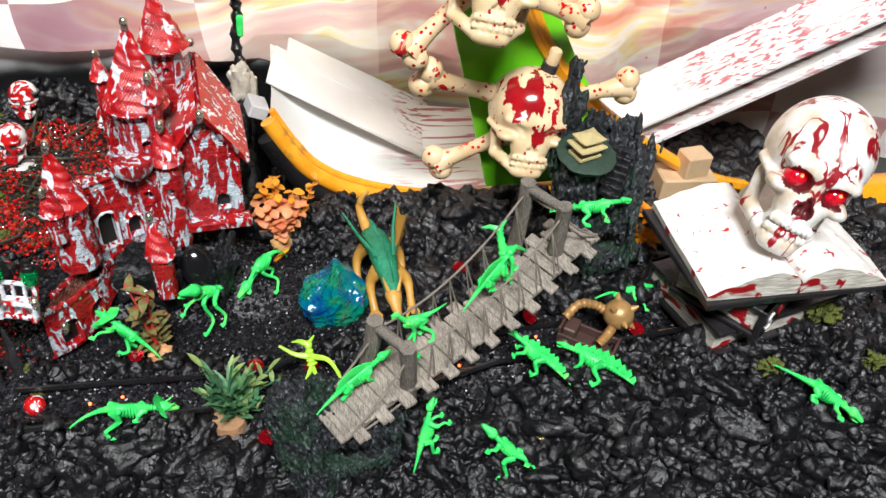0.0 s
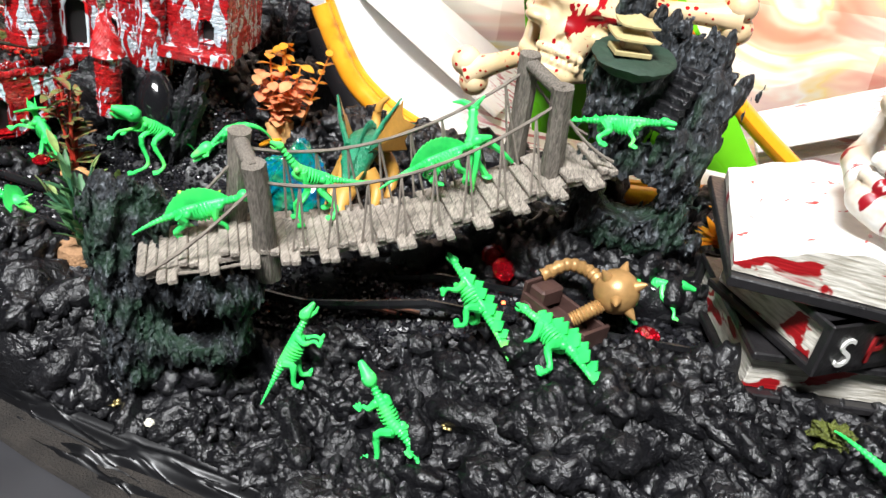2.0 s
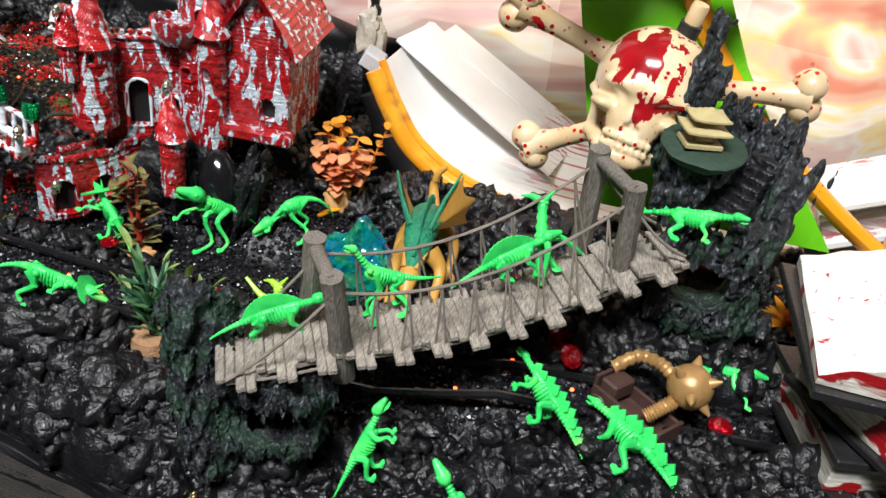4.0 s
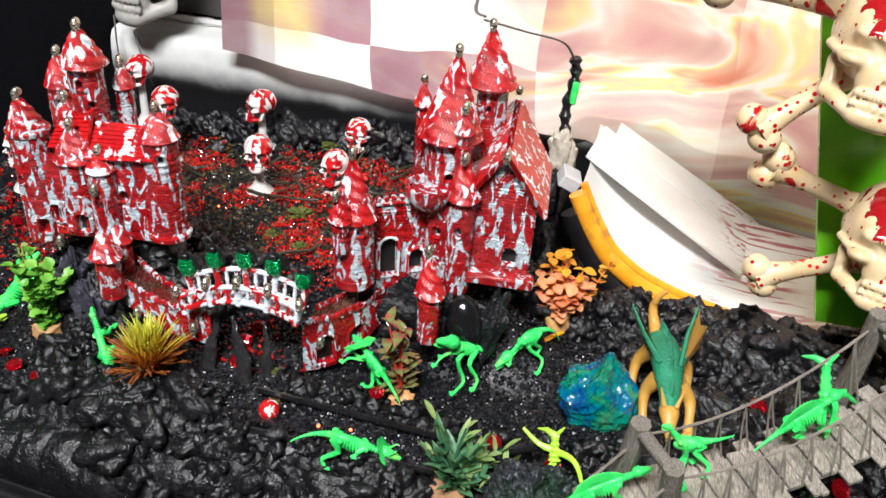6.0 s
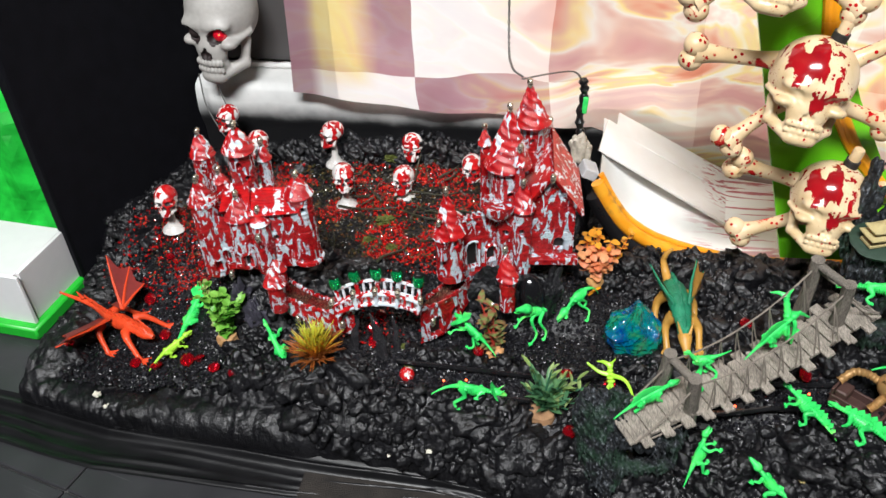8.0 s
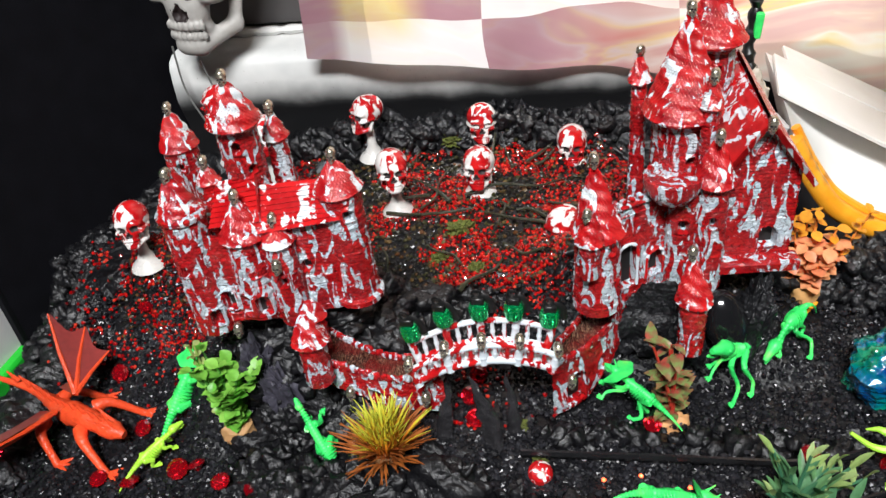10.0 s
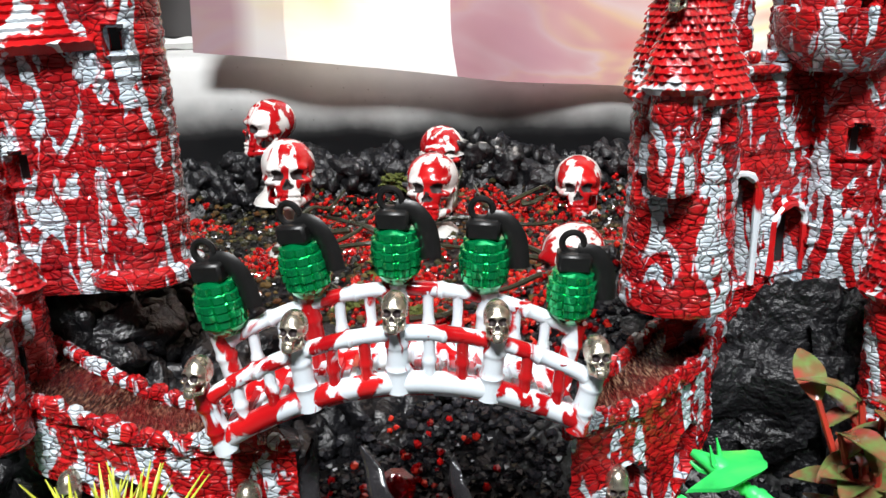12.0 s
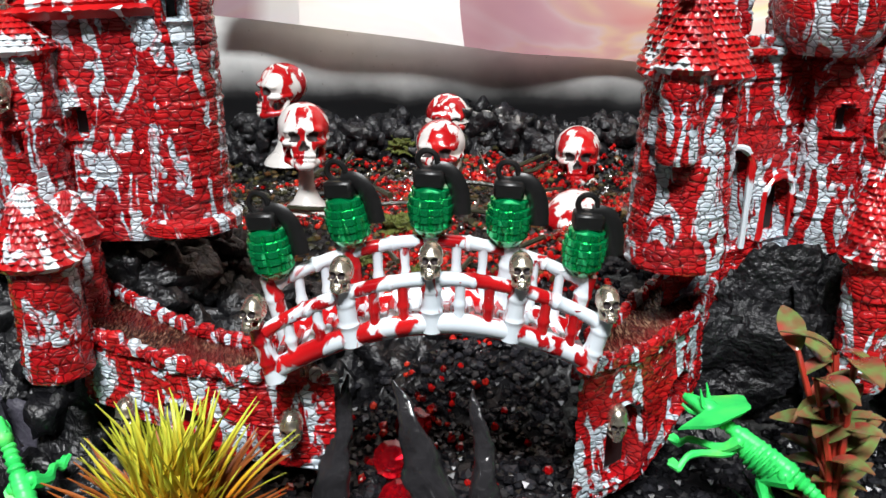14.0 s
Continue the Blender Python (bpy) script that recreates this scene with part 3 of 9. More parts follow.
# ---------- the modelled ground ----------
def front_line(x):
    return np.interp(x, [-0.60, -0.54, -0.44, -0.25, -0.12, 0.0, 0.07, 0.12, 0.18, 0.30, 0.6], [0.385, 0.378, 0.358, 0.345, 0.335, 0.315, 0.308, 0.303, 0.296, 0.262, 0.24])


def base_height(x, y):
    """The display's broad slopes: a low shelf, a rise behind a steep or gentle front, terraces at the back."""
    x, y = np.asarray(x, float), np.asarray(y, float)
    mid = np.interp(x, [-0.56, -0.44, -0.36, -0.30, -0.20, -0.10, 0.0, 0.1, 0.2, 0.3, 0.5], [0.022, 0.032, 0.042, 0.050, 0.070, 0.065, 0.058, 0.066, 0.073, 0.084, 0.086])
    wide = np.interp(x, [-0.3, -0.15, -0.03, 0.05, 0.18, 0.26], [0.045, 0.05, 0.048, 0.116, 0.106, 0.085])
    t = np.clip((y - front_line(x)) / wide, 0, 1.0)
    h = mid * t ** np.interp(x, [-0.02, 0.06, 0.18, 0.24], [0.6, 2.0, 1.9, 0.8])
    h = h + smooth(0.47, 0.62, y) * np.interp(x, [-0.5, -0.35, -0.2, 0.0, 0.1, 0.25, 0.4], [0.032, 0.042, 0.026, 0.026, 0.030, 0.030, 0.0])
    # rock under the two castles and beneath the far end of the rope bridge
    h = h + 0.062 * np.exp(-(((x + 0.315) / 0.072) ** 4) - ((y - 0.490) / 0.045) ** 4)
    h = h + 0.038 * np.exp(-(((x + 0.075) / 0.085) ** 4) - ((y - 0.535) / 0.047) ** 4)
    h = h + 0.014 * np.exp(-(((x - 0.25) / 0.06) ** 4) - ((y - 0.46) / 0.035) ** 4)
    h = h + 0.048 * np.exp(-(((x + 0.445) / 0.035) ** 2) - ((y - 0.570) / 0.032) ** 2)
    # the ground stops short of the ramp at the back
    h = h - 0.014 * np.exp(-((x + 0.030) / 0.022) ** 2 - ((y - 0.371) / 0.016) ** 2) - 0.012 * np.exp(-((x - 0.014) / 0.03) ** 2 - ((y - 0.541) / 0.02) ** 2) - 0.045 * np.exp(-((x - 0.265) / 0.035) ** 4 - ((y - 0.540) / 0.055) ** 4) + 0.014 * np.exp(-((x - 0.03) / 0.025) ** 2 - ((y - 0.40) / 0.014) ** 2)
    return h - (h - 0.035) * smooth(0.578, 0.592, y) * smooth(-0.012, 0.006, x)


GX0, GX1, GY0, GY1, STEP = -0.60, 0.56, 0.22, 0.78, 0.0017
gx, gy = np.arange(GX0, GX1, STEP), np.arange(GY0, GY1, STEP)
X, Y = np.meshgrid(gx, gy)
TRACK = lambda x: 0.4015 + 0.006 * smooth(-0.05, 0.25, x)


def gravel_zone(x, y):
    """1 where loose gravel lies level, 0 where lumps of foam stand."""
    a = np.exp(-(((y - TRACK(x)) / 0.017) ** 6)) * ((x > -0.185) & (x < 0.36))
    b = np.exp(-(((x + 0.06) / 0.13) ** 6) - ((y - 0.484) / 0.048) ** 6)
    c = np.exp(-(((x + 0.27) / 0.19) ** 8) - ((y - 0.625) / 0.085) ** 8)
    d = np.exp(-(((x + 0.42) / 0.085) ** 8) - ((y - 0.470) / 0.085) ** 8)
    e = np.exp(-(((x + 0.19) / 0.035) ** 6) - ((y - 0.45) / 0.05) ** 6)
    return np.clip(np.maximum.reduce([a, b, c, d, e]), 0, 1)


def build_heights():
    rng = np.random.default_rng(5)
    h = base_height(X, Y)
    zone = gravel_zone(X, Y)
    lump = np.zeros_like(h)

    def ball(cx, cy, r, tall, seat=0.0):
        i0, i1 = int((cx - r - GX0) / STEP), int((cx + r - GX0) / STEP) + 2
        j0, j1 = int((cy - r - GY0) / STEP), int((cy + r - GY0) / STEP) + 2
        i0, j0 = max(i0, 0), max(j0, 0)
        if i1 <= i0 or j1 <= j0 or i0 >= len(gx) or j0 >= len(gy):
            return
        xx, yy = X[j0:j1, i0:i1], Y[j0:j1, i0:i1]
        d = ((xx - cx) ** 2 + (yy - cy) ** 2) / r**2
        b = tall * np.sqrt(np.clip(1 - d, 0, 1)) + seat
        lump[j0:j1, i0:i1] = np.maximum(lump[j0:j1, i0:i1], np.where(d < 1, b, 0))

    n = 0
    while n < 4200:
        cx, cy = rng.uniform(GX0, GX1), rng.uniform(0.24, 0.78)
        if cy < front_line(cx) + 0.004 or rng.random() < gravel_zone(cx, cy) * 0.93:
            continue
        r = 0.0042 + 0.0135 * rng.random() ** 2.2
        if cx > -0.30 and cy < 0.40:
            r *= 1.15
        ball(cx, cy, r, r * rng.uniform(0.75, 1.15), 0.004 * rng.random())
        n += 1
    # squeezed-out ropes of foam
    for k in range(120):
        cx, cy = rng.uniform(-0.3, 0.5), rng.uniform(0.28, 0.40)
        if cy < front_line(cx) + 0.01 or gravel_zone(cx, cy) > 0.4:
            continue
        a, r = rng.uniform(0, 6.3), rng.uniform(0.006, 0.012)
        for s in range(rng.integers(5, 14)):
            a += rng.normal(0, 0.35)
            cx, cy = cx + 0.0045 * math.cos(a), cy + 0.0045 * math.sin(a)
            if gravel_zone(cx, cy) < 0.5:
                ball(cx, cy, r * rng.uniform(0.85, 1.1), r * 0.9, 0.004)
    # borders: a rope along the low shelf, one up its side, lumps under the sill
    for s in np.linspace(0, 1, 130):
        x = -0.535 + 0.29 * s
        ball(x, front_line(x) + 0.014, 0.0155 + 0.002 * rng.random(), 0.022, 0.004)
    for s in np.linspace(0, 1, 110):
        ball(-0.535 + 0.075 * s + 0.006 * rng.normal(), 0.392 + 0.34 * s, 0.015 + 0.004 * rng.random(), 0.02 + 0.012 * s, 0.004)
    for x in np.arange(-0.49, 0.02, 0.006):
        ball(x, 0.732 + 0.006 * rng.normal(), rng.uniform(0.012, 0.020), rng.uniform(0.02, 0.034))
    # large boulders
    for x, y, r, t in [(0.262, 0.345, 0.020, 0.017), (0.175, 0.468, 0.024, 0.030), (0.205, 0.455, 0.022, 0.026), (0.265, 0.432, 0.016, 0.018), (0.30, 0.432, 0.018, 0.016), (0.105, 0.375, 0.020, 0.016), (-0.175, 0.378, 0.022, 0.014),
                       (-0.12, 0.352, 0.022, 0.012), (0.33, 0.31, 0.026, 0.02), (-0.235, 0.375, 0.020, 0.02), (0.115, 0.318, 0.018, 0.012), (0.40, 0.30, 0.03, 0.02)]:
        ball(x, y, r, t, 0.006)
    wob = np.array([[noise.noise(Vector((x * 55, y * 55, 0.3))) for x in gx] for y in gy])
    fine = np.array([[noise.noise(Vector((x * 160, y * 160, 4.3))) for x in gx] for y in gy])
    lump = lump * (1 - 0.92 * zone)
    tiny = np.array([[noise.noise(Vector((x * 300, y * 300, 9.1))) for x in gx] for y in gy])
    warp = [[Vector((x * 66 + 1.2 * w, y * 66 - 1.2 * w, b * 66)) for x, w, b in zip(gx, row, low)] for y, row, low in zip(gy, wob, h)]
    knob = np.array([[noise.voronoi(q)[0][0] for q in row] for row in warp])
    knob = np.sqrt(np.clip(1 - (knob / 0.85) ** 2, 0, 1)) - 0.8
    bud = np.array([[noise.voronoi(q * 2.4)[0][0] for q in row] for row in warp])
    knob = 0.0060 * knob + 0.0030 * (np.sqrt(np.clip(1 - (bud / 0.85) ** 2, 0, 1)) - 0.8)
    crease = np.array([[noise.noise(Vector((x * 95 + 2 * w, y * 95, 8.3))) for x, w in zip(gx, row)] for y, row in zip(gy, wob)])
    lump = lump + (1 - zone) * (0.0014 * wob + knob + 0.0016 * fine + 0.0006 * tiny - 0.0016 * np.clip(0.35 - np.abs(crease), 0, 1) ** 1.0)
    out = Y - front_line(X)
    foot = smooth(-0.004, 0.012, out)
    h = (h + lump) * foot - 0.03 * (1 - smooth(-0.012, 0.0, out))
    side = smooth(-0.575, -0.545, X + 0.03 * smooth(0.45, 0.8, Y) * 0)
    return h * side - 0.03 * (1 - side), lump * foot * side


HEIGHT, LUMP = build_heights()


def ground_z(x, y):
    i, j = (x - GX0) / STEP, (y - GY0) / STEP
    i, j = np.clip(i, 0, len(gx) - 2), np.clip(j, 0, len(gy) - 2)
    a, b = np.floor(i).astype(int), np.floor(j).astype(int)
    u, v = i - a, j - b
    return (HEIGHT[b, a] * (1 - u) + HEIGHT[b, a + 1] * u) * (1 - v) + (HEIGHT[b + 1, a] * (1 - u) + HEIGHT[b + 1, a + 1] * u) * v


def waves(p, scale, seed, octaves=3):
    """Smooth bumps from a few crossing sine waves, about -1 to 1, for many points at once."""
    rng = np.random.default_rng(seed)
    out, amp = 0.0, 1.0
    for k in range(octaves):
        for j in range(4):
            w = rng.normal(size=3) * scale * 1.9**k
            out = out + amp * 0.5 * np.sin(p @ w + rng.uniform(0, 6.3))
        amp *= 0.55
    return out


def toy_room(x, y):
    """How far the foam is pressed down round the toys that stand beside the cart."""
    return 0.0045 * float(smooth(0.016, 0.006, math.hypot((x - 0.232) * 0.75 + (y - 0.368) * 0.66, ((y - 0.368) * 0.75 - (x - 0.232) * 0.66) * 0.35)))


def foam_lumps():
    """Swollen, knobbly lumps and short sausages of foam, crowded together wherever no gravel lies."""
    rng = np.random.default_rng(12)
    spots = []
    put = np.zeros((0, 3))
    for want, lo, hi, room in ((170, 0.0110, 0.0150, 0.62), (620, 0.0070, 0.0110, 0.58), (1700, 0.0038, 0.0062, 0.55), (1300, 0.0024, 0.0038, 0.55)):
        n = tries = 0
        while n < want and tries < want * 12:
            tries += 1
            x, y, r = rng.uniform(-0.545, 0.52), rng.uniform(0.25, 0.745), rng.uniform(lo, hi)
            roll = (x < -0.25 and y < front_line(x) + 0.036) or (x < -0.30 and abs(x + 0.535 - 0.2206 * (y - 0.392)) < 0.022)
            if roll or y < front_line(x) + 0.5 * r + 0.003 or max(gravel_zone(x, y), gravel_zone(x, y + r), gravel_zone(x, y - r)) > 0.35 or (x > -0.03 and y > 0.572) or (y > 0.44 and r > 0.0115):
                continue
            if len(put) and (np.hypot(put[:, 0] - x, put[:, 1] - y) < room * (put[:, 2] + r)).any():
                continue
            put = np.vstack([put, (x, y, r)])
            spots.append((x, y, r))
            n += 1
    fine, coarse = sphere_dirs(34, 22), sphere_dirs(12, 8)
    vs, fs, base = [], [], 0
    for k, (x, y, r) in enumerate(spots):
        d, faces = fine if r > 0.0062 else coarse
        quads = np.array(faces)[:, ::-1]
        long = 1.0 + 0.9 * rng.random() ** 2
        size = np.array([r * long, r * rng.uniform(0.8, 1.05), r * rng.uniform(0.75, 1.1)])
        m = np.array((Matrix.Rotation(rng.uniform(0, 6.3), 3, "Z") @ Matrix.Rotation(rng.normal(0, 0.3), 3, "Y")))
        out = d @ m.T
        swell = 0.22 * waves(d, 2.2, 3 * k + 1, 2)
        if r > 0.0062:
            knob = rng.normal(size=(15, 3))
            knob = knob / np.linalg.norm(knob, axis=1)[:, None]
            ang = np.arccos(np.clip((d @ knob.T).max(1), -1, 1))
            swell = swell + 0.34 * np.sqrt(np.clip(1 - (ang / 0.62) ** 2, 0, 1)) - 0.15
        p = (d * size) @ m.T + out * (r * swell)[:, None]
        p[:, 0] += 0.25 * size[0] * np.sin(p[:, 1] / r * 1.3 + k)
        q = p + np.array([x, y, float(ground_z(np.array(x), np.array(y))) + 0.0004 - 0.95 * size[2] - toy_room(x, y)])
        q = q + out * (0.0006 * waves(q, 620.0, 5, 3) + 0.0017 * np.abs(waves(q, 260.0, 8, 3)) - 0.0006)[:, None]
        vs.append(q)
        fs.append(quads + base)
        base += len(d)
    return np.concatenate(vs), np.concatenate(fs)


def build_ground():
    # lumps swell out along the slope's normal
    up_y, up_x = np.gradient(base_height(X, Y), STEP)
    s2 = 1 + up_x**2 + up_y**2
    out = LUMP / s2
    low = 0.0055 * (1 - gravel_zone(X, Y))
    v = np.stack([X - up_x * out, Y - up_y * out, HEIGHT - LUMP + out - low], -1).reshape(-1, 3)
    f = np.array(grid_faces(len(gy), len(gx)))
    v2, f2 = foam_lumps()
    me = bpy.data.meshes.new("ground")
    me.from_pydata(np.concatenate([v, v2]).tolist(), [], np.concatenate([f, f2 + len(v)]).tolist())
    me.materials.append(M_FOAM)
    me.polygons.foreach_set("use_smooth", [True] * len(me.polygons))
    tagged(new("ground", me), "lumpy black-painted foam landscape like cooled lava", "ground", kind="structure")


build_ground()


def scatter(name, mat, count, where, size, label, category, seed, flat=0.75, lift=0.3):
    """Loose grains over a zone, as one heap."""
    rng = np.random.default_rng(seed)
    t = (1 + 5**0.5) / 2
    ico = np.array([(-1, t, 0), (1, t, 0), (-1, -t, 0), (1, -t, 0), (0, -1, t), (0, 1, t), (0, -1, -t), (0, 1, -t), (t, 0, -1), (t, 0, 1), (-t, 0, -1), (-t, 0, 1)], float)
    ico /= np.linalg.norm(ico[0])
    tri = [(0, 11, 5), (0, 5, 1), (0, 1, 7), (0, 7, 10), (0, 10, 11), (1, 5, 9), (5, 11, 4), (11, 10, 2), (10, 7, 6), (7, 1, 8), (3, 9, 4), (3, 4, 2), (3, 2, 6), (3, 6, 8), (3, 8, 9), (4, 9, 5), (2, 4, 11), (6, 2, 10), (8, 6, 7), (9, 8, 1)]
    vs, fs, n = [], [], 0
    while n < count:
        x, y = where(rng)
        r = rng.uniform(*size)
        q, _ = np.linalg.qr(rng.normal(size=(3, 3)))
        p = (ico * rng.uniform(0.75, 1.2, (12, 1))) @ q.T * r * np.array([1, 1, flat])
        vs.append(p + np.array([x, y, float(ground_z(x, y)) + lift * r]))
        fs.extend([(a + 12 * n, b + 12 * n, c + 12 * n) for a, b, c in tri])
        n += 1
    me = bpy.data.meshes.new(name)
    me.from_pydata(np.concatenate(vs).tolist(), [], fs)
    me.materials.append(mat)
    ob = tagged(new(name, me), label, category, kind="stuff")
    return ob


def island_mat(name, stops, rough, trans=0.0, metal=0.0, coat=0.0):
    n = Nodes(name)
    geo = n.node("ShaderNodeNewGeometry")
    n.set(color=n.ramp(geo.outputs["Random Per Island"], stops), rough=rough, trans=trans, metal=metal, coat=coat, ior=1.5, spec=0.3)
    return n.m


def in_zone(x0, x1, y0, y1, level=0.35):
    def pick(rng):
        while True:
            x, y = rng.uniform(x0, x1), rng.uniform(y0, y1)
            if gravel_zone(x, y) > level * rng.uniform(0.5, 1.5):
                return x, y

    return pick


def patchy(rng):
    """Heaps of beads with bare gravel between them."""
    pick = in_zone(-0.46, -0.085, 0.515, 0.71)
    while True:
        x, y = pick(rng)
        if noise.noise(Vector((x * 22, y * 22, 3.7))) + 0.35 * noise.noise(Vector((x * 70, y * 70, 1.7))) > rng.uniform(-0.30, 0.04):
            return x, y


M_GRAVEL = island_mat("black_aquarium_gravel", [(0.0, (0.004, 0.004, 0.005)), (0.6, (0.010, 0.010, 0.012)), (0.96, (0.020, 0.020, 0.024)), (1.0, (0.045, 0.043, 0.042))], 0.27, coat=0.0)
M_BEADS = island_mat("red_glass_beads", [(0.0, (0.10, 0.002, 0.003)), (0.35, (0.42, 0.004, 0.006)), (0.75, (0.66, 0.014, 0.012)), (1.0, (0.85, 0.08, 0.04))], 0.07, trans=0.35, coat=0.8)
scatter("track_gravel", M_GRAVEL, 3200, in_zone(-0.19, 0.36, 0.378, 0.43), (0.0012, 0.0026), "fine glossy black gravel along the rail track", "gravel", 1)
scatter("hollow_gravel", M_GRAVEL, 6000, in_zone(-0.23, 0.08, 0.40, 0.54), (0.0010, 0.0022), "glossy black gravel in the hollow before the castle", "gravel", 2)
scatter("shelf_gravel", M_GRAVEL, 4800, in_zone(-0.51, -0.33, 0.385, 0.56), (0.0011, 0.0024), "glossy black gravel on the low shelf", "gravel", 3)
M_WET = island_mat("wet_olive_and_black_gravel", [(0.0, (0.006, 0.006, 0.006)), (0.55, (0.014, 0.013, 0.010)), (0.8, (0.035, 0.034, 0.012)), (0.93, (0.09, 0.035, 0.012)), (1.0, (0.10, 0.08, 0.03))], 0.28, coat=0.25)
scatter("plateau_gravel", M_WET, 7000, in_zone(-0.47, -0.08, 0.53, 0.715), (0.0011, 0.0024), "black gravel mixed under red beads", "gravel", 4)
scatter("red_beads", M_BEADS, 8200, patchy, (0.0009, 0.0015), "heap of small shiny red glass beads behind the castle walls", "beads", 5, flat=1.0, lift=0.9)


def shelf_beads(rng):
    while True:
        x, y = rng.normal(-0.455, 0.035), rng.normal(0.555, 0.03)
        if -0.52 < x < -0.38 and y > 0.47:
            return x, y


scatter("shelf_beads", M_BEADS, 520, shelf_beads, (0.0010, 0.0017), "spilled small red glass beads beside the castle", "beads", 6, flat=1.0, lift=1.3)


def path_beads(rng):
    return rng.normal(-0.19, 0.016), rng.uniform(0.43, 0.50)


scatter("path_beads", M_BEADS, 110, path_beads, (0.0009, 0.0016), "red glass beads under the white footbridge", "beads", 7, flat=1.0, lift=1.2)


WIDE = [(-0.5, -0.25, -0.1, -0.04, 0.06, 0.12, 0.3), (0.046, 0.036, 0.018, 0.010, 0.022, 0.018, 0.014)]


def build_tarp():
    """The thin black plastic sheet that lies in long folds from under the foam's edge, crumpled towards one end."""
    xs, s = np.linspace(-0.60, 0.45, 460), np.linspace(0, 1, 60)
    p = np.zeros((len(s), len(xs), 3))
    for j, x in enumerate(xs):
        y0 = float(front_line(x)) + 0.004
        wide = float(np.interp(x, WIDE[0], WIDE[1])) + 0.006
        rough = float(smooth(-0.16, 0.0, x))
        for i, t in enumerate(s):
            fold = 0.0
            for k, (c, w, h) in enumerate(((0.18, 0.07, 0.0046), (0.46, 0.05, 0.0032), (0.70, 0.06, 0.0040), (0.92, 0.04, 0.0026))):
                c = c + 0.10 * noise.noise(Vector((x * 7, k * 3.1, 0.5)))
                fold += h * max(0.0, 0.55 + 0.9 * noise.noise(Vector((x * 10, k * 5.7, 2.5)))) * math.exp(-(((t - c) / w) ** 2))
            crush = max(0.0, 0.22 - abs(noise.noise(Vector((x * 13 + 1.1 * t, t * 1.9 - 4 * x, 7))))) * 0.020 + max(0.0, 0.10 - abs(noise.noise(Vector((x * 21 - 1.6 * t, t * 2.6 + 6 * x, 3))))) * 0.014
            p[i, j] = (x, y0 - wide * t, 0.0012 + 0.010 * (1 - t) ** 3 + fold * (1 - 0.5 * rough) + crush * rough * min(1.0, 4 * t))
    g = Geo().add(p.reshape(-1, 3), grid_faces(len(s), len(xs)))
    solo("plastic_sheet", g, M_TARP, "creased shiny black plastic sheet under the display's edge", "plastic sheet", local_to=(0, 0, 0))


build_tarp()


def build_edging():
    """A thin dark strip of rough matting that lies between the sheet and the tiles."""
    xs = np.linspace(-0.24, 0.45, 60)
    rows = []
    for x in xs:
        y = float(front_line(x))
        w = float(np.interp(x, WIDE[0], WIDE[1]))
        rows.append([(x, y - 0.004, 0.0040), (x, y - w - 0.009, 0.0030), (x, y - w - 0.010, 0.0006), (x, y - 0.004, 0.0006)])
    g = Geo().add(np.array(rows).reshape(-1, 3), grid_faces(60, 4, True) + [(0, 1, 2, 3), (239, 238, 237, 236)])
    solo("edging_mat", g, plain("rough_brown_matting", (0.022, 0.018, 0.015), 0.9, 0.6, 900, 0.9, 0.002), "strip of rough dark brown matting on the tiles", "mat", local_to=(0, 0, 0))


build_edging()

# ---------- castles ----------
# near-black colour standing in for the shade inside windows and arches
M_HOLLOW = plain("painted_opening_shade", (0.010, 0.008, 0.008), 0.7, 0.3, 200, 0.1)


def brick_depth(s, t, bw, bh, seed):
    """How proud a moulded brickwork stands at (s, t): grooves between uneven stones."""
    row = np.floor(t / bh)
    s2 = s + (row % 2) * bw * 0.5 + 0.25 * bw * np.sin(row * 12.9 + seed)
    col = np.floor(s2 / bw)
    fs, ft = s2 / bw - col, t / bh - row
    edge = np.minimum(np.minimum(fs, 1 - fs) * bw, np.minimum(ft, 1 - ft) * bh)
    lift = np.sin(row * 78.2 + col * 37.7 + seed * 3.1) * 0.5
    return smooth(0.0, 0.00055, edge) * (0.0006 + 0.00035 * lift)


def relief(g, place, ls, lt, ns, nt, wrap, bw, bh, holes=(), seed=0.0, slot=0):
    """A wall of moulded brick: place(s, t) gives points and normals; holes (s, t, half width, height, arched) are pressed in."""
    s = np.linspace(0, ls, ns, endpoint=not wrap)
    t = np.linspace(0, lt, nt)
    S, T = np.meshgrid(s, t)
    p, n = place(S.ravel(), T.ravel())
    d = brick_depth(S, T, bw, bh, seed).ravel()
    d += 0.0005 * noise3(p, 420, seed)
    inside = np.zeros(S.size, bool)
    rim = np.zeros(S.size, bool)
    for hs, ht, hw, hh in holes:
        ds = np.abs((S.ravel() - hs + ls / 2) % ls - ls / 2) if wrap else np.abs(S.ravel() - hs)
        dt = T.ravel() - ht
        top = hh - hw
        over = np.where(dt > top, np.hypot(ds, dt - top), ds)
        ok = (dt > 0) & (over < hw)
        near = (dt > -0.0012) & (np.where(dt > top, np.hypot(ds, dt - top), ds) < hw + 0.0018) & ~ok
        inside |= ok
        rim |= near
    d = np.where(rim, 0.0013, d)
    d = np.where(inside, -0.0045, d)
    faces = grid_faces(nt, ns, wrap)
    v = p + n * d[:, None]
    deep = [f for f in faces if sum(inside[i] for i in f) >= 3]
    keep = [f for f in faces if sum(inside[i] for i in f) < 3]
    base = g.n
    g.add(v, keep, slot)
    # faces inside a hole take the shade colour, slot 2
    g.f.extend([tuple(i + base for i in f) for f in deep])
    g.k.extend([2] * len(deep))


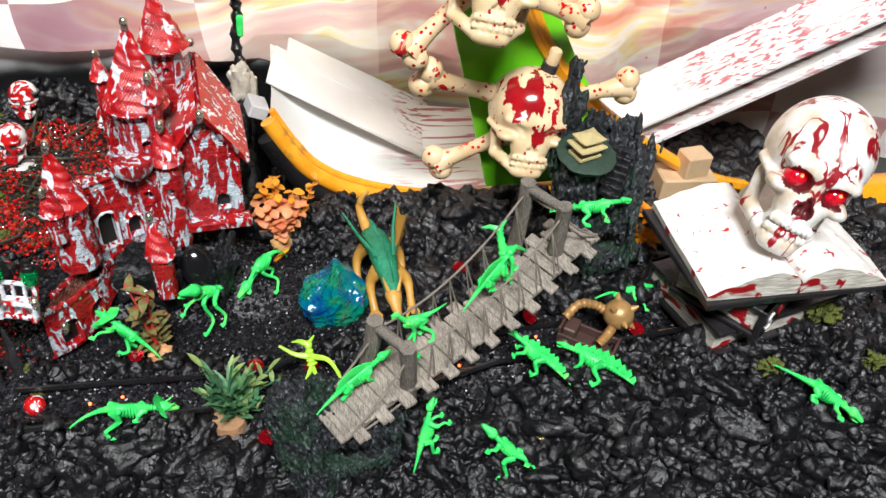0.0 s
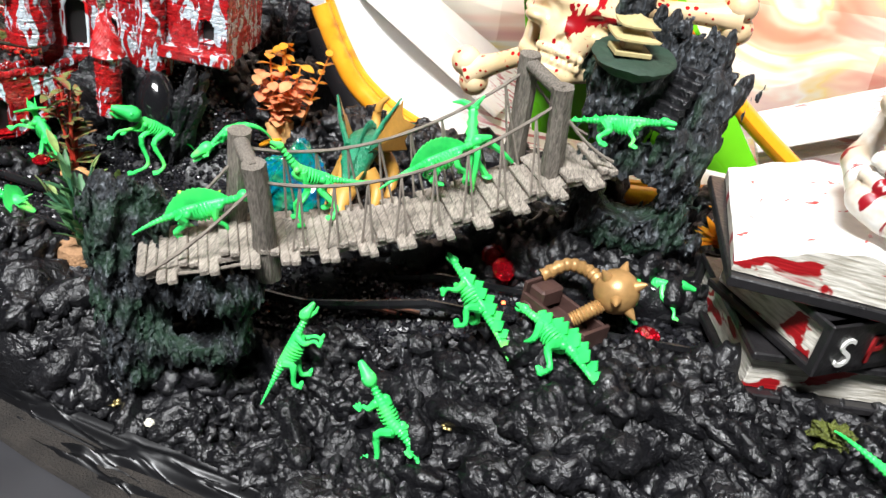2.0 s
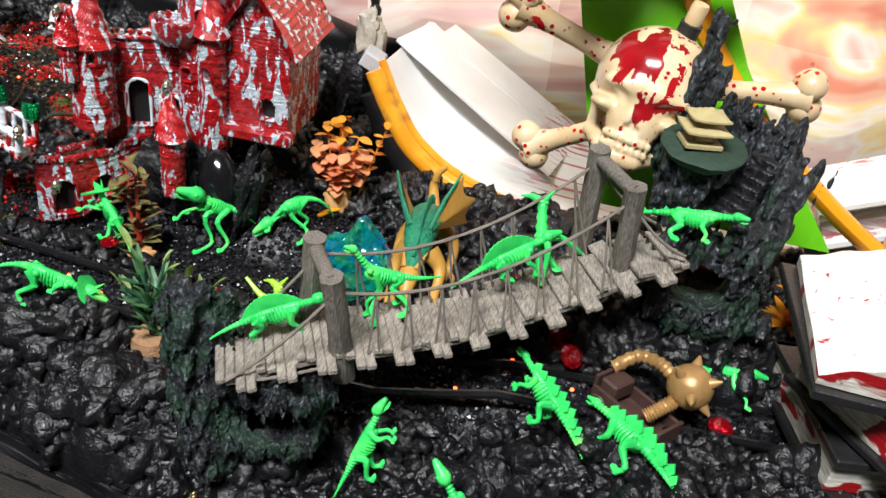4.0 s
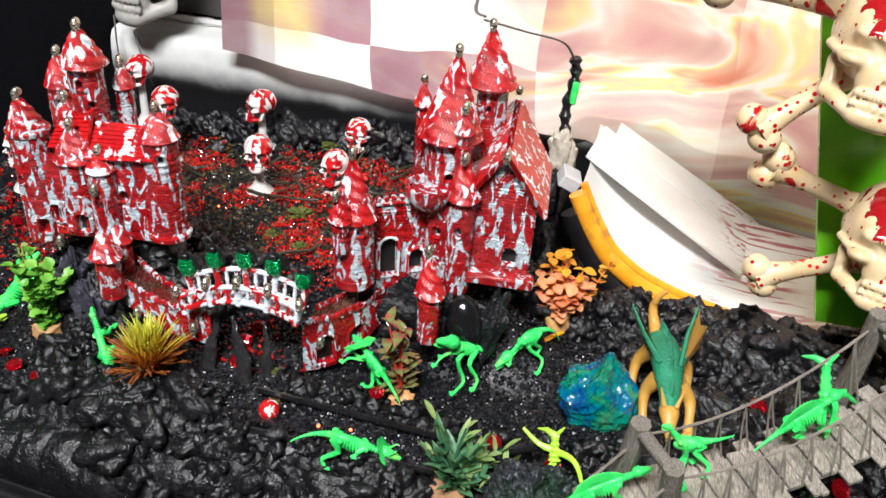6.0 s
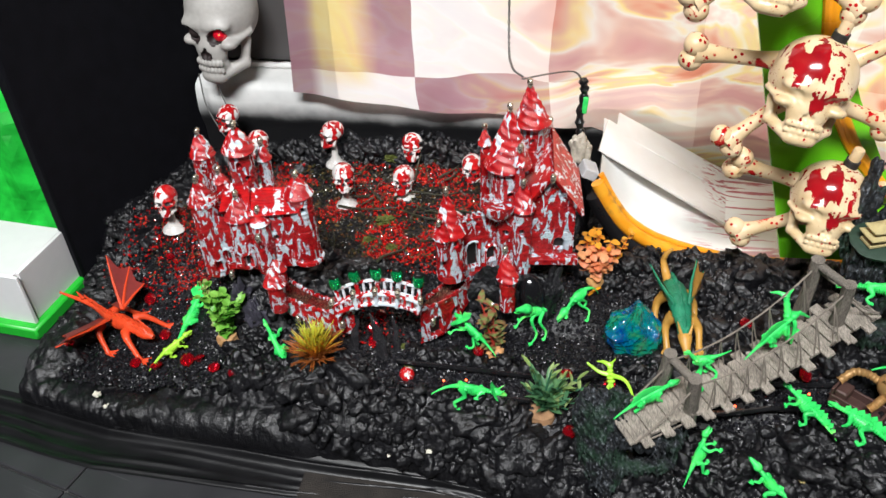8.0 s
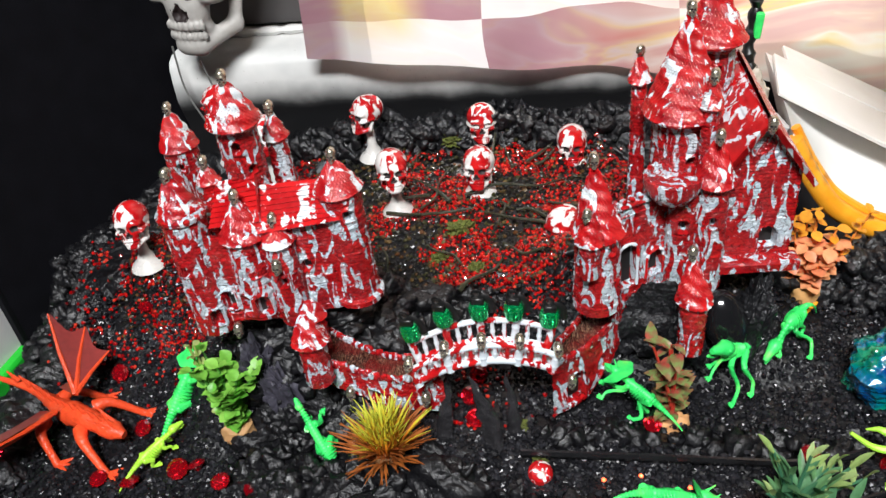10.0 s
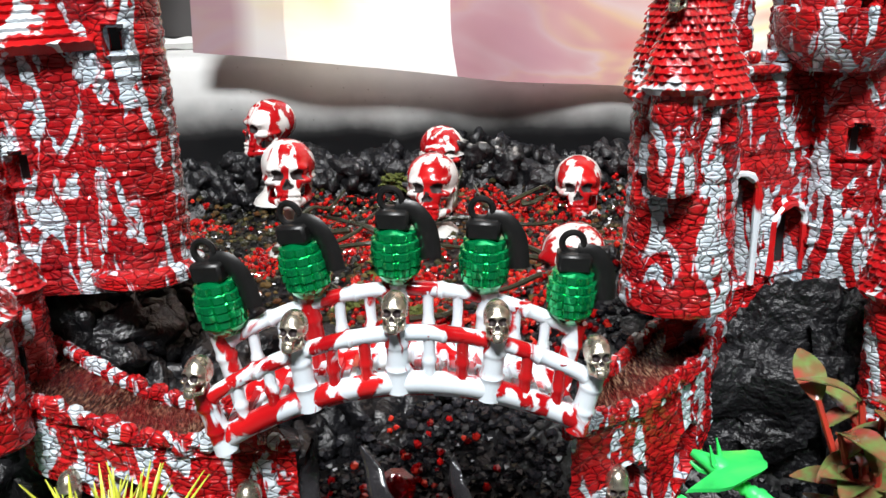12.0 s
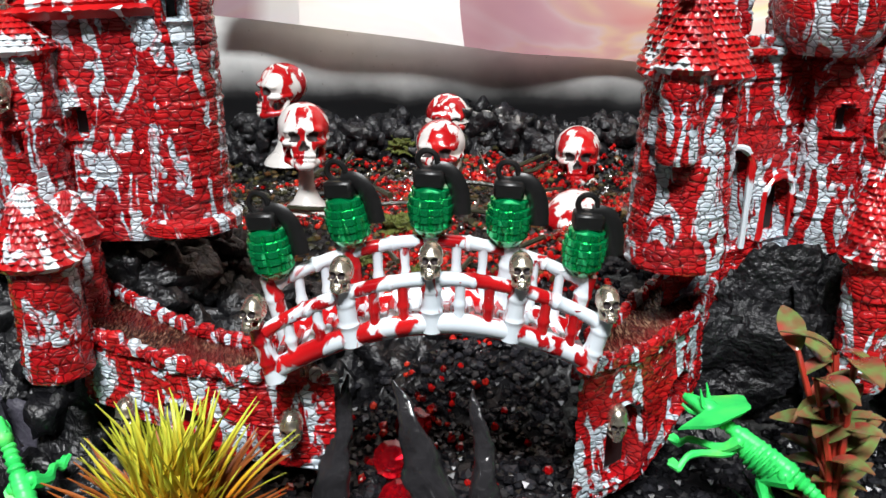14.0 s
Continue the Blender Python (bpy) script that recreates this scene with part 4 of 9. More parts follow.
def shaft(g, x, y, z0, z1, r0, r1, bw=0.0042, bh=0.0024, holes=(), seed=0.0, lean=(0, 0)):
    """A round tower; holes as (degrees, height above the foot, half width, height)."""
    ls = 2 * math.pi * (r0 + r1) / 2
    h = z1 - z0

    def place(s, t):
        a = s / ls * 2 * np.pi
        r = r0 + (r1 - r0) * t / h
        n = np.stack([np.cos(a), np.sin(a), 0 * a], -1)
        return np.stack([x + lean[0] * t / h + r * n[:, 0], y + lean[1] * t / h + r * n[:, 1], z0 + t], -1), n

    hs = [((math.radians(a) % (2 * math.pi)) / (2 * math.pi) * ls, b, c, d) for a, b, c, d in holes]
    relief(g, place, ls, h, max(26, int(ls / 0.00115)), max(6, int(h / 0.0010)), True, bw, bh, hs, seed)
    lathe(g, [(0.0005, z1), (r1 * 0.98, z1), (r1, z1 - 0.001)], 24, (x + lean[0], y + lean[1], 0))


def cone(g, x, y, z0, z1, r, seg=44, courses=11, bell=0.0, lean=(0, 0)):
    """A pointed roof of overlapping courses of small rounded shingles; bell under nought swells it, over nought turns its foot out."""
    seg = max(32, 4 * int(2 * math.pi * r / 0.0026))
    courses = max(6, int((z1 - z0 + r * 0.4) / 0.0017))
    a = np.linspace(0, 2 * np.pi, seg, endpoint=False)
    prof = [(0.70 * r, z0 - 0.0008, 0), (r * 1.02, z0 - 0.0014, 0)]
    for k in range(courses):
        for u in (0.0, 0.55, 0.999):
            t = (k + u) / courses
            prof.append((r * ((1 - t) ** (1 + bell)) + 0.0007 + 0.0006 * (1 - u), z0 + (z1 - z0) * t, k + 1 if u < 0.9 else 0))
    rows = []
    for rr, z, k in prof:
        wave = (0.00028 * np.cos(a * seg / 4 + (k % 2) * math.pi) if k else 0.0) + 0.0004 * np.sin(a * 3 + z * 900)
        f = (z - z0) / (z1 - z0)
        rows.append(np.stack([x + lean[0] * f + (rr + wave) * np.cos(a), y + lean[1] * f + (rr + wave) * np.sin(a), np.full(seg, z)], -1))
    faces = grid_faces(len(rows), seg, True) + [tuple(range(seg))[::-1], tuple(range((len(rows) - 1) * seg, len(rows) * seg))]
    g.add(np.concatenate(rows), faces, 0)


def panel(g, a, b, z0, z1, bw=0.0042, bh=0.0024, holes=(), seed=0.0, out=None):
    """An upright wall face from a to b (x, y), seen from its right-hand side."""
    a, b = np.array(a, float), np.array(b, float)
    L = np.linalg.norm(b - a)
    w = (b - a) / L
    n2 = np.array([w[1], -w[0]])

    def place(s, t):
        p = np.stack([a[0] + w[0] * s, a[1] + w[1] * s, z0 + t], -1)
        return p, np.broadcast_to(np.array([n2[0], n2[1], 0.0]), p.shape)

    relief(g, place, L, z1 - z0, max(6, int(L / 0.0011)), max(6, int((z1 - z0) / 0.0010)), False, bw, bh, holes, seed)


def merlons(g, x, y, z, r, n=12, w=0.0030, h=0.0030, a0=0.0, a1=360.0):
    for k in range(n):
        a = math.radians(a0 + (a1 - a0) * k / n)
        box(g, (x + r * math.cos(a), y + r * math.sin(a), z + h / 2), (w * 0.8, w, h), pose(0, 0, 0, 0, 0, math.degrees(a)), 0.5)


def roof_slab(g, a, b, c, d, thick=0.0022, courses=11):
    """One slope of a roof: eave a-b, ridge d-c, in stepped courses of shingles."""
    a, b, c, d = (np.array(p, float) for p in (a, b, c, d))
    n = unit(np.cross(b - a, d - a))
    n = n if n[2] > 0 else -n
    cols = 34
    rows = []
    for k in range(courses):
        for u, up in ((0.0, 0.0009), (0.97, 0.0)):
            t = (k + u) / courses
            l, r = a + (d - a) * t, b + (c - b) * t
            s = np.linspace(0, 1, cols)[:, None]
            wav = 0.0002 * np.cos(np.arange(cols) * np.pi + k * np.pi)[:, None] * (1 if u == 0 else 0)
            rows.append(l + (r - l) * s + n * (up + thick) + (d - a) / np.linalg.norm(d - a) * wav)
    m = len(rows)
    under = [a + (b - a) * np.linspace(0, 1, cols)[:, None], d + (c - d) * np.linspace(0, 1, cols)[:, None]]
    g.add(np.concatenate(rows + under), grid_faces(m, cols) + [tuple(np.array([i, i + 1, i + 1 + cols, i + cols]) + m * cols) for i in range(cols - 1)]
          + [(i, i + 1, m * cols + i + 1, m * cols + i) for i in range(cols - 1)]
          + [(j * cols, (j + 1) * cols, m * cols + cols, m * cols) for j in range(m - 1)] + [(j * cols + cols - 1, (j + 1) * cols + cols - 1, m * cols + 2 * cols - 1, m * cols + cols - 1) for j in range(m - 1)])


def field_mesh(f, lo, hi, n):
    """The skin on which a field is nought (negative inside), as a closed net of quads; n: cells along the longest side."""
    lo, hi = np.array(lo, float), np.array(hi, float)
    h = (hi - lo).max() / n
    num = np.ceil((hi - lo) / h).astype(int) + 1
    ax = [lo[k] + h * np.arange(num[k]) for k in range(3)]
    P = np.stack(np.meshgrid(*ax, indexing="ij"), -1)
    V = f(P.reshape(-1, 3)).reshape(P.shape[:3])
    S = V < 0
    m = num - 1
    acc, hits = np.zeros((*m, 3)), np.zeros(m)
    corner = list(itertools.product((0, 1), repeat=3))

    def sub(A, o):
        return A[o[0]:o[0] + m[0], o[1]:o[1] + m[1], o[2]:o[2] + m[2]]

    for a in corner:
        for d in range(3):
            if a[d]:
                continue
            b = tuple(1 if k == d else a[k] for k in range(3))
            va, vb = sub(V, a), sub(V, b)
            x = sub(S, a) != sub(S, b)
            t = np.where(x, va / np.where(x, va - vb, 1.0), 0.0)
            p = np.broadcast_to(np.array(a, float), (*m, 3)).copy()
            p[..., d] += t
            acc += np.where(x[..., None], p, 0.0)
            hits += x
    on = hits > 0
    index = np.full(m, -1)
    index[on] = np.arange(on.sum())
    cell = np.stack(np.meshgrid(*[np.arange(k) for k in m], indexing="ij"), -1)
    verts = lo + h * (cell[on] + acc[on] / hits[on][:, None])
    quads = []
    for d in range(3):
        e, g = [(1, 2), (2, 0), (0, 1)][d]
        up = [slice(None)] * 3
        dn = [slice(None)] * 3
        up[d], dn[d] = slice(1, None), slice(None, -1)
        i, j, k = np.nonzero(S[tuple(dn)] != S[tuple(up)])
        at = np.stack([i, j, k], -1)
        at = at[(at[:, e] > 0) & (at[:, g] > 0) & (at[:, e] < m[e]) & (at[:, g] < m[g])]
        inside = S[at[:, 0], at[:, 1], at[:, 2]]
        ring = []
        for de, dg in ((-1, -1), (0, -1), (0, 0), (-1, 0)):
            c = at.copy()
            c[:, e] += de
            c[:, g] += dg
            ring.append(index[c[:, 0], c[:, 1], c[:, 2]])
        q = np.stack(ring, -1)
        quads.append(np.where(inside[:, None], q, q[:, ::-1]))
    return verts, np.concatenate(quads)


def skull_geo(cells=46, jaw=1.0, socket=1.0, size=(1, 1, 1), scowl=0.0, eye=1.0):
    """A skull, its face towards -y, with cheekbones, jaw, teeth, sockets and nose; size scales its width, depth and height."""
    def ball(p, c, r):
        q = (p - np.array(c)) / np.array(r)
        k0 = np.sqrt((q * q).sum(1)) + 1e-9
        k1 = np.sqrt(((q / np.array(r)) ** 2).sum(1)) + 1e-9
        return k0 * (k0 - 1) / k1

    def rod(p, a, b, r):
        a, b = np.array(a), np.array(b)
        u = np.clip(((p - a) @ (b - a)) / ((b - a) @ (b - a)), 0, 1)
        return np.linalg.norm(p - a - u[:, None] * (b - a), axis=1) - r

    def blend(a, b, k):
        u = np.clip(0.5 + 0.5 * (b - a) / k, 0, 1)
        return b + (a - b) * u - k * u * (1 - u)

    def hollows(q):
        sx = np.abs(q[:, 0])
        m = np.stack([sx, q[:, 1], q[:, 2] - scowl * (sx - 0.28)], -1)
        return ball(m, (0.29, -0.93, -0.18), (0.195 * eye, 0.33 * socket, 0.16 * eye)), blend(ball(m, (0.05, -1.0, -0.50), (0.075, 0.24, 0.10)), ball(m, (0.0, -1.0, -0.40), (0.05, 0.22, 0.11)), 0.05)

    def field(p):
        q = p.copy()
        q[:, 2] = np.where(q[:, 2] < 0, q[:, 2] / jaw, q[:, 2])
        m = q.copy()
        m[:, 0] = np.abs(m[:, 0])
        d = ball(m, (0, 0.08, 0.10), (0.72, 0.90, 0.76))
        d = blend(d, ball(m, (0.20, -0.66, 0.00), (0.34, 0.20, 0.13)), 0.16)
        d = blend(d, ball(m, (0, -0.60, -0.50), (0.34, 0.28, 0.42)), 0.14)
        d = blend(d, ball(m, (0.44, -0.58, -0.36), (0.17, 0.22, 0.11)), 0.10)
        d = blend(d, rod(m, (0.50, -0.50, -0.36), (0.66, -0.02, -0.24), 0.065), 0.07)
        jawbone = blend(rod(m, (0.52, 0.0, -0.44), (0.46, -0.14, -0.88), 0.10), rod(m, (0.46, -0.14, -0.88), (0.16, -0.70, -1.04), 0.12), 0.08)
        jawbone = blend(jawbone, ball(m, (0, -0.72, -1.04), (0.24, 0.17, 0.15)), 0.10)
        d = blend(d, jawbone, 0.06)
        d = blend(d, ball(m, (0, -0.56, -0.82), (0.31, 0.27, 0.20)), 0.06)
        d = np.maximum(d, -(ball(m, (0.56, -0.66, -0.70), (0.16, 0.24, 0.20))))
        d = -blend(-d, ball(m, (0.86, -0.36, -0.04), (0.17, 0.30, 0.26)), 0.10)
        for x in (0.042, 0.125, 0.205, 0.275):
            y = -0.855 + 1.1 * x * x
            d = blend(d, ball(m, (x, y, -0.735), (0.044, 0.055, 0.075)), 0.012)
            d = blend(d, ball(m, (x, y + 0.015, -0.885), (0.042, 0.052, 0.068)), 0.012)
        eye, nose = hollows(q)
        return np.maximum(np.maximum(d, -eye), -nose)

    verts, quads = field_mesh(field, (-0.82, -1.12, -1.30 * jaw), (0.82, 1.08, 0.96), cells)
    mid = verts[quads].mean(1)
    mid[:, 2] = np.where(mid[:, 2] < 0, mid[:, 2] / jaw, mid[:, 2])
    eye, nose = hollows(mid)
    dark = ((eye < 0.03) & (mid[:, 1] > -0.83)) | ((nose < 0.03) & (mid[:, 1] > -0.86))
    g = Geo().add(verts * np.asarray(size, float), [tuple(q) for q in quads[~dark].tolist()], 0)
    g.f.extend([tuple(q) for q in quads[dark].tolist()])
    g.k.extend([1] * int(dark.sum()))
    return g


SKULL_SMALL = mesh_of("skull", skull_geo(52, 1.0, 0.8, (0.0170, 0.0152, 0.0156)), [M_SKULLPICK, M_SOCKET])
SKULL_BEAD = mesh_of("skull_bead", skull_geo(40, 0.90, 1.1, (0.0037, 0.0037, 0.0045), 0.0, 1.22), [M_SILVER, M_SOCKET])


def bead_skull(at, face, size=0.0042, tilt=0.0, label="small antique silver skull bead on a tower tip"):
    """A silver skull bead; face: the degrees to which it looks, 0 being towards the room."""
    ob = tagged(new("skull_bead", SKULL_BEAD), label, "skull bead", "silver skull beads")
    ob.matrix_basis = pose(*at, tilt, 0, face) @ Matrix.Scale(size / 0.0042, 4)
    return ob


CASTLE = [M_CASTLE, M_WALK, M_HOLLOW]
ROOF = [M_ROOF]


def build_castle_house():
    c = thing("castle", (-0.08, 0.52, 0.105), "gabled toy castle with round towers, white with dripping red paint", "castle", "castle ornaments")

    under = []

    def tower(nm, x, y, z0, z1, *a, **k):
        g = Geo()
        shaft(g, x, y, z0, z1, *a, **k)
        under.append(part(nm, g, CASTLE, c))
        return under[-1]

    def roof(x, y, z0, z1, *a, **k):
        g = Geo()
        cone(g, x, y, z0, z1, *a, **k)
        return part("cone_roof", g, ROOF, under[-1], "pointed roof of red and white shingles")

    # the gabled house, turned a little
    A, B = np.array([-0.0565, 0.5030]), np.array([-0.0125, 0.5070])
    w = unit(B - A)
    back = np.array([-w[1], w[0]]) * 0.060
    g = Geo()
    panel(g, A, B, 0.132, 0.192, holes=[(0.031, 0.014, 0.0042, 0.0135)], seed=1)
    panel(g, B, B + back, 0.132, 0.194, seed=2)
    panel(g, A + back, A, 0.132, 0.194, seed=3)
    gable = (A + B) / 2
    L = np.linalg.norm(B - A)
    n2 = np.array([w[1], -w[0]])

    def place(s, t):
        half = (L / 2) * (1 - t / 0.030)
        q = gable[:, None] + w[:, None] * ((s / L * 2 - 1) * half)
        p = np.stack([q[0], q[1], 0.191 + t], -1)
        return p, np.broadcast_to(np.array([n2[0], n2[1], 0.0]), p.shape)

    relief(g, place, L, 0.030, 30, 26, False, 0.0042, 0.0024, (), 5.0)
    part("house_wall", g, CASTLE, c)
    g = Geo()
    box(g, (*(gable + n2 * 0.004), 0.137), (L + 0.010, 0.012, 0.008), pose(0, 0, 0, 0, 0, math.degrees(math.atan2(w[1], w[0]))), 0.4)
    part("plinth", g, CASTLE, c)
    ridge0, ridge1 = gable + n2 * 0.006, gable + back * 1.12
    for side in (-1, 1):
        e0, e1 = ridge0 + w * side * (L / 2 + 0.005), ridge1 + w * side * (L / 2 + 0.005)
        g = Geo()
        roof_slab(g, (*e0, 0.187), (*e1, 0.190), (*ridge1, 0.236), (*ridge0, 0.2255))
        part("roof_slope", g, ROOF, c)
    bead_skull((*(ridge1 - n2 * 0.002), 0.243), 200)
    bead_skull((*(ridge0 - n2 * -0.002), 0.229), -8)
    # tall tower behind
    tower("tower", -0.055, 0.550, 0.128, 0.258, 0.0115, 0.0095, holes=[(-90, 0.108, 0.0014, 0.005), (-110, 0.088, 0.0014, 0.005)], seed=2)
    roof(-0.056, 0.550, 0.254, 0.290, 0.0155, courses=12, lean=(-0.003, 0))
    bead_skull((-0.0592, 0.550, 0.292), 20)
    # round tower with the wide conical roof
    tower("tower", -0.075, 0.521, 0.112, 0.231, 0.0158, 0.0150, holes=[(-75, 0.086, 0.0022, 0.007), (-100, 0.070, 0.0016, 0.005), (-125, 0.064, 0.0030, 0.013)], seed=7)
    roof(-0.075, 0.521, 0.227, 0.280, 0.0200, courses=16, lean=(0.001, 0.002))
    bead_skull((-0.074, 0.523, 0.282), 10)
    tower("tower", -0.097, 0.533, 0.14, 0.241, 0.0045, 0.0038, seed=3)
    roof(-0.097, 0.533, 0.239, 0.253, 0.0055, courses=6, seg=24)
    bead_skull((-0.097, 0.533, 0.256), 150, 0.0038)
    tower("turret", -0.063, 0.505, 0.199, 0.238, 0.0042, 0.0042, seed=3)
    roof(-0.063, 0.505, 0.236, 0.251, 0.0052, courses=6, seg=24)
    bead_skull((-0.063, 0.505, 0.253), -15)
    # balcony and turret
    g = Geo()
    lathe(g, [(0.010, 0.182), (0.0145, 0.188), (0.0155, 0.192), (0.0155, 0.196), (0.0130, 0.196), (0.0125, 0.193), (0.001, 0.1925)], 36, (-0.081, 0.497, 0.004))
    merlons(g, -0.081, 0.497, 0.199, 0.0145, 18, 0.0028, 0.0022)
    part("balcony", g, CASTLE, c)
    tower("turret", -0.0730, 0.5035, 0.112, 0.188, 0.0095, 0.0092, holes=[(-95, 0.052, 0.0024, 0.008)], seed=9)
    tower("turret", -0.059, 0.499, 0.124, 0.196, 0.0085, 0.0080, holes=[(-90, 0.045, 0.0020, 0.007)], seed=4)
    roof(-0.059, 0.499, 0.195, 0.222, 0.0105, courses=9, seg=32)
    bead_skull((-0.059, 0.495, 0.224), -10)
    # wall with arches
    ARCHES = [(0.0205, 0.018, 0.0068, 0.0310), (0.0396, 0.0195, 0.0058, 0.0190)]
    wa, wb = np.array([-0.122, 0.4790]), np.array([-0.077, 0.5060])
    ww = unit(wb - wa)
    wang = math.degrees(math.atan2(ww[1], ww[0]))
    g = Geo()
    panel(g, wa, wb, 0.112, 0.186, holes=ARCHES, seed=11)
    for k in range(9):
        q = wa + ww * (0.007 + 0.0052 * k)
        box(g, (q[0], q[1] + 0.001, 0.1895), (0.0032, 0.0042, 0.003), pose(0, 0, 0, 0, 0, wang), 0.5)
    q = (wa + wb) / 2
    box(g, (q[0], q[1] + 0.001, 0.1865), (0.05, 0.006, 0.0022), pose(0, 0, 0, 0, 0, wang), 0.5)
    box(g, (q[0], q[1] + 0.001, 0.1800), (0.05, 0.004, 0.0014), pose(0, 0, 0, 0, 0, wang), 0.5)
    part("curtain_wall", g, CASTLE, c)
    for hs, ht, hw, hh in ARCHES:
        g = Geo()
        outline = [(-hw, 0.0), (-hw, 0.5 * (hh - hw)), (-hw, hh - hw)] + [(-hw * math.cos(a), hh - hw + hw * math.sin(a)) for a in np.linspace(0.35, math.pi - 0.35, 9)] + [(hw, hh - hw), (hw, 0.5 * (hh - hw)), (hw, 0.0)]
        face = np.array([ww[1], -ww[0]])
        path = [(*(wa + ww * (hs + u) + face * 0.0014), 0.112 + ht + v) for u, v in outline]
        tube(g, np.array(path), [0.0009 + 0.0004 * (k % 3 == 0) for k in range(len(path))], 7)
        part("archway_rim", g, M_BRIDGE, c, "chipped white and red archway rim")
    # near tower
    tower("tower", -0.1215, 0.470, 0.134, 0.188, 0.0128, 0.0112, holes=[(-55, 0.041, 0.0016, 0.006), (-140, 0.027, 0.0016, 0.006)], seed=13)
    roof(-0.1215, 0.470, 0.184, 0.224, 0.0130, courses=11, seg=36, lean=(-0.002, 0.001))
    bead_skull((-0.1235, 0.471, 0.227), 0)
    tower("turret", -0.1260, 0.4565, 0.164, 0.188, 0.0046, 0.0050, seed=6, bh=0.003)
    roof(-0.1260, 0.4565, 0.187, 0.209, 0.0062, courses=8, seg=24)
    bead_skull((-0.1275, 0.4530, 0.206), -30, 0.0036)
    # small tower at the corner of the wall
    tower("turret", -0.069, 0.468, 0.100, 0.141, 0.0066, 0.0074, seed=15)
    roof(-0.069, 0.468, 0.138, 0.166, 0.0090, courses=9, seg=32, lean=(-0.003, 0.002))
    bead_skull((-0.072, 0.470, 0.169), -10)
    return c


def wall_run(parent, inner, outer, ztop, zfoot, holes=(), seed=0.0):
    """A curved rampart: brick face, walkway and a low crumbling edge on both sides."""
    n = 60
    a, b = curve_pts(inner, n), curve_pts(outer, n)
    zt, zf = np.interp(np.linspace(0, 1, n), np.linspace(0, 1, len(ztop)), ztop), np.interp(np.linspace(0, 1, n), np.linspace(0, 1, len(zfoot)), zfoot)
    g = Geo()
    for line, way in ((b, 1), (a, -1)):
        seg = np.r_[0, np.cumsum(np.linalg.norm(np.diff(line[:, :2], axis=0), axis=1))]
        L = seg[-1]

        def place(s, t, line=line, seg=seg, way=way):
            x, y = np.interp(s, seg, line[:, 0]), np.interp(s, seg, line[:, 1])
            dx, dy = np.interp(s, seg, np.gradient(line[:, 0])), np.interp(s, seg, np.gradient(line[:, 1]))
            d = np.hypot(dx, dy) + 1e-9
            u = s / seg[-1]
            top, foot = np.interp(u, np.linspace(0, 1, n), zt), np.interp(u, np.linspace(0, 1, n), zf)
            nn = np.stack([dy / d * way, -dx / d * way, 0 * d], -1)
            return np.stack([x, y, foot + (top - foot) * t / 0.04], -1), nn

        relief(g, place, L, 0.04, int(L / 0.0011), 32, False, 0.0040, 0.0024, holes if way > 0 else (), seed)
    m = 4 * int(np.linalg.norm(np.diff(b[:, :2], axis=0), axis=1).sum() / 0.0011)
    u = np.linspace(0, n - 1, m)
    rib = 0.00035 * np.cos(np.arange(m) * math.pi / 2) - 0.0016
    lines = []
    for k in np.linspace(0, 1, 5):
        p = a + (b - a) * k
        lines.append(np.stack([np.interp(u, np.arange(n), p[:, 0]), np.interp(u, np.arange(n), p[:, 1]), np.interp(u, np.arange(n), zt) + rib], -1))
    g.add(np.concatenate(lines), grid_faces(5, m), 1)
    part("rampart", g, CASTLE, parent)
    rng = np.random.default_rng(int(seed) + 50)
    for line in (a, b):
        for i in range(0, n, 2):
            if rng.random() < 0.92:
                g = Geo()
                box(g, (line[i, 0], line[i, 1], zt[i] + rng.uniform(-0.001, 0.0008)), (0.0044 * rng.uniform(0.7, 1.2), 0.0030, 0.0042 * rng.uniform(0.7, 1.3)), pose(0, 0, 0, rng.uniform(-12, 12), rng.uniform(-12, 12), rng.uniform(-25, 25) + math.degrees(math.atan2(line[min(i + 1, n - 1), 1] - line[i - 1 if i else 0, 1], line[min(i + 1, n - 1), 0] - line[i - 1 if i else 0, 0]))), 0.6)
                part("parapet_stone", g, CASTLE, parent)


def z0(pts):
    return [(x, y, 0.0) for x, y in pts]


castle_a = build_castle_house()
wall_run(castle_a, z0([(-0.143, 0.460), (-0.136, 0.470), (-0.121, 0.493), (-0.107, 0.514)]), z0([(-0.147, 0.441), (-0.130, 0.452), (-0.112, 0.474), (-0.101, 0.498)]), [0.114, 0.115, 0.118, 0.124], [0.072, 0.074, 0.088, 0.098],
         [(0.016, 0.004, 0.0064, 0.022), (0.038, 0.006, 0.0050, 0.017)], 3.0)


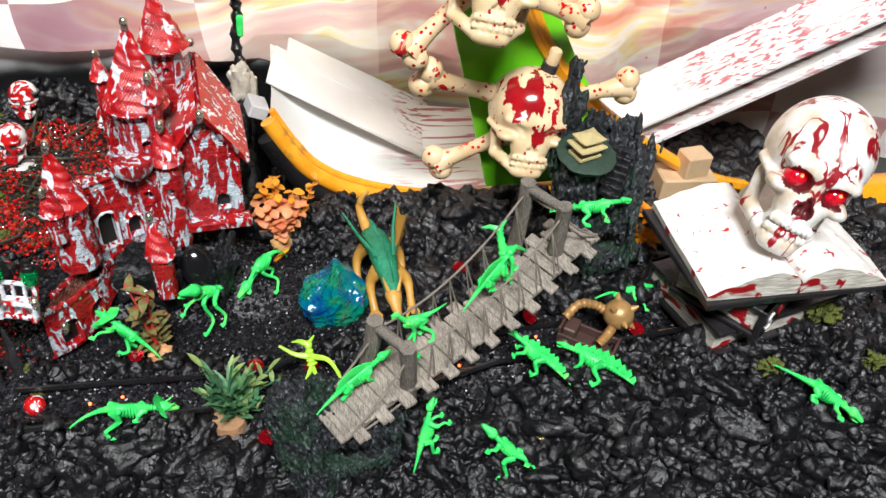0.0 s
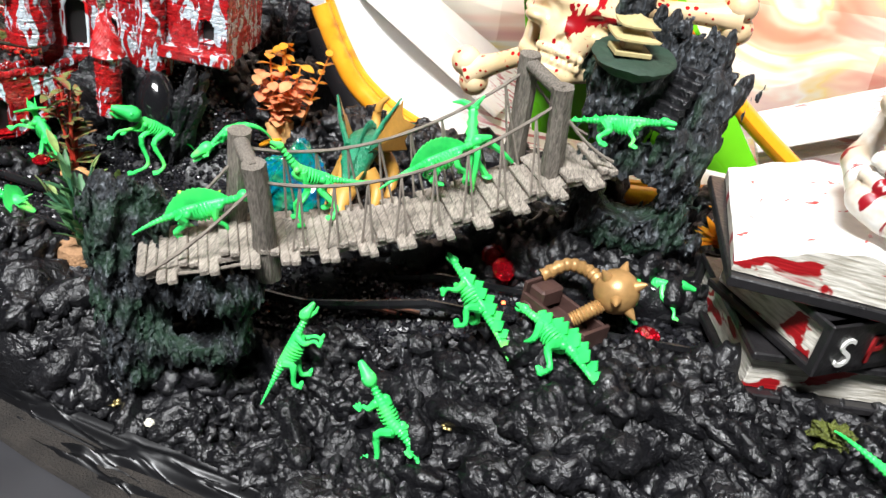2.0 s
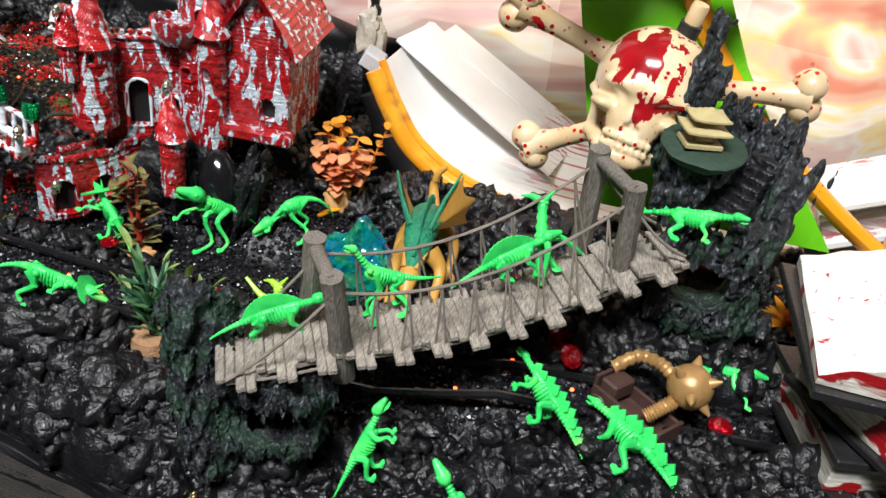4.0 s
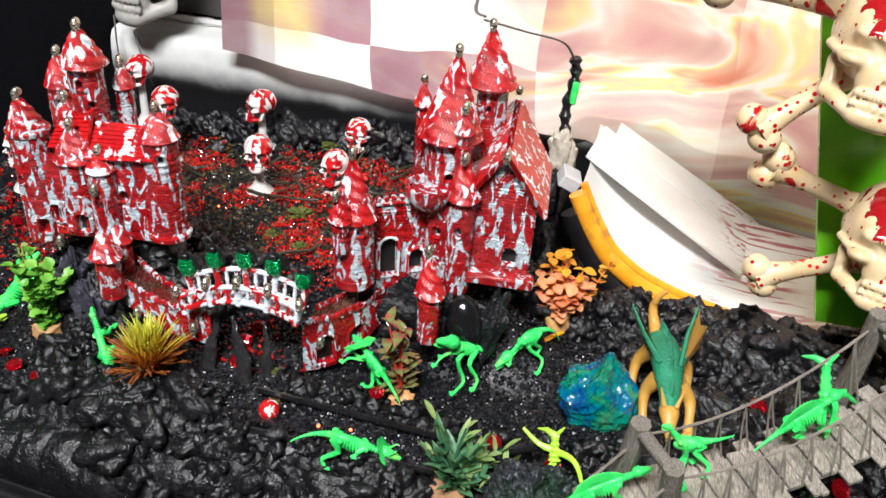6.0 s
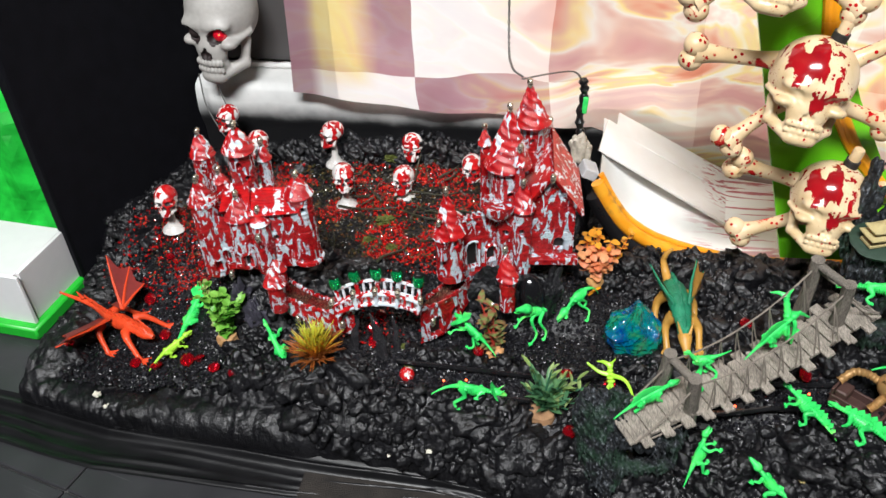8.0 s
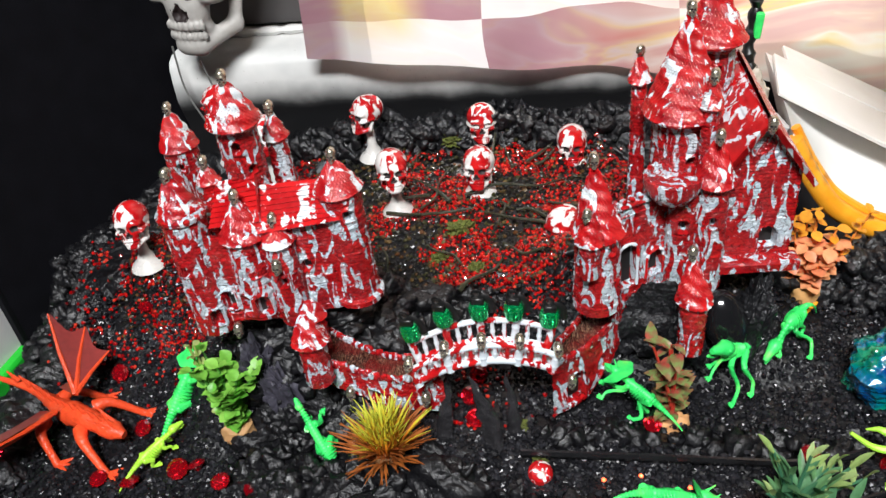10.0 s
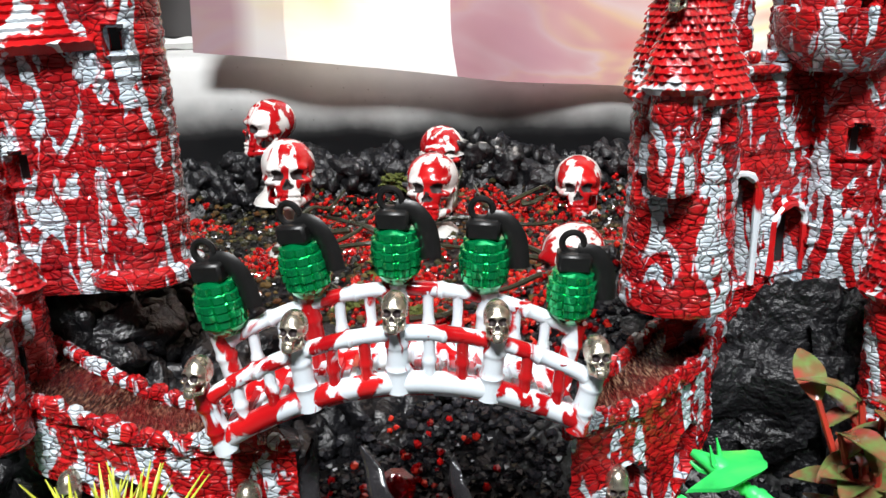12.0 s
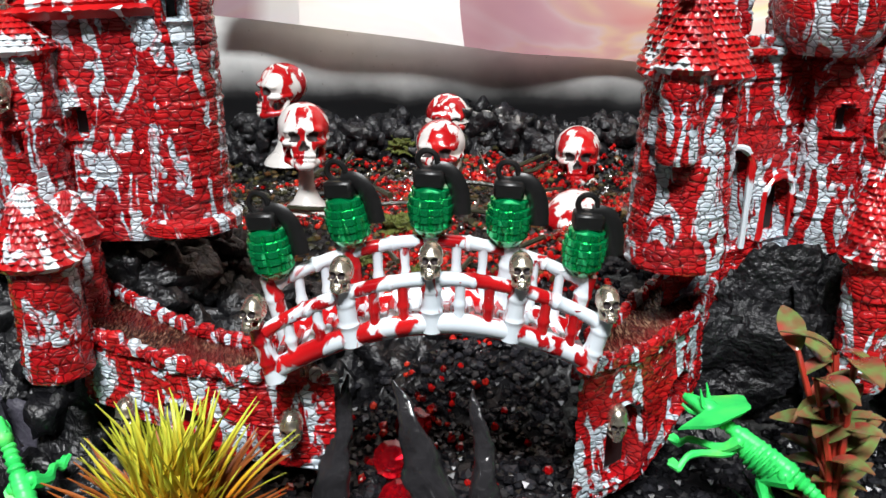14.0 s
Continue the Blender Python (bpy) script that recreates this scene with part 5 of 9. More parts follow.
def build_castle_cluster():
    c = thing("castle", (-0.33, 0.48, 0.115), "toy castle of clustered round towers, white with red paint", "castle", "castle ornaments")

    def tower(x, y, zf, zb, zt, r, rr, seed, holes=(), ball=True, lean=(0, 0), face=0, bell=0.0):
        g = Geo()
        shaft(g, x, y, zf, zb + 0.002, r * 1.06, r, holes=holes, seed=seed)
        body = part("tower", g, CASTLE, c)
        g = Geo()
        cone(g, x, y, zb, zt, rr, lean=lean, bell=bell)
        part("cone_roof", g, ROOF, body, "pointed roof of red and white shingles")
        if ball:
            bead_skull((x + lean[0], y + lean[1], zt + 0.003), face)

    tower(-0.3100, 0.484, 0.128, 0.250, 0.274, 0.0105, 0.0138, 1, [(-80, 0.108, 0.0018, 0.006), (-50, 0.095, 0.0016, 0.005)], lean=(0.002, -0.004), bell=-0.22)
    tower(-0.3790, 0.545, 0.120, 0.204, 0.227, 0.0105, 0.0112, 2, [(-80, 0.070, 0.0018, 0.006)], bell=-0.25)
    tower(-0.3440, 0.462, 0.128, 0.208, 0.231, 0.0118, 0.0112, 3, [(-60, 0.008, 0.003, 0.011), (-100, 0.045, 0.0016, 0.006)], face=-20, bell=-0.22, lean=(0.001, -0.004))
    tower(-0.2595, 0.4785, 0.138, 0.210, 0.228, 0.0113, 0.0122, 4, [(-62, 0.057, 0.0022, 0.0065)], bell=-0.12)
    tower(-0.2970, 0.503, 0.128, 0.230, 0.245, 0.0055, 0.0064, 5, bell=-0.1)
    tower(-0.2940, 0.462, 0.132, 0.188, 0.199, 0.0082, 0.0090, 7, [(-85, 0.030, 0.0016, 0.006)], bell=-0.2)
    tower(-0.3430, 0.500, 0.128, 0.204, 0.214, 0.0052, 0.0058, 8, bell=-0.2)
    tower(-0.3130, 0.463, 0.138, 0.192, 0.215, 0.0104, 0.0122, 6, [(-120, 0.004, 0.0036, 0.014), (-66, 0.004, 0.0036, 0.013)], bell=-0.15, lean=(0.002, -0.002))
    g = Geo()
    lathe(g, [(0.0112, 0.2045), (0.0136, 0.2060), (0.0140, 0.2085), (0.0118, 0.2105)], 40, (-0.344, 0.462, 0))
    part("roof_brim", g, CASTLE, c)
    g = Geo()
    panel(g, (-0.344, 0.455), (-0.300, 0.459), 0.134, 0.196, holes=[(0.014, 0.010, 0.0032, 0.013)], seed=21)
    panel(g, (-0.302, 0.462), (-0.258, 0.470), 0.134, 0.196, holes=[(0.020, 0.030, 0.0022, 0.008)], seed=22)
    panel(g, (-0.375, 0.530), (-0.330, 0.475), 0.130, 0.196, seed=23)
    box(g, (-0.305, 0.484, 0.166), (0.072, 0.024, 0.066), pose(0, 0, 0, 0, 0, 8), 0.1)
    part("keep_wall", g, CASTLE, c)
    for a, b, cc, d in [((-0.303, 0.458, 0.194), (-0.258, 0.467, 0.196), (-0.262, 0.484, 0.213), (-0.303, 0.478, 0.213)), ((-0.330, 0.462, 0.196), (-0.300, 0.462, 0.200), (-0.302, 0.476, 0.222), (-0.326, 0.478, 0.216))]:
        g = Geo()
        roof_slab(g, a, b, cc, d, courses=9)
        part("roof_slope", g, ROOF, c)
    # gate turrets at the rampart's end
    tower(-0.2770, 0.4310, 0.112, 0.143, 0.161, 0.0074, 0.0092, 9, lean=(-0.001, -0.001), ball=False, bell=-0.1)
    tower(-0.2810, 0.4520, 0.110, 0.142, 0.153, 0.0062, 0.0068, 10, [(-80, 0.010, 0.0022, 0.010)], ball=False, bell=-0.25)
    lathe_base = Geo()
    lathe(lathe_base, [(0.0118, 0.1350), (0.0148, 0.1365), (0.0150, 0.1395), (0.0118, 0.1415)], 44, (-0.2595, 0.4785, 0))
    part("tower_foot", lathe_base, CASTLE, c)
    return c


castle_b = build_castle_cluster()
wall_run(castle_b, z0([(-0.286, 0.468), (-0.262, 0.455), (-0.242, 0.448), (-0.218, 0.446)]), z0([(-0.275, 0.438), (-0.258, 0.4335), (-0.235, 0.4290), (-0.207, 0.4315)]), [0.121, 0.118, 0.115, 0.114], [0.100, 0.096, 0.090, 0.086], [(0.030, 0.002, 0.0050, 0.016)], 6.0)
for x, y, z in [(-0.217, 0.4265, 0.103), (-0.262, 0.4325, 0.100), (-0.136, 0.4455, 0.098), (-0.328, 0.452, 0.132), (-0.294, 0.4520, 0.178)]:
    bead_skull((x, y, z), 0, 0.0045, 0, "small antique silver skull bead set into the castle brickwork")


# ---------- white footbridge with skull beads and grenade charms ----------
M_METGREEN = plain("metallic_green_enamel", (0.001, 0.42, 0.12), 0.14, 0.2, 500, 0.05, 0.0003, metal=0.75, coat=0.6)
M_BLACKMET = plain("black_metal", (0.012, 0.012, 0.012), 0.35, 0.3, 700, 0.1, metal=0.3)


def build_footbridge():
    c = thing("footbridge", (-0.183, 0.431, 0.120), "small arched white plastic footbridge with blood-red paint", "footbridge")
    near = lambda u: np.array([-0.2195 + 0.0745 * u, 0.4205 + 0.0090 * u, 0.1205 + 0.0020 * u + 0.0115 * 4 * u * (1 - u)])
    far = lambda u: np.array([-0.2205 + 0.0725 * u, 0.4350 + 0.0120 * u, 0.1225 - 0.0010 * u + 0.0105 * 4 * u * (1 - u)])
    us = np.linspace(0, 1, 40)
    g = Geo()
    rows = [np.stack([near(u), far(u), far(u) - (0, 0, 0.0030), near(u) - (0, 0, 0.0030)]) for u in us]
    g.add(np.concatenate(rows), grid_faces(40, 4, True) + [(0, 1, 2, 3), (159, 158, 157, 156)])
    part("deck", g, M_BRIDGE, c)
    # cross slats on the deck
    for k in range(20):
        u = (k + 0.5) / 20
        g = Geo()
        tube(g, [near(u) + (0, 0, 0.0002), far(u) + (0, 0, 0.0002)], 0.0011, 6)
        part("deck_slat", g, M_BRIDGE, c)
    for line, h in ((near, 0.0108), (far, 0.0145)):
        g = Geo()
        tube(g, [line(u) for u in us], 0.0019, 10, flat=1.25)
        part("lower_rail", g, M_BRIDGE, c)
        # the handrail runs in five bamboo joints
        g = Geo()
        p = np.array([line(u) + (0, 0, h) for u in np.linspace(0, 1, 121)])
        joint = np.abs(((np.linspace(0, 1, 121) * 8) % 1.0) - 0.5)
        tube(g, p, 0.00165 + 0.0004 * np.exp(-((0.5 - joint) / 0.06) ** 2), 12)
        part("handrail", g, M_BRIDGE, c)
        for k in range(5):
            p = line(k / 4)
            lean = np.array([(k - 2) * 0.0011, -0.0003, 0])
            top = h + (0.0022 if h < 0.012 else 0.0016)
            g = Geo()
            t = np.linspace(0, 1, 30)
            node = np.exp(-((t - 0.34) / 0.035) ** 2) + np.exp(-((t - 0.70) / 0.035) ** 2)
            tube(g, p + np.array([-lean * 0.8 + (0, 0, -0.0018)]) + t[:, None] * (lean * 1.8 + np.array([0, 0, top + 0.0018])), 0.0021 + 0.00035 * node + 0.0004 * (1 - t) ** 3, 16)
            part("post", g, M_BRIDGE, c)
        for k in range(4):
            for s in (0.33, 0.67):
                u = (k + s) / 4
                p = line(u)
                tip = np.array([(u - 0.5) * 0.003, 0, h])
                t = np.linspace(0, 1, 16)
                g = Geo()
                tube(g, p + t[:, None] * tip, 0.0012 + 0.0004 * np.exp(-((t - 0.45) / 0.06) ** 2) + 0.0005 * (np.abs(2 * t - 1) ** 6), 10)
                part("baluster", g, M_BRIDGE, c)
    for k in range(5):
        p = near(k / 4)
        bead_skull((p[0] + (k - 2) * 0.0010, p[1] - 0.0008, p[2] + 0.0160), -10 + 5 * k, 0.0042, -22, "antique silver skull bead on a footbridge post")
    return far


FAR = build_footbridge()


def build_grenade(at, face, tilt):
    c = thing("grenade_charm", (0, 0, 0), "metallic green toy grenade charm with black lever and ring", "grenade charm", "grenade charms")
    WORLD[c.name] = Matrix.Identity(4)
    g = Geo()
    prof = [(0.0012, 0.0), (0.0034, 0.0008), (0.0050, 0.0032)]
    for k in range(5):
        z = 0.0034 + 0.00195 * k
        r = (0.0052, 0.0056, 0.0057, 0.0054, 0.0047)[k]
        prof += [(r - 0.0003, z - 0.0001), (r, z + 0.0001), (r, z + 0.0016), (r - 0.0003, z + 0.0018)]
    prof += [(0.0034, 0.0132), (0.0026, 0.0138)]
    seg = 45
    a = np.arange(seg) * 2 * math.pi / seg
    groove = 1 - 0.13 * (np.arange(seg) % 5 == 0)
    rows = [np.stack([r * (groove if 2 < i < len(prof) - 2 else 1) * np.cos(a), r * (groove if 2 < i < len(prof) - 2 else 1) * np.sin(a), np.full(seg, z)], -1) for i, (r, z) in enumerate(prof)]
    g.add(np.concatenate(rows), grid_faces(len(rows), seg, True) + [tuple(range(seg))[::-1], tuple(range((len(rows) - 1) * seg, len(rows) * seg))])
    part("body", g, M_METGREEN, c, "metallic green segmented body", local=True)
    g = Geo()
    box(g, (-0.0002, 0, 0.0154), (0.0074, 0.0058, 0.0044), None, 0.3)
    part("fuse_block", g, M_BLACKMET, c, "black fuse block", local=True)
    g = Geo()
    path = curve_pts([(0.0005, 0, 0.0172), (0.0042, 0, 0.0168), (0.0068, 0, 0.0130), (0.0076, 0, 0.0065)], 14)
    tube(g, path, 0.0024, 8, flat=0.42, up=(0, 1, 0))
    part("lever", g, M_BLACKMET, c, "curved black lever", local=True)
    g = Geo()
    t = np.linspace(0, 2 * math.pi, 22)
    tube(g, np.stack([0.0024 * np.cos(t) - 0.0008, 0 * t, 0.0196 + 0.0024 * np.sin(t)], -1), 0.00075, 8, up=(0, 1, 0))
    part("ring", g, M_BLACKMET, c, "thin black ring", local=True)
    return c


first_grenade = build_grenade(None, 0, 0)
GREN = [(0.0, -8, -6), (0.25, -14, -7), (0.5, -4, 1), (0.75, -4, 2), (1.0, 4, 4)]
for k, (u, face, tilt) in enumerate(GREN):
    p = FAR(u)
    m = pose(p[0], p[1], p[2] + 0.0157, 4, tilt, face) @ Matrix.Scale(0.98, 4)
    if k == 0:
        first_grenade.matrix_basis = m
    else:
        copy_thing(first_grenade, m)


# ---------- skulls on stakes ----------
M_STAKE = plain("milky_plastic", (0.78, 0.76, 0.72), 0.25, 0.1, 200, 0.1, trans=0.25)


def stake_skull(x, y, z, face, size=0.0125, tip=0.0):
    foot = float(ground_z(np.array(x), np.array(y)))
    c = thing("skull_stake", (x, y, foot), "small white plastic skull with red paint on a clear flared stake", "skull", "skulls on stakes", turn=face)
    ob = new("skull", SKULL_SMALL)
    ob.parent = c
    ob.matrix_basis = pose(0, 0, z - foot, tip) @ Matrix.Scale(size / 0.0128, 4)
    g = Geo()
    h = z - foot - 0.0075
    lathe(g, [(0.013, -0.001), (0.0115, 0.002), (0.007, 0.006), (0.0040, min(0.012, h * 0.6)), (0.0032, h), (0.0030, h + 0.002)], 20)
    part("stake", g, M_STAKE, c, "milky flared plastic stake", local=True)


for x, y, z, face, tip in [(-0.430, 0.719, 0.151, -25, -10), (-0.378, 0.675, 0.143, 8, -10), (-0.300, 0.712, 0.139, -45, -8), (-0.267, 0.634, 0.131, 14, -10), (-0.206, 0.721, 0.122, 6, -10), (-0.203, 0.651, 0.121, -4, -10), (-0.132, 0.702, 0.109, -2, -8), (-0.140, 0.592, 0.104, -35, -4), (-0.442, 0.560, 0.138, 12, -10)]:
    stake_skull(x, y, z, face, 0.0128, tip)

# ---------- rope bridge ornament ----------
M_ROCKGREEN = None


def mossy_rock():
    n = Nodes("dark_resin_rock")
    base = n.ramp(n.noise(420, 5, (1, 1, 0.40), 0.4), [(0.42, (0.004, 0.005, 0.006)), (0.54, (0.013, 0.016, 0.020)), (0.61, (0.045, 0.052, 0.060)), (0.70, (0.17, 0.185, 0.20))])
    moss = n.ramp(n.noise(38, 3, shift=2.0), [(0.5, 0.0), (0.62, 1.0)])
    n.set(color=n.mix(n.maths("MULTIPLY", moss, 0.45), base, (0.010, 0.055, 0.020)), rough=0.62)
    n.bump(n.noise(420, 5, (1, 1, 0.40), 0.4), 1.0, 0.0032)
    n.bump(n.noise(150, 4), 0.9, 0.003)
    return n.m


M_ROCKGREEN = mossy_rock()


def crag(g, at, size, seed, seg=30, rings=22, rough=0.35, top_flat=None, m=None):
    """A jagged lump of cast rock with upright ribs."""
    d, faces = sphere_dirs(seg, rings)
    k = 1 + rough * noise3(d, 2.2, seed) + 0.5 * rough * noise3(d * (1, 1, 0.35), 6.5, seed + 3) + 0.3 * rough * noise3(d, 14, seed + 5)
    p = np.sign(d) * np.abs(d) ** 0.75 * k[:, None] * np.asarray(size)
    if top_flat is not None:
        p[:, 2] = np.minimum(p[:, 2], top_flat + 0.0012 * noise3(p, 300, seed))
    if m is not None:
        p = p @ np.array(m.to_3x3()).T
    g.add(p + np.asarray(at), [f[::-1] for f in faces])


def cast_rock(rods, balls, holes, lo, hi, cells, seed, flat=None):
    """Rugged cast rock as one skin: rods (from, to, radius) and balls (centre, radii) run together, less some holes; flat levels a terrace at a point."""
    def field(p):
        d = np.full(len(p), 1.0)
        for a, b, r in rods:
            a, b = np.array(a), np.array(b)
            u = np.clip(((p - a) @ (b - a)) / ((b - a) @ (b - a)), 0, 1)
            d = join(d, np.linalg.norm(p - a - u[:, None] * (b - a), axis=1) - r)
        for c, r in balls:
            d = join(d, (np.linalg.norm((p - np.array(c)) / np.array(r), axis=1) - 1) * min(r))
        ribs = np.abs(waves(p * (1, 1, 0.42), 240.0, seed, 3))
        d = d - 0.0028 * (ribs - 0.5) - 0.0010 * waves(p * (1, 1, 0.7), 700.0, seed + 1, 2)
        if flat is not None:
            near = np.hypot(p[:, 0] - flat[0], p[:, 1] - flat[1]) < 0.0205
            d = np.where(near, np.maximum(d, p[:, 2] - flat[2]), d)
        for c, r in holes:
            d = np.maximum(d, -(np.linalg.norm((p - np.array(c)) / np.array(r), axis=1) - 1) * min(r) - 0.0009 * waves(p, 300.0, seed + 4, 2))
        return d

    def join(a, b, k=0.006):
        u = np.clip(0.5 + 0.5 * (b - a) / k, 0, 1)
        return b + (a - b) * u - k * u * (1 - u)

    v, q = field_mesh(field, lo, hi, cells)
    return Geo().add(v, [tuple(f) for f in q.tolist()])


def build_rope_bridge():
    c = thing("rope_bridge", (0.13, 0.39, 0.05), "aquarium rope bridge of grey planks between two mossy dark rocks", "bridge")
    start, end = np.array([0.036, 0.3375, 0.1010]), np.array([0.243, 0.452, 0.1640])
    w2 = unit((end - start)[:2])
    side = np.array([w2[1], -w2[0], 0.0])

    def mid(u):
        p = start + (end - start) * u
        return p - np.array([0, 0, 0.010 * math.sin(math.pi * np.clip((u - 0.16) / 0.66, 0, 1))])

    half = 0.0160
    us = np.linspace(0, 0.91, 40)
    g = Geo()
    g.add(np.concatenate([[mid(u) + side * half * 0.92 - (0, 0, 0.0012), mid(u) - side * half * 0.92 - (0, 0, 0.0012), mid(u) - side * half * 0.92 - (0, 0, 0.0042), mid(u) + side * half * 0.92 - (0, 0, 0.0042)] for u in us]), grid_faces(40, 4, True) + [(0, 1, 2, 3), (159, 158, 157, 156)])
    part("deck", g, M_WOOD, c, flat=True)
    rng = np.random.default_rng(3)
    u = 0.0
    ang = math.degrees(math.atan2(w2[1], w2[0]))
    k = 0
    while u < 0.90:
        p = mid(u)
        q = mid(min(u + 0.02, 1.0))
        pitch = math.degrees(math.atan2(q[2] - p[2], np.linalg.norm(q[:2] - p[:2])))
        long = (k % 2 == 1)
        g = Geo()
        ext = 0.0075 if long else 0.0
        w = 0.0090
        for lay in range(2):
            wob = rng.uniform(-0.0006, 0.0006)
            box(g, p + side * (ext * 0.5 + wob) + np.array([w2[0], w2[1], 0]) * (lay - 0.5) * w / 2 + (0, 0, -0.002 if long else rng.uniform(-0.0004, 0.0004)), (w / 2 - 0.0002, 2 * half + ext + rng.uniform(-0.001, 0.002), 0.0030), pose(0, 0, 0, rng.uniform(-2, 2), -pitch, ang), 0.35)
        part("plank", g, M_WOOD, c, flat=True)
        if long:
            g = Geo()
            box(g, p - side * (half + 0.002) + (0, 0, -0.002), (0.009, 0.010, 0.003), pose(0, 0, 0, 0, -pitch, ang), 0.3)
            part("plank_end", g, M_WOOD, c, flat=True)
        u += 0.0375
        k += 1

    def post(foot, top, r):
        g = Geo()
        n = 16
        path = curve_pts([foot, (np.asarray(foot) + top) / 2 + (0.0008, 0, 0), top], n)
        seg = 18
        tube(g, path, r * np.interp(np.linspace(0, 1, n), [0, 0.5, 1], [1.18, 0.98, 1.0]), seg)
        v = g.v[-1].reshape(n, seg, 3)
        mid_line = v.mean(1, keepdims=True)
        rib = 1 + 0.06 * np.sin(np.arange(seg) * 2.4)[None, :, None] + 0.07 * noise3(v.reshape(-1, 3), 300, 2).reshape(n, seg, 1)
        g.v[-1] = (mid_line + (v - mid_line) * rib).reshape(-1, 3)
        part("post", g, M_POST, c)
        return np.asarray(top)

    a_far = post((0.060, 0.374, 0.092), (0.0655, 0.3655, 0.160), 0.0052)
    a_near = post((0.087, 0.357, 0.094), (0.0825, 0.3440, 0.1565), 0.0052)
    b_far = post((0.180, 0.452, 0.130), (0.1785, 0.4420, 0.2015), 0.0052)
    b_near = post((0.202, 0.430, 0.140), (0.1985, 0.4200, 0.196), 0.0052)
    for a, b in ((a_far, a_near), (b_far, b_near)):
        g = Geo()
        tube(g, curve_pts([a - (0, 0, 0.004), b - (0, 0, 0.003)], 6), 0.0036, 10)
        part("crossbeam", g, M_POST, c)

    def rope(a, b, sag, drops=0):
        t = np.linspace(0, 1, 28)
        p = np.asarray(a) + t[:, None] * (np.asarray(b) - a) - np.c_[np.zeros((28, 2)), 4 * sag * t * (1 - t)]
        g = Geo()
        tube(g, p, 0.00085 * (1 + 0.15 * np.sin(np.arange(28) * 2.1)), 6)
        part("rope", g, M_ROPE, c, "thin grey cord")
        return p

    for a, b, s in ((a_near, b_near, 1), (a_far, b_far, -1)):
        p = rope(a - (0, 0, 0.008), b - (0, 0, 0.008), 0.017)
        for i in range(4, 26, 3):
            uu = 0.19 + 0.60 * i / 27
            low = mid(uu) + side * s * half
            g = Geo()
            for da in (-0.0025, 0.0025):
                foot = low + np.array([w2[0], w2[1], 0.27]) * da
                tube(g, curve_pts([p[i], (p[i] + foot) / 2 + side * 0.0008 * s, foot], 6), 0.0006, 5)
            part("hanger", g, M_ROPE, c)
        rope(a - (0, 0, 0.012), mid(0.0) + side * s * half, 0.003)
        rope(b - (0, 0, 0.008), mid(0.90) + side * s * half + (0, 0, 0.006), 0.004)
        rope(mid(0.03) + side * s * (half + 0.001) - (0, 0, 0.002), mid(0.19) + side * s * (half + 0.001) - (0, 0, 0.004), 0.001)
    # near rock: a ribbed pillar, a shelf with a cave under it
    g = cast_rock([((0.011, 0.347, 0.112), (0.025, 0.339, 0.034), 0.0120), ((0.003, 0.356, 0.096), (0.012, 0.352, 0.050), 0.0095), ((0.024, 0.352, 0.108), (0.031, 0.348, 0.060), 0.0085), ((0.007, 0.347, 0.116), (0.006, 0.347, 0.1225), 0.0050), ((0.017, 0.347, 0.116), (0.018, 0.346, 0.1260), 0.0038), ((0.028, 0.352, 0.112), (0.029, 0.353, 0.1220), 0.0055),
                   ((0.045, 0.366, 0.086), (0.066, 0.364, 0.046), 0.0120), ((0.028, 0.340, 0.044), (0.072, 0.343, 0.055), 0.0062), ((0.077, 0.352, 0.082), (0.075, 0.345, 0.058), 0.0052)],
                  [((0.060, 0.350, 0.086), (0.024, 0.018, 0.0085)), ((0.046, 0.350, 0.091), (0.018, 0.015, 0.0075))], [((0.054, 0.338, 0.0650), (0.0175, 0.020, 0.0095))], (-0.016, 0.318, 0.014), (0.100, 0.390, 0.138), 124, 21)
    part("near_rock", g, M_ROCKGREEN, c, "jagged dark rock pillar with a cave and green moss tint")
    # far rock: a ring with a hole below, a column with a terrace, a flank with spires
    g = cast_rock([((0.213, 0.492, 0.190), (0.219, 0.495, 0.232), 0.0085), ((0.219, 0.494, 0.238), (0.221, 0.495, 0.258), 0.0050), ((0.240, 0.487, 0.190), (0.2415, 0.487, 0.216), 0.0062), ((0.2415, 0.487, 0.216), (0.2418, 0.487, 0.222), 0.0030), ((0.256, 0.486, 0.190), (0.257, 0.486, 0.208), 0.0042), ((0.266, 0.485, 0.185), (0.268, 0.487, 0.208), 0.0052), ((0.268, 0.487, 0.208), (0.2682, 0.488, 0.215), 0.0026),
                   ((0.2700, 0.471, 0.194), (0.2670, 0.458, 0.118), 0.0098), ((0.257, 0.447, 0.154), (0.257, 0.446, 0.175), 0.0048), ((0.218, 0.449, 0.152), (0.236, 0.452, 0.160), 0.0055), ((0.243, 0.449, 0.164), (0.243, 0.448, 0.150), 0.0045)],
                  [((0.228, 0.470, 0.184), (0.0190, 0.0165, 0.028)), ((0.246, 0.486, 0.193), (0.034, 0.0095, 0.024)), ((0.2440, 0.452, 0.1370), (0.0285, 0.0115, 0.0255)), ((0.2490, 0.454, 0.1170), (0.0290, 0.013, 0.0105))],
                  [((0.2435, 0.450, 0.1390), (0.0160, 0.040, 0.0125)), ((0.244, 0.456, 0.180), (0.012, 0.013, 0.013))], (0.190, 0.424, 0.100), (0.296, 0.512, 0.272), 140, 33, (0.227, 0.466, 0.2045))
    part("far_rock", g, M_ROCKGREEN, c, "tall dark rock with a round hole, spires and green moss tint")
    g = Geo()
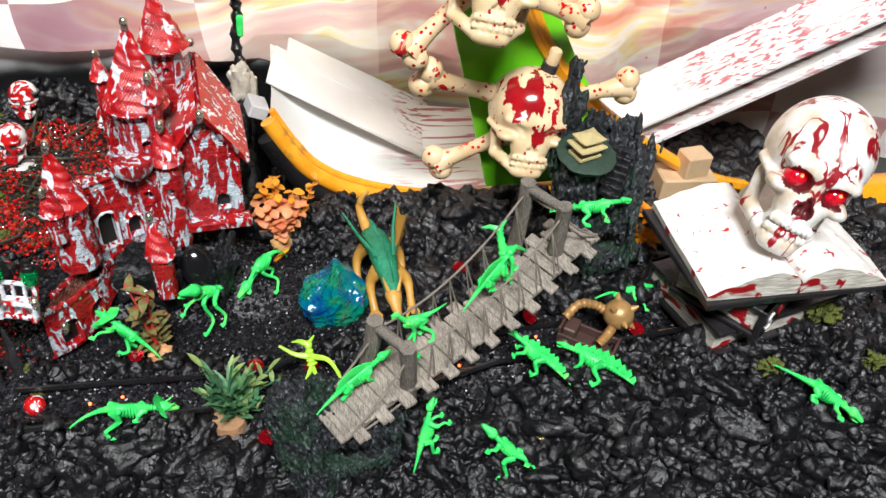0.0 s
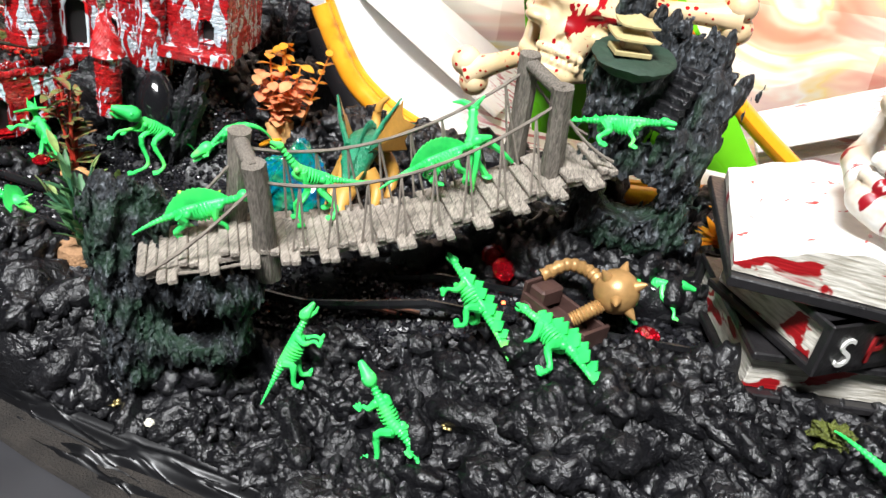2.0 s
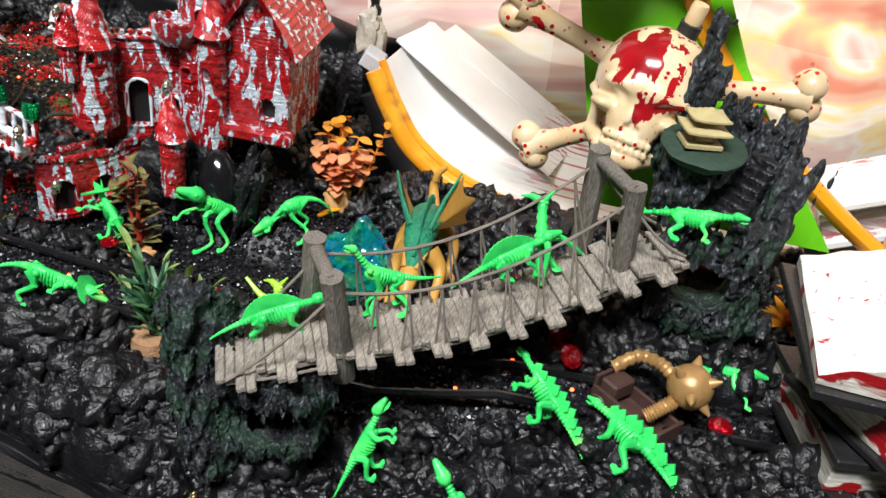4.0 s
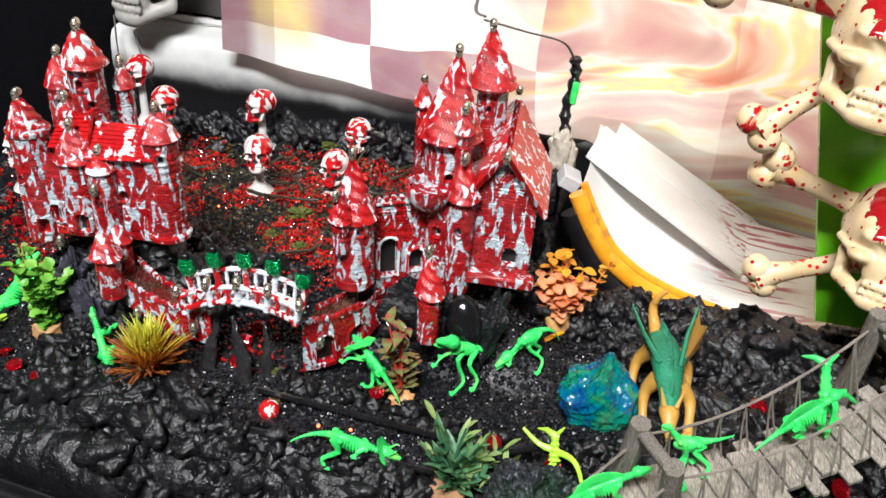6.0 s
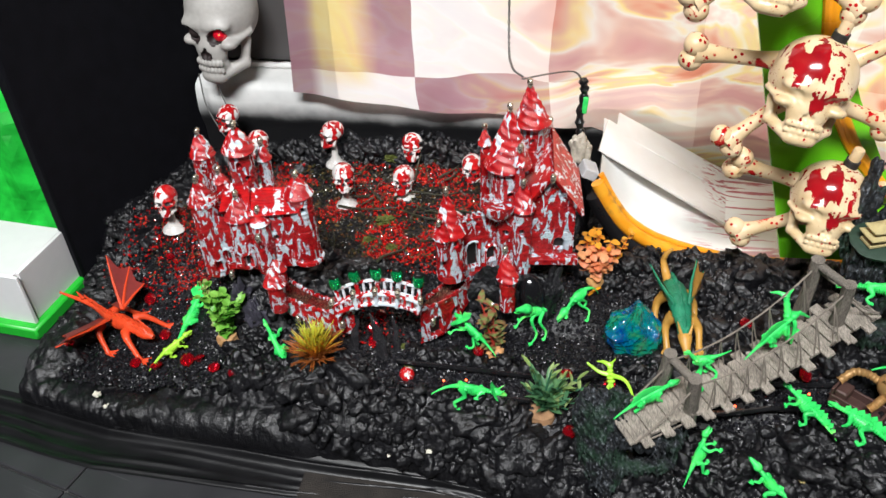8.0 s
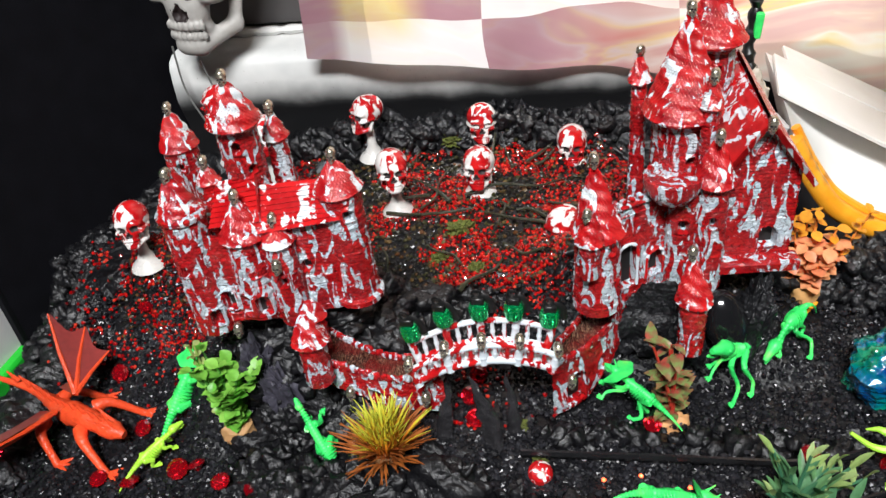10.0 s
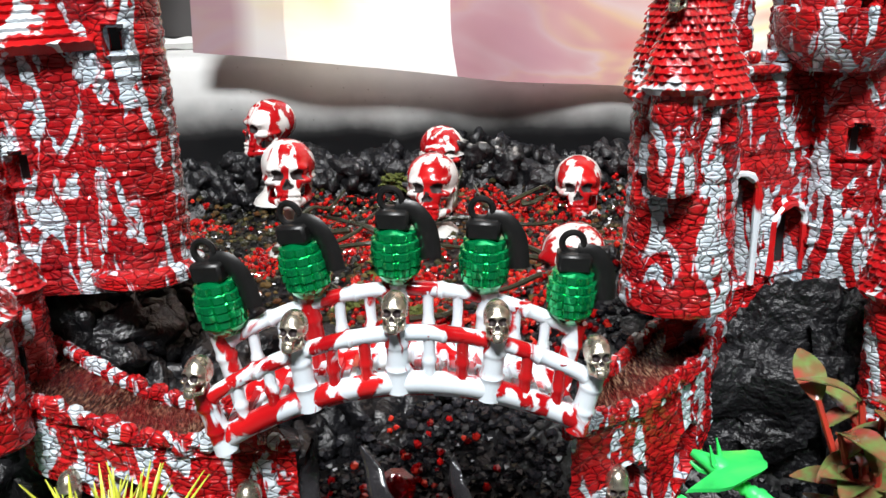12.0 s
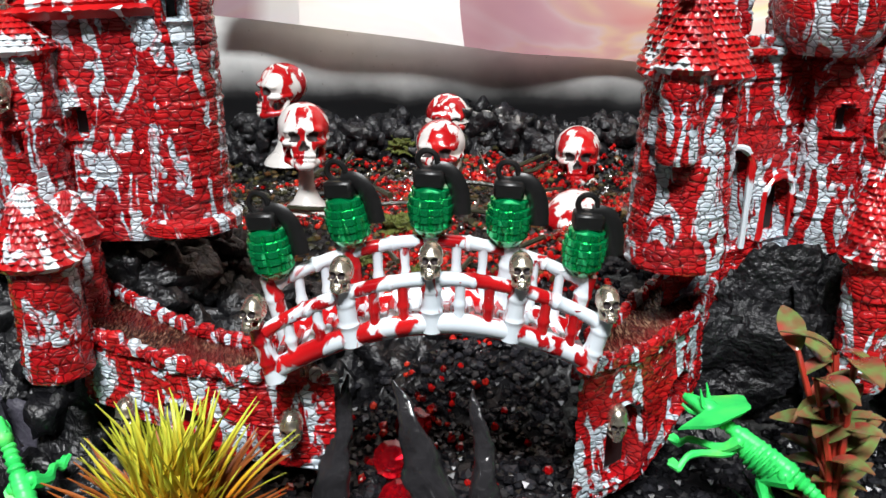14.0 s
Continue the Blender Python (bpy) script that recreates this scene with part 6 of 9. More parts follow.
    lathe(g, [(0.015, -0.007), (0.0200, -0.003), (0.0215, 0.000), (0.0200, 0.0012), (0.001, 0.0014)], 36, (0.227, 0.465, 0.2058), (0.0, -0.16, 0.987))
    v = g.v[-1]
    g.v[-1] = v + 0.0010 * np.stack([noise3(v, 300, 1), noise3(v, 300, 2), noise3(v, 300, 3)], -1)
    part("terrace", g, plain("dull_green_terrace", (0.020, 0.046, 0.028), 0.7, 0.4, 300, 0.7, 0.001), c, "dull green round terrace")
    for k in range(7):
        g = Geo()
        box(g, (0.2590 - 0.0020 * k, 0.4735 - 0.0030 * k, 0.2010 - 0.0040 * k), (0.0155, 0.0062, 0.0046), pose(0, 0, 0, 0, 0, -40), 0.3)
        part("stair_step", g, M_ROCK, c)
    return c


rope_bridge = build_rope_bridge()


def build_pagoda():
    m = plain("ochre_resin", (0.46, 0.38, 0.18), 0.6, 0.2, 500, 0.3)
    c = thing("pagoda", (0.2240, 0.4605, 0.2058), "tiny ochre two-roofed pagoda on the rock terrace", "pagoda", turn=20)
    c.matrix_basis = pose(0.2240, 0.4620, 0.2074, 4, 0, 20)
    g = Geo()
    box(g, (0, 0, 0.0012), (0.019, 0.014, 0.0026), None, 0.3)
    box(g, (0, 0, 0.0058), (0.0100, 0.0075, 0.0070), None, 0.2)
    part("lower_storey", g, m, c, local=True, flat=True)

    def curved_roof(z, w, d):
        g = Geo()
        n = 9
        p = []
        for j in range(n):
            for i in range(n):
                x, y = i / (n - 1) * 2 - 1, j / (n - 1) * 2 - 1
                e = max(abs(x), abs(y))
                p.append((x * w, y * d, z + 0.0046 * (1 - e) ** 1.15 + 0.0007 * (abs(x) * abs(y)) ** 3))
        p = np.array(p)
        q = p - (0, 0, 0.0010)
        f = grid_faces(n, n)
        rim = [*range(n), *range(2 * n - 1, n * n, n), *range(n * n - 2, n * n - n - 1, -1), *range(n * n - 2 * n, 0, -n)]
        m2 = n * n
        g.add(np.concatenate([p, q]), f + [tuple(i + m2 for i in r[::-1]) for r in f] + [(rim[i], rim[(i + 1) % len(rim)], rim[(i + 1) % len(rim)] + m2, rim[i] + m2) for i in range(len(rim))])
        part("roof", g, m, c, local=True)

    curved_roof(0.0090, 0.0112, 0.0090)
    g = Geo()
    box(g, (0, 0, 0.0134), (0.0080, 0.0060, 0.0040), None, 0.2)
    part("upper_storey", g, m, c, local=True, flat=True)
    curved_roof(0.0152, 0.0094, 0.0074)


build_pagoda()

# ---------- skull tower with its hull-shaped ramp ----------
def bone_between(parent, a, b, r, mat):
    """A long bone with two knuckles at each end."""
    a, b = np.asarray(a, float), np.asarray(b, float)
    w = unit(b - a)
    L = np.linalg.norm(b - a)
    g = Geo()
    t = np.linspace(0, 1, 14)
    path = a + t[:, None] * (b - a)
    tube(g, path, r * (0.85 + 0.75 * np.abs(2 * t - 1) ** 3), 16)
    s = unit(np.cross(w, (0.15, 1, 0.1)))
    for sign in (-1, 1):
        blob(g, b + s * sign * r * 0.95, (r * 1.35, r * 1.35, r * 1.35), 18, 12, 0.08, 90, sign)
    part("bone", g, mat, parent)


SKULL_BIG = mesh_of("cream_skull", skull_geo(72, 0.86, 0.62, (0.0435, 0.033, 0.0410), 0.35), [M_BROW, M_BROW])


def crossbone_skull(c, at, size, tilt, arms):
    ob = new("skull", SKULL_BIG)
    ob.parent = c
    base = WORLD[c.name]
    ob.matrix_basis = base.inverted() @ pose(*at, *tilt) @ Matrix.Scale(size / 0.041, 4)
    WORLD[ob.name] = base
    for a, b in arms:
        bone_between(c, a, b, 0.0068, M_CREAM2)
    up = Vector(at) + (pose(0, 0, 0, *tilt).to_3x3() @ Vector((0.006, 0.0, size * 0.80)))
    g = Geo()
    axis = np.array(pose(0, 0, 0, *tilt).to_3x3() @ Vector((0.05, -0.35, 1)))
    lathe(g, [(0.0058, 0.0), (0.0060, 0.010), (0.0040, 0.0105), (0.0035, 0.004)], 18, np.array(up) - unit(axis) * 0.002, axis)
    part("socket_peg", g, plain("black_rubber", (0.02, 0.02, 0.02), 0.5, 0.3), c, "black peg socket")
    g = Geo()
    lathe(g, [(0.0046, 0.003), (0.0046, 0.018), (0.0040, 0.019)], 16, np.array(up), axis)
    part("peg", g, M_CREAM2, c, "cream peg")


def build_skull_tower():
    c = thing("skull_tower", (0.22, 0.53, 0.09), "tower of three cream skulls with crossbones on a green board", "skull tower")
    g = Geo()
    # leaning green board
    rows = []
    for t in np.linspace(0, 1, 12):
        z = 0.128 + 0.357 * t
        xl = 0.180 - 0.280 * (z - 0.13)
        xr = np.interp(z, [0.085, 0.13, 0.17, 0.22, 0.30, 0.39, 0.49], [0.345, 0.325, 0.292, 0.250, 0.205, 0.165, 0.130])
        rows.append([(xl, 0.538, z), (xr, 0.545, z), (xr, 0.552, z), (xl, 0.545, z)])
    g.add(np.array(rows).reshape(-1, 3), grid_faces(12, 4, True) + [(0, 1, 2, 3), (47, 46, 45, 44)])
    part("green_board", g, M_GREENPLATE, c, "glossy bright green leaning board", flat=True)
    g = Geo()
    path = curve_pts([(0.162, 0.545, 0.42), (0.182, 0.545, 0.32), (0.210, 0.545, 0.257), (0.240, 0.547, 0.218), (0.274, 0.549, 0.187), (0.330, 0.552, 0.146), (0.40, 0.560, 0.106), (0.47, 0.565, 0.085)], 50)
    tube(g, path, 0.0075, 10, flat=0.8)
    part("orange_rim", g, M_ORANGE, c, "curved orange plastic rim")
    g = Geo()
    tube(g, path + np.array([-0.006, -0.003, 0.004]), 0.0042, 8)
    part("rim_bead", g, M_ORANGE, c)
    crossbone_skull(c, (0.1955, 0.507, 0.214), 0.0400, (-14, 8, -6), [((0.180, 0.520, 0.222), (0.118, 0.512, 0.244)), ((0.190, 0.522, 0.190), (0.136, 0.533, 0.158)), ((0.215, 0.522, 0.216), (0.278, 0.530, 0.222)), ((0.21, 0.525, 0.19), (0.262, 0.535, 0.172))])
    crossbone_skull(c, (0.1545, 0.495, 0.326), 0.0415, (-14, 10, -6), [((0.140, 0.510, 0.336), (0.066, 0.502, 0.346)), ((0.145, 0.512, 0.306), (0.104, 0.505, 0.268)), ((0.176, 0.510, 0.334), (0.234, 0.505, 0.372)), ((0.172, 0.512, 0.305), (0.224, 0.512, 0.286))])
    crossbone_skull(c, (0.1130, 0.490, 0.428), 0.0415, (-14, 10, -6), [((0.100, 0.505, 0.438), (0.030, 0.500, 0.450)), ((0.102, 0.508, 0.408), (0.060, 0.500, 0.385)), ((0.135, 0.506, 0.436), (0.190, 0.500, 0.470)), ((0.132, 0.508, 0.408), (0.176, 0.503, 0.383))])
    return c


build_skull_tower()


def build_ramp():
    c = thing("hull_ramp", (0.15, 0.62, 0.075), "curved white toy ramp with orange edge and red streaks", "ramp")
    xs = np.array([0.009, 0.022, 0.040, 0.065, 0.098, 0.135, 0.175, 0.225, 0.275, 0.320])
    zs = np.array([0.154, 0.130, 0.104, 0.087, 0.076, 0.070, 0.069, 0.074, 0.083, 0.096])
    t = np.linspace(0, len(xs) - 1, 60)
    px, pz = np.interp(t, np.arange(len(xs)), xs), np.interp(t, np.arange(len(xs)), zs)
    k = np.ones(5) / 5
    px[2:-2], pz[2:-2] = np.convolve(px, k, "valid"), np.convolve(pz, k, "valid")
    yf = np.interp(px, [0, 0.1, 0.3], [0.606, 0.599, 0.578])
    # inner skin: rises behind the rim to the back board
    g = Geo()
    rows = []
    for x, z, y in zip(px, pz, yf):
        zb = np.interp(x, [0.0, 0.06, 0.15, 0.33], [0.172, 0.139, 0.104, 0.094])
        zm = z + 0.006
        rows.append([(x + 0.002, y + 0.004, zm), (x + 0.004, y + 0.040, zm + (zb - zm) * 0.30), (x + 0.005, y + 0.085, zm + (zb - zm) * 0.78), (x + 0.006, y + 0.118, zb), (x + 0.006, y + 0.120, zb - 0.004), (x + 0.004, y + 0.060, z - 0.004), (x, y + 0.004, z - 0.006)])
    n = 7
    g.add(np.array(rows).reshape(-1, 3), grid_faces(60, n, True) + [tuple(range(n)), tuple(range(59 * n, 60 * n))[::-1]])
    part("ramp_bed", g, M_WHITEBOARD, c, "white streaked ramp bed")
    n2 = Nodes("scorched_orange_plastic")
    soot = n2.ramp(n2.noise(38, 3), [(0.60, 0.0), (0.72, 1.0)])
    n2.set(color=n2.mix(n2.maths("MULTIPLY", soot, 0.8), n2.ramp(n2.noise(60, 3), [(0.3, (0.80, 0.28, 0.01)), (0.7, (0.92, 0.42, 0.03))]), (0.06, 0.04, 0.04)), rough=0.3, coat=0.3)
    g = Geo()
    tube(g, np.stack([px, yf, pz + 0.003], -1), 0.0066, 12, flat=1.1)
    part("orange_edge", g, n2.m, c, "glossy orange plastic edge with scorch marks")
    g = Geo()
    tube(g, np.stack([px + 0.003, yf + 0.006, pz + 0.0095], -1), 0.0032, 8)
    part("edge_bead", g, n2.m, c)
    g = Geo()
    tube(g, np.stack([px, yf + 0.004, pz - 0.014], -1), 0.009, 10, flat=1.3)
    part("underside", g, plain("black_plastic_keel", (0.012, 0.011, 0.012), 0.35, 0.3), c, "black plastic keel")
    # planks laid on the bed
    for (a, b, wd) in [((0.014, 0.684, 0.168), (0.150, 0.664, 0.097), 0.066), ((0.030, 0.722, 0.162), (0.165, 0.710, 0.094), 0.045)]:
        a, b = np.array(a), np.array(b)
        d = b - a
        g = Geo()
        box(g, (a + b) / 2, (np.linalg.norm(d), wd, 0.003), pose(0, 0, 0, 0, math.degrees(-math.atan2(d[2], np.hypot(d[0], d[1]))), math.degrees(math.atan2(d[1], d[0]))), 0.3)
        part("board", g, M_WHITEBOARD, c, flat=True)
    g = Geo()
    box(g, (0.000, 0.628, 0.157), (0.016, 0.022, 0.012), pose(0, 0, 0, 0, 25, 10), 0.2)
    part("end_block", g, plain("grey_plastic", (0.45, 0.45, 0.46), 0.4, 0.2), c, "small grey end block", flat=True)
    return c


build_ramp()


def build_right_arm():
    """The long white channelled bar that slopes up beside the tower, and the block it lies on."""
    c = thing("white_bar", (0.36, 0.62, 0.1), "long white plastic bar with grooved side and red streaks", "bar")
    a, b = np.array([0.335, 0.630, 0.112]), np.array([0.640, 0.632, 0.262])
    d = unit(b - a)
    m = pose(0, 0, 0, 0, -math.degrees(math.asin(d[2])), 0)
    L = np.linalg.norm(b - a)
    mid = (a + b) / 2
    up = np.array([-d[2], 0, d[0]])
    for nm, off, size in [("top_plate", up * 0.016 + (0, 0.012, 0), (L, 0.072, 0.005)), ("side_web", (0, 0.0, 0), (L, 0.008, 0.030)), ("lower_flange", up * -0.016 + (0, -0.004, 0), (L, 0.020, 0.006)), ("middle_rib", (0, -0.006, 0), (L, 0.008, 0.005))]:
        g = Geo()
        box(g, mid + off, size, m, 0.3)
        part(nm, g, M_WHITEBOARD, c, flat=True)
    g = Geo()
    box(g, (0.368, 0.548, 0.134), (0.024, 0.020, 0.022), pose(0, 0, 0, 0, 0, 8), 0.15)
    box(g, (0.365, 0.550, 0.107), (0.050, 0.030, 0.034), pose(0, 0, 0, 0, 0, -4), 0.1)
    solo("wood_block", g, plain("pale_wood_block", (0.55, 0.38, 0.22), 0.6, 0.15, 160, 0.3), "pale bare wooden blocks propping the white bar", "wood block", flat=True)
    g = Geo()
    tube(g, curve_pts([(0.47, 0.567, 0.075), (0.56, 0.570, 0.066), (0.70, 0.572, 0.066)], 12), 0.024, 12, flat=0.9)
    solo("orange_rail", g, M_ORANGE, "thick orange plastic rail behind the book stack", "rail")


build_right_arm()


# ---------- window skull, wire, small figure ----------
def led_material(name, color, power):
    n = Nodes(name)
    n.set(color=n.ramp(n.cells(420), [(0.0, tuple(c * 0.25 for c in color)), (0.6, color)]), rough=0.1, coat=1.0, glow=color, glow_power=power)
    return n.m


M_REDEYE = led_material("glowing_red_lens", (0.55, 0.006, 0.02), 0.30)
M_DARKEYE = plain("dark_red_socket", (0.10, 0.010, 0.012), 0.4, 0.4, 300, 0.2)
M_LED = led_material("lit_led", (1.0, 0.12, 0.04), 6.0)


def build_window_skull():
    c = thing("skull_lamp", (-0.428, 0.752, 0.170), "aged white plastic skull with glowing red eyes on the sill", "skull")
    WORLD[c.name] = c.matrix_basis.copy()
    s = 0.056
    at = Vector((-0.434, 0.765, 0.258))
    turn = pose(*at, 0, 0, -14)
    # the hollows of this skull get their shade as a dark colour
    me = mesh_of("grey_skull", skull_geo(84, 0.95, 1.0, (s * 1.04, s * 0.84, s * 1.12), 0.35), [M_GREYBONE, M_SOCKET])
    ob = new("skull", me)
    ob.parent = c
    ob.matrix_basis = c.matrix_basis.inverted() @ turn
    WORLD[ob.name] = c.matrix_basis
    for x in (-0.29, 0.29):
        p = turn @ Vector((x * s * 1.04, -0.60 * s * 0.84, -0.18 * s * 1.06))
        g = Geo()
        blob(g, p, (0.0085, 0.0085, 0.0080), 20, 14)
        if x < 0:
            part("eye", g, M_SOCKET, c, "unlit dark eye")
            continue
        part("eye", g, M_REDEYE, c, "faceted glowing red eye")
        g = Geo()
        blob(g, np.array(p) + (0.0020, -0.0078, 0.0025), (0.0009, 0.0009, 0.0009), 10, 8)
        part("light_point", g, M_LED, c, "lit red point")
    wire = plain("thin_wire", (0.20, 0.20, 0.19), 0.4, 0.3, 900, 0.2, metal=0.4)
    g = Geo()
    tube(g, curve_pts([(-0.47, 0.748, 0.19), (-0.468, 0.744, 0.150), (-0.452, 0.735, 0.120), (-0.440, 0.722, 0.118)], 24), 0.0009, 6)
    tube(g, curve_pts([(-0.445, 0.740, 0.18), (-0.440, 0.742, 0.150), (-0.428, 0.735, 0.128)], 20), 0.0009, 6)
    part("lead", g, wire, c, "thin trailing wires")


build_window_skull()


def build_wire():
    dark = plain("twisted_wire", (0.16, 0.15, 0.14), 0.35, 0.4, 900, 0.3, metal=0.6)
    g = Geo()
    main = curve_pts([(-0.088, 0.66, 0.62), (-0.086, 0.645, 0.42), (-0.085, 0.630, 0.300), (-0.078, 0.585, 0.290), (-0.066, 0.556, 0.294)], 160)
    tail = curve_pts([(-0.066, 0.556, 0.292), (-0.045, 0.610, 0.272), (-0.022, 0.650, 0.256), (-0.012, 0.662, 0.240)], 90)
    for p in (main, tail):
        s = np.arange(len(p)) * 0.9
        for k in (0, math.pi):
            tube(g, p + 0.0008 * np.stack([np.cos(s + k), np.sin(s + k), 0 * s], -1), 0.0006, 5)
    solo("light_wire", g, dark, "thin twisted lamp wire hanging over the castle", "wire")
    c = thing("wire_clip", (-0.010, 0.655, 0.15), "dark wire clip with green tag over a pale figure", "clip")
    g = Geo()
    tube(g, curve_pts([(-0.012, 0.662, 0.242), (-0.010, 0.664, 0.225), (-0.013, 0.660, 0.200), (-0.010, 0.655, 0.180)], 20), 0.0042 + 0.0012 * np.sin(np.arange(20) * 1.9), 8)
    part("clip_body", g, M_BLACKMET, c, "black lumpy wire bundle")
    g = Geo()
    box(g, (-0.0085, 0.659, 0.215), (0.0055, 0.004, 0.018), pose(0, 0, 0, 0, 4, 0), 0.4)
    part("tag", g, M_GREEN, c, "bright green tag")
    g = Geo()
    crag(g, (-0.012, 0.648, 0.170), (0.0085, 0.008, 0.017), 31.0, 20, 16, 0.45)
    crag(g, (-0.004, 0.650, 0.166), (0.006, 0.006, 0.012), 33.0, 16, 12, 0.45)
    part("figure", g, plain("pale_resin", (0.50, 0.44, 0.36), 0.6, 0.4, 300, 0.4), c, "pale worn lump")
    g = Geo()
    crag(g, (-0.018, 0.645, 0.130), (0.012, 0.012, 0.026), 41.0, 20, 16, 0.35)
    part("dark_base", g, M_ROCK, c, "dark rock base")


build_wire()


# ---------- book stack with skull ----------
M_COVER = plain("black_leather_cover", (0.014, 0.013, 0.014), 0.35, 0.4, 300, 0.4, 0.001, coat=0.2)


def page_edges():
    n = Nodes("page_edges_with_blood")
    lines = n.noise(700, 3, (0.12, 0.12, 1.0))
    base = n.ramp(lines, [(0.35, (0.36, 0.33, 0.27)), (0.6, (0.66, 0.63, 0.56))])
    mask = n.ramp(n.noise(52, 3.5, (0.7, 0.7, 1.3), 0.8, 2.0), [(0.55, 0.0), (0.58, 1.0)])
    n.set(color=n.mix(mask, base, BLOOD), rough=0.5)
    n.bump(lines, 0.6, 0.001)
    return n.m


M_EDGES = page_edges()


def closed_book(c, centre, size, turn, spine=-1):
    """Cover boards, spine and a block of pages."""
    x, y, z = centre
    lx, ly, lz = size
    m = pose(0, 0, 0, 0, 0, turn)
    r = np.array(m.to_3x3())

    def at(dx, dy, dz):
        return np.array(centre) + r @ np.array([dx, dy, dz])

    for dz, nm in ((lz / 2 - 0.002, "cover"), (-lz / 2 + 0.002, "cover")):
        g = Geo()
        box(g, at(0, 0, dz), (lx, ly, 0.004), m, 0.35)
        part(nm, g, M_COVER, c, "worn black cover with red stains", flat=True)
    g = Geo()
    box(g, at(0, spine * (ly / 2 - 0.0025), 0), (lx, 0.005, lz), m, 0.35)
    part("spine", g, M_COVER, c, "black spine", flat=True)
    g = Geo()
    box(g, at(0, 0.001, 0), (lx - 0.007, ly - 0.008, lz - 0.008), m, 0.05)
    part("page_block", g, M_EDGES, c, "bloodstained page edges", flat=True)


def text_on(parent, words, at, turn, size, mat, label):
    cu = bpy.data.curves.new("lettering", "FONT")
    cu.body, cu.size, cu.extrude = words, size, 0.0006
    ob = bpy.data.objects.new("lettering", cu)
    me = bpy.data.meshes.new_from_object(ob)
    bpy.data.objects.remove(ob)
    me.materials.append(mat)
    ob = new("lettering", me)
    ob["label"] = label
    ob.parent = parent
    ob.matrix_basis = WORLD[parent.name].inverted() @ pose(*at, *turn)
    WORLD[ob.name] = WORLD[parent.name]


def build_books():
    low = thing("closed_book", (0.352, 0.402, 0.085), "thick closed black book with bloodstained pages under a stack", "book", "stacked books")
    closed_book(low, (0.3560, 0.4160, 0.108), (0.122, 0.085, 0.026), 13.5, 1)
    mid = thing("closed_book", (0.352, 0.402, 0.121), "closed black book with lettered spine in a stack", "book", "stacked books")
    closed_book(mid, (0.3480, 0.4080, 0.135), (0.100, 0.070, 0.026), 35.5)
    # the spine faces the room, turned with its book
    r = np.array(pose(0, 0, 0, 0, 0, 35.5).to_3x3())
    p = np.array((0.348, 0.408, 0.135)) + r @ np.array([-0.042, -0.0354, -0.008])
    m_w = plain("white_lettering", (0.75, 0.74, 0.70), 0.5, 0.1)
    m_r = plain("red_lettering", (0.25, 0.01, 0.012), 0.4, 0.2)
    text_on(mid, "S", p, (90, 0, 35.5), 0.020, m_w, "white serif letter")
    text_on(mid, "P", p + r @ np.array([0.017, 0, 0]), (90, 0, 35.5), 0.020, m_r, "bloodied letter")
    top = thing("open_book", (0.352, 0.405, 0.149), "open book with white blood-spotted pages on a stack", "book", "stacked books")
    x0, x1, y0, y1 = 0.284, 0.420, 0.360, 0.462
    g = Geo()
    box(g, (0.352, 0.411, 0.1535), (0.140, 0.106, 0.005), pose(0, 0, 0, 0, 0, 2), 0.3)
    part("cover", g, M_COVER, top, "black cover", flat=True)
    for side in (-1, 1):
        n, k = 26, 10
        rows_top, g = [], Geo()
        s = np.linspace(0, 1, n)
        hgt = 0.163 + 0.0125 * np.sin(np.pi * np.clip(s, 0, 1) ** 0.62) - 0.004 * s + 0.002
        for j in np.linspace(y0, y1, k):
            rows_top.append(np.stack([0.352 + side * (0.001 + 0.0665 * s) + 0.035 * (j - y0), np.full(n, j), hgt + 0.0006 * np.sin(s * 23 + j * 90)], -1))
        top_v = np.concatenate(rows_top)
        bot_v = top_v.copy()
        bot_v[:, 2] = 0.1565
        f = grid_faces(k, n)
        g.add(np.concatenate([top_v, bot_v]), f, 0)
        m2 = k * n
        rim = [*range(n), *range(2 * n - 1, m2, n), *range(m2 - 2, m2 - n - 1, -1), *range(m2 - 2 * n, 0, -n)]
        g.f.extend([(rim[i], rim[i] + m2, rim[(i + 1) % len(rim)] + m2, rim[(i + 1) % len(rim)]) for i in range(len(rim))])
        g.k.extend([1] * len(rim))
        part("page_half", g, [M_PAGE, M_EDGES], top, "curved white pages with red splashes")
    sk = thing("skull", (0.362, 0.41, 0.166), "white resin skull with blood runs and glowing red eyes", "skull")
    s = 0.0485
    me = mesh_of("white_skull", skull_geo(84, 0.98, 1.0, (s * 0.98, s * 0.95, s * 1.05)), [M_BONEWHITE, M_DARKEYE])
    turn = pose(0.3650, 0.410, 0.2290, -16, 17, -30)
    ob = new("cranium", me)
    ob.parent = sk
    ob.matrix_basis = sk.matrix_basis.inverted() @ turn
    WORLD[ob.name] = sk.matrix_basis
    for x in (-0.29, 0.29):
        p = turn @ Vector((x * s * 0.98, -0.565 * s, -0.18 * s * 1.03))
        g = Geo()
        blob(g, p, (0.0082, 0.0075, 0.0070), 22, 14)
        part("eye", g, M_REDEYE, sk, "glowing red glass eye")
        g = Geo()
        blob(g, np.array(p) + (-0.001, -0.0066, 0.0042), (0.0012, 0.0012, 0.0012), 10, 8)
        part("light_point", g, M_LED, sk, "lit red point")


build_books()

# ---------- toy dinosaurs and dragons ----------
def perp(w, up):
    s = np.cross(w, up)
    return unit(s)


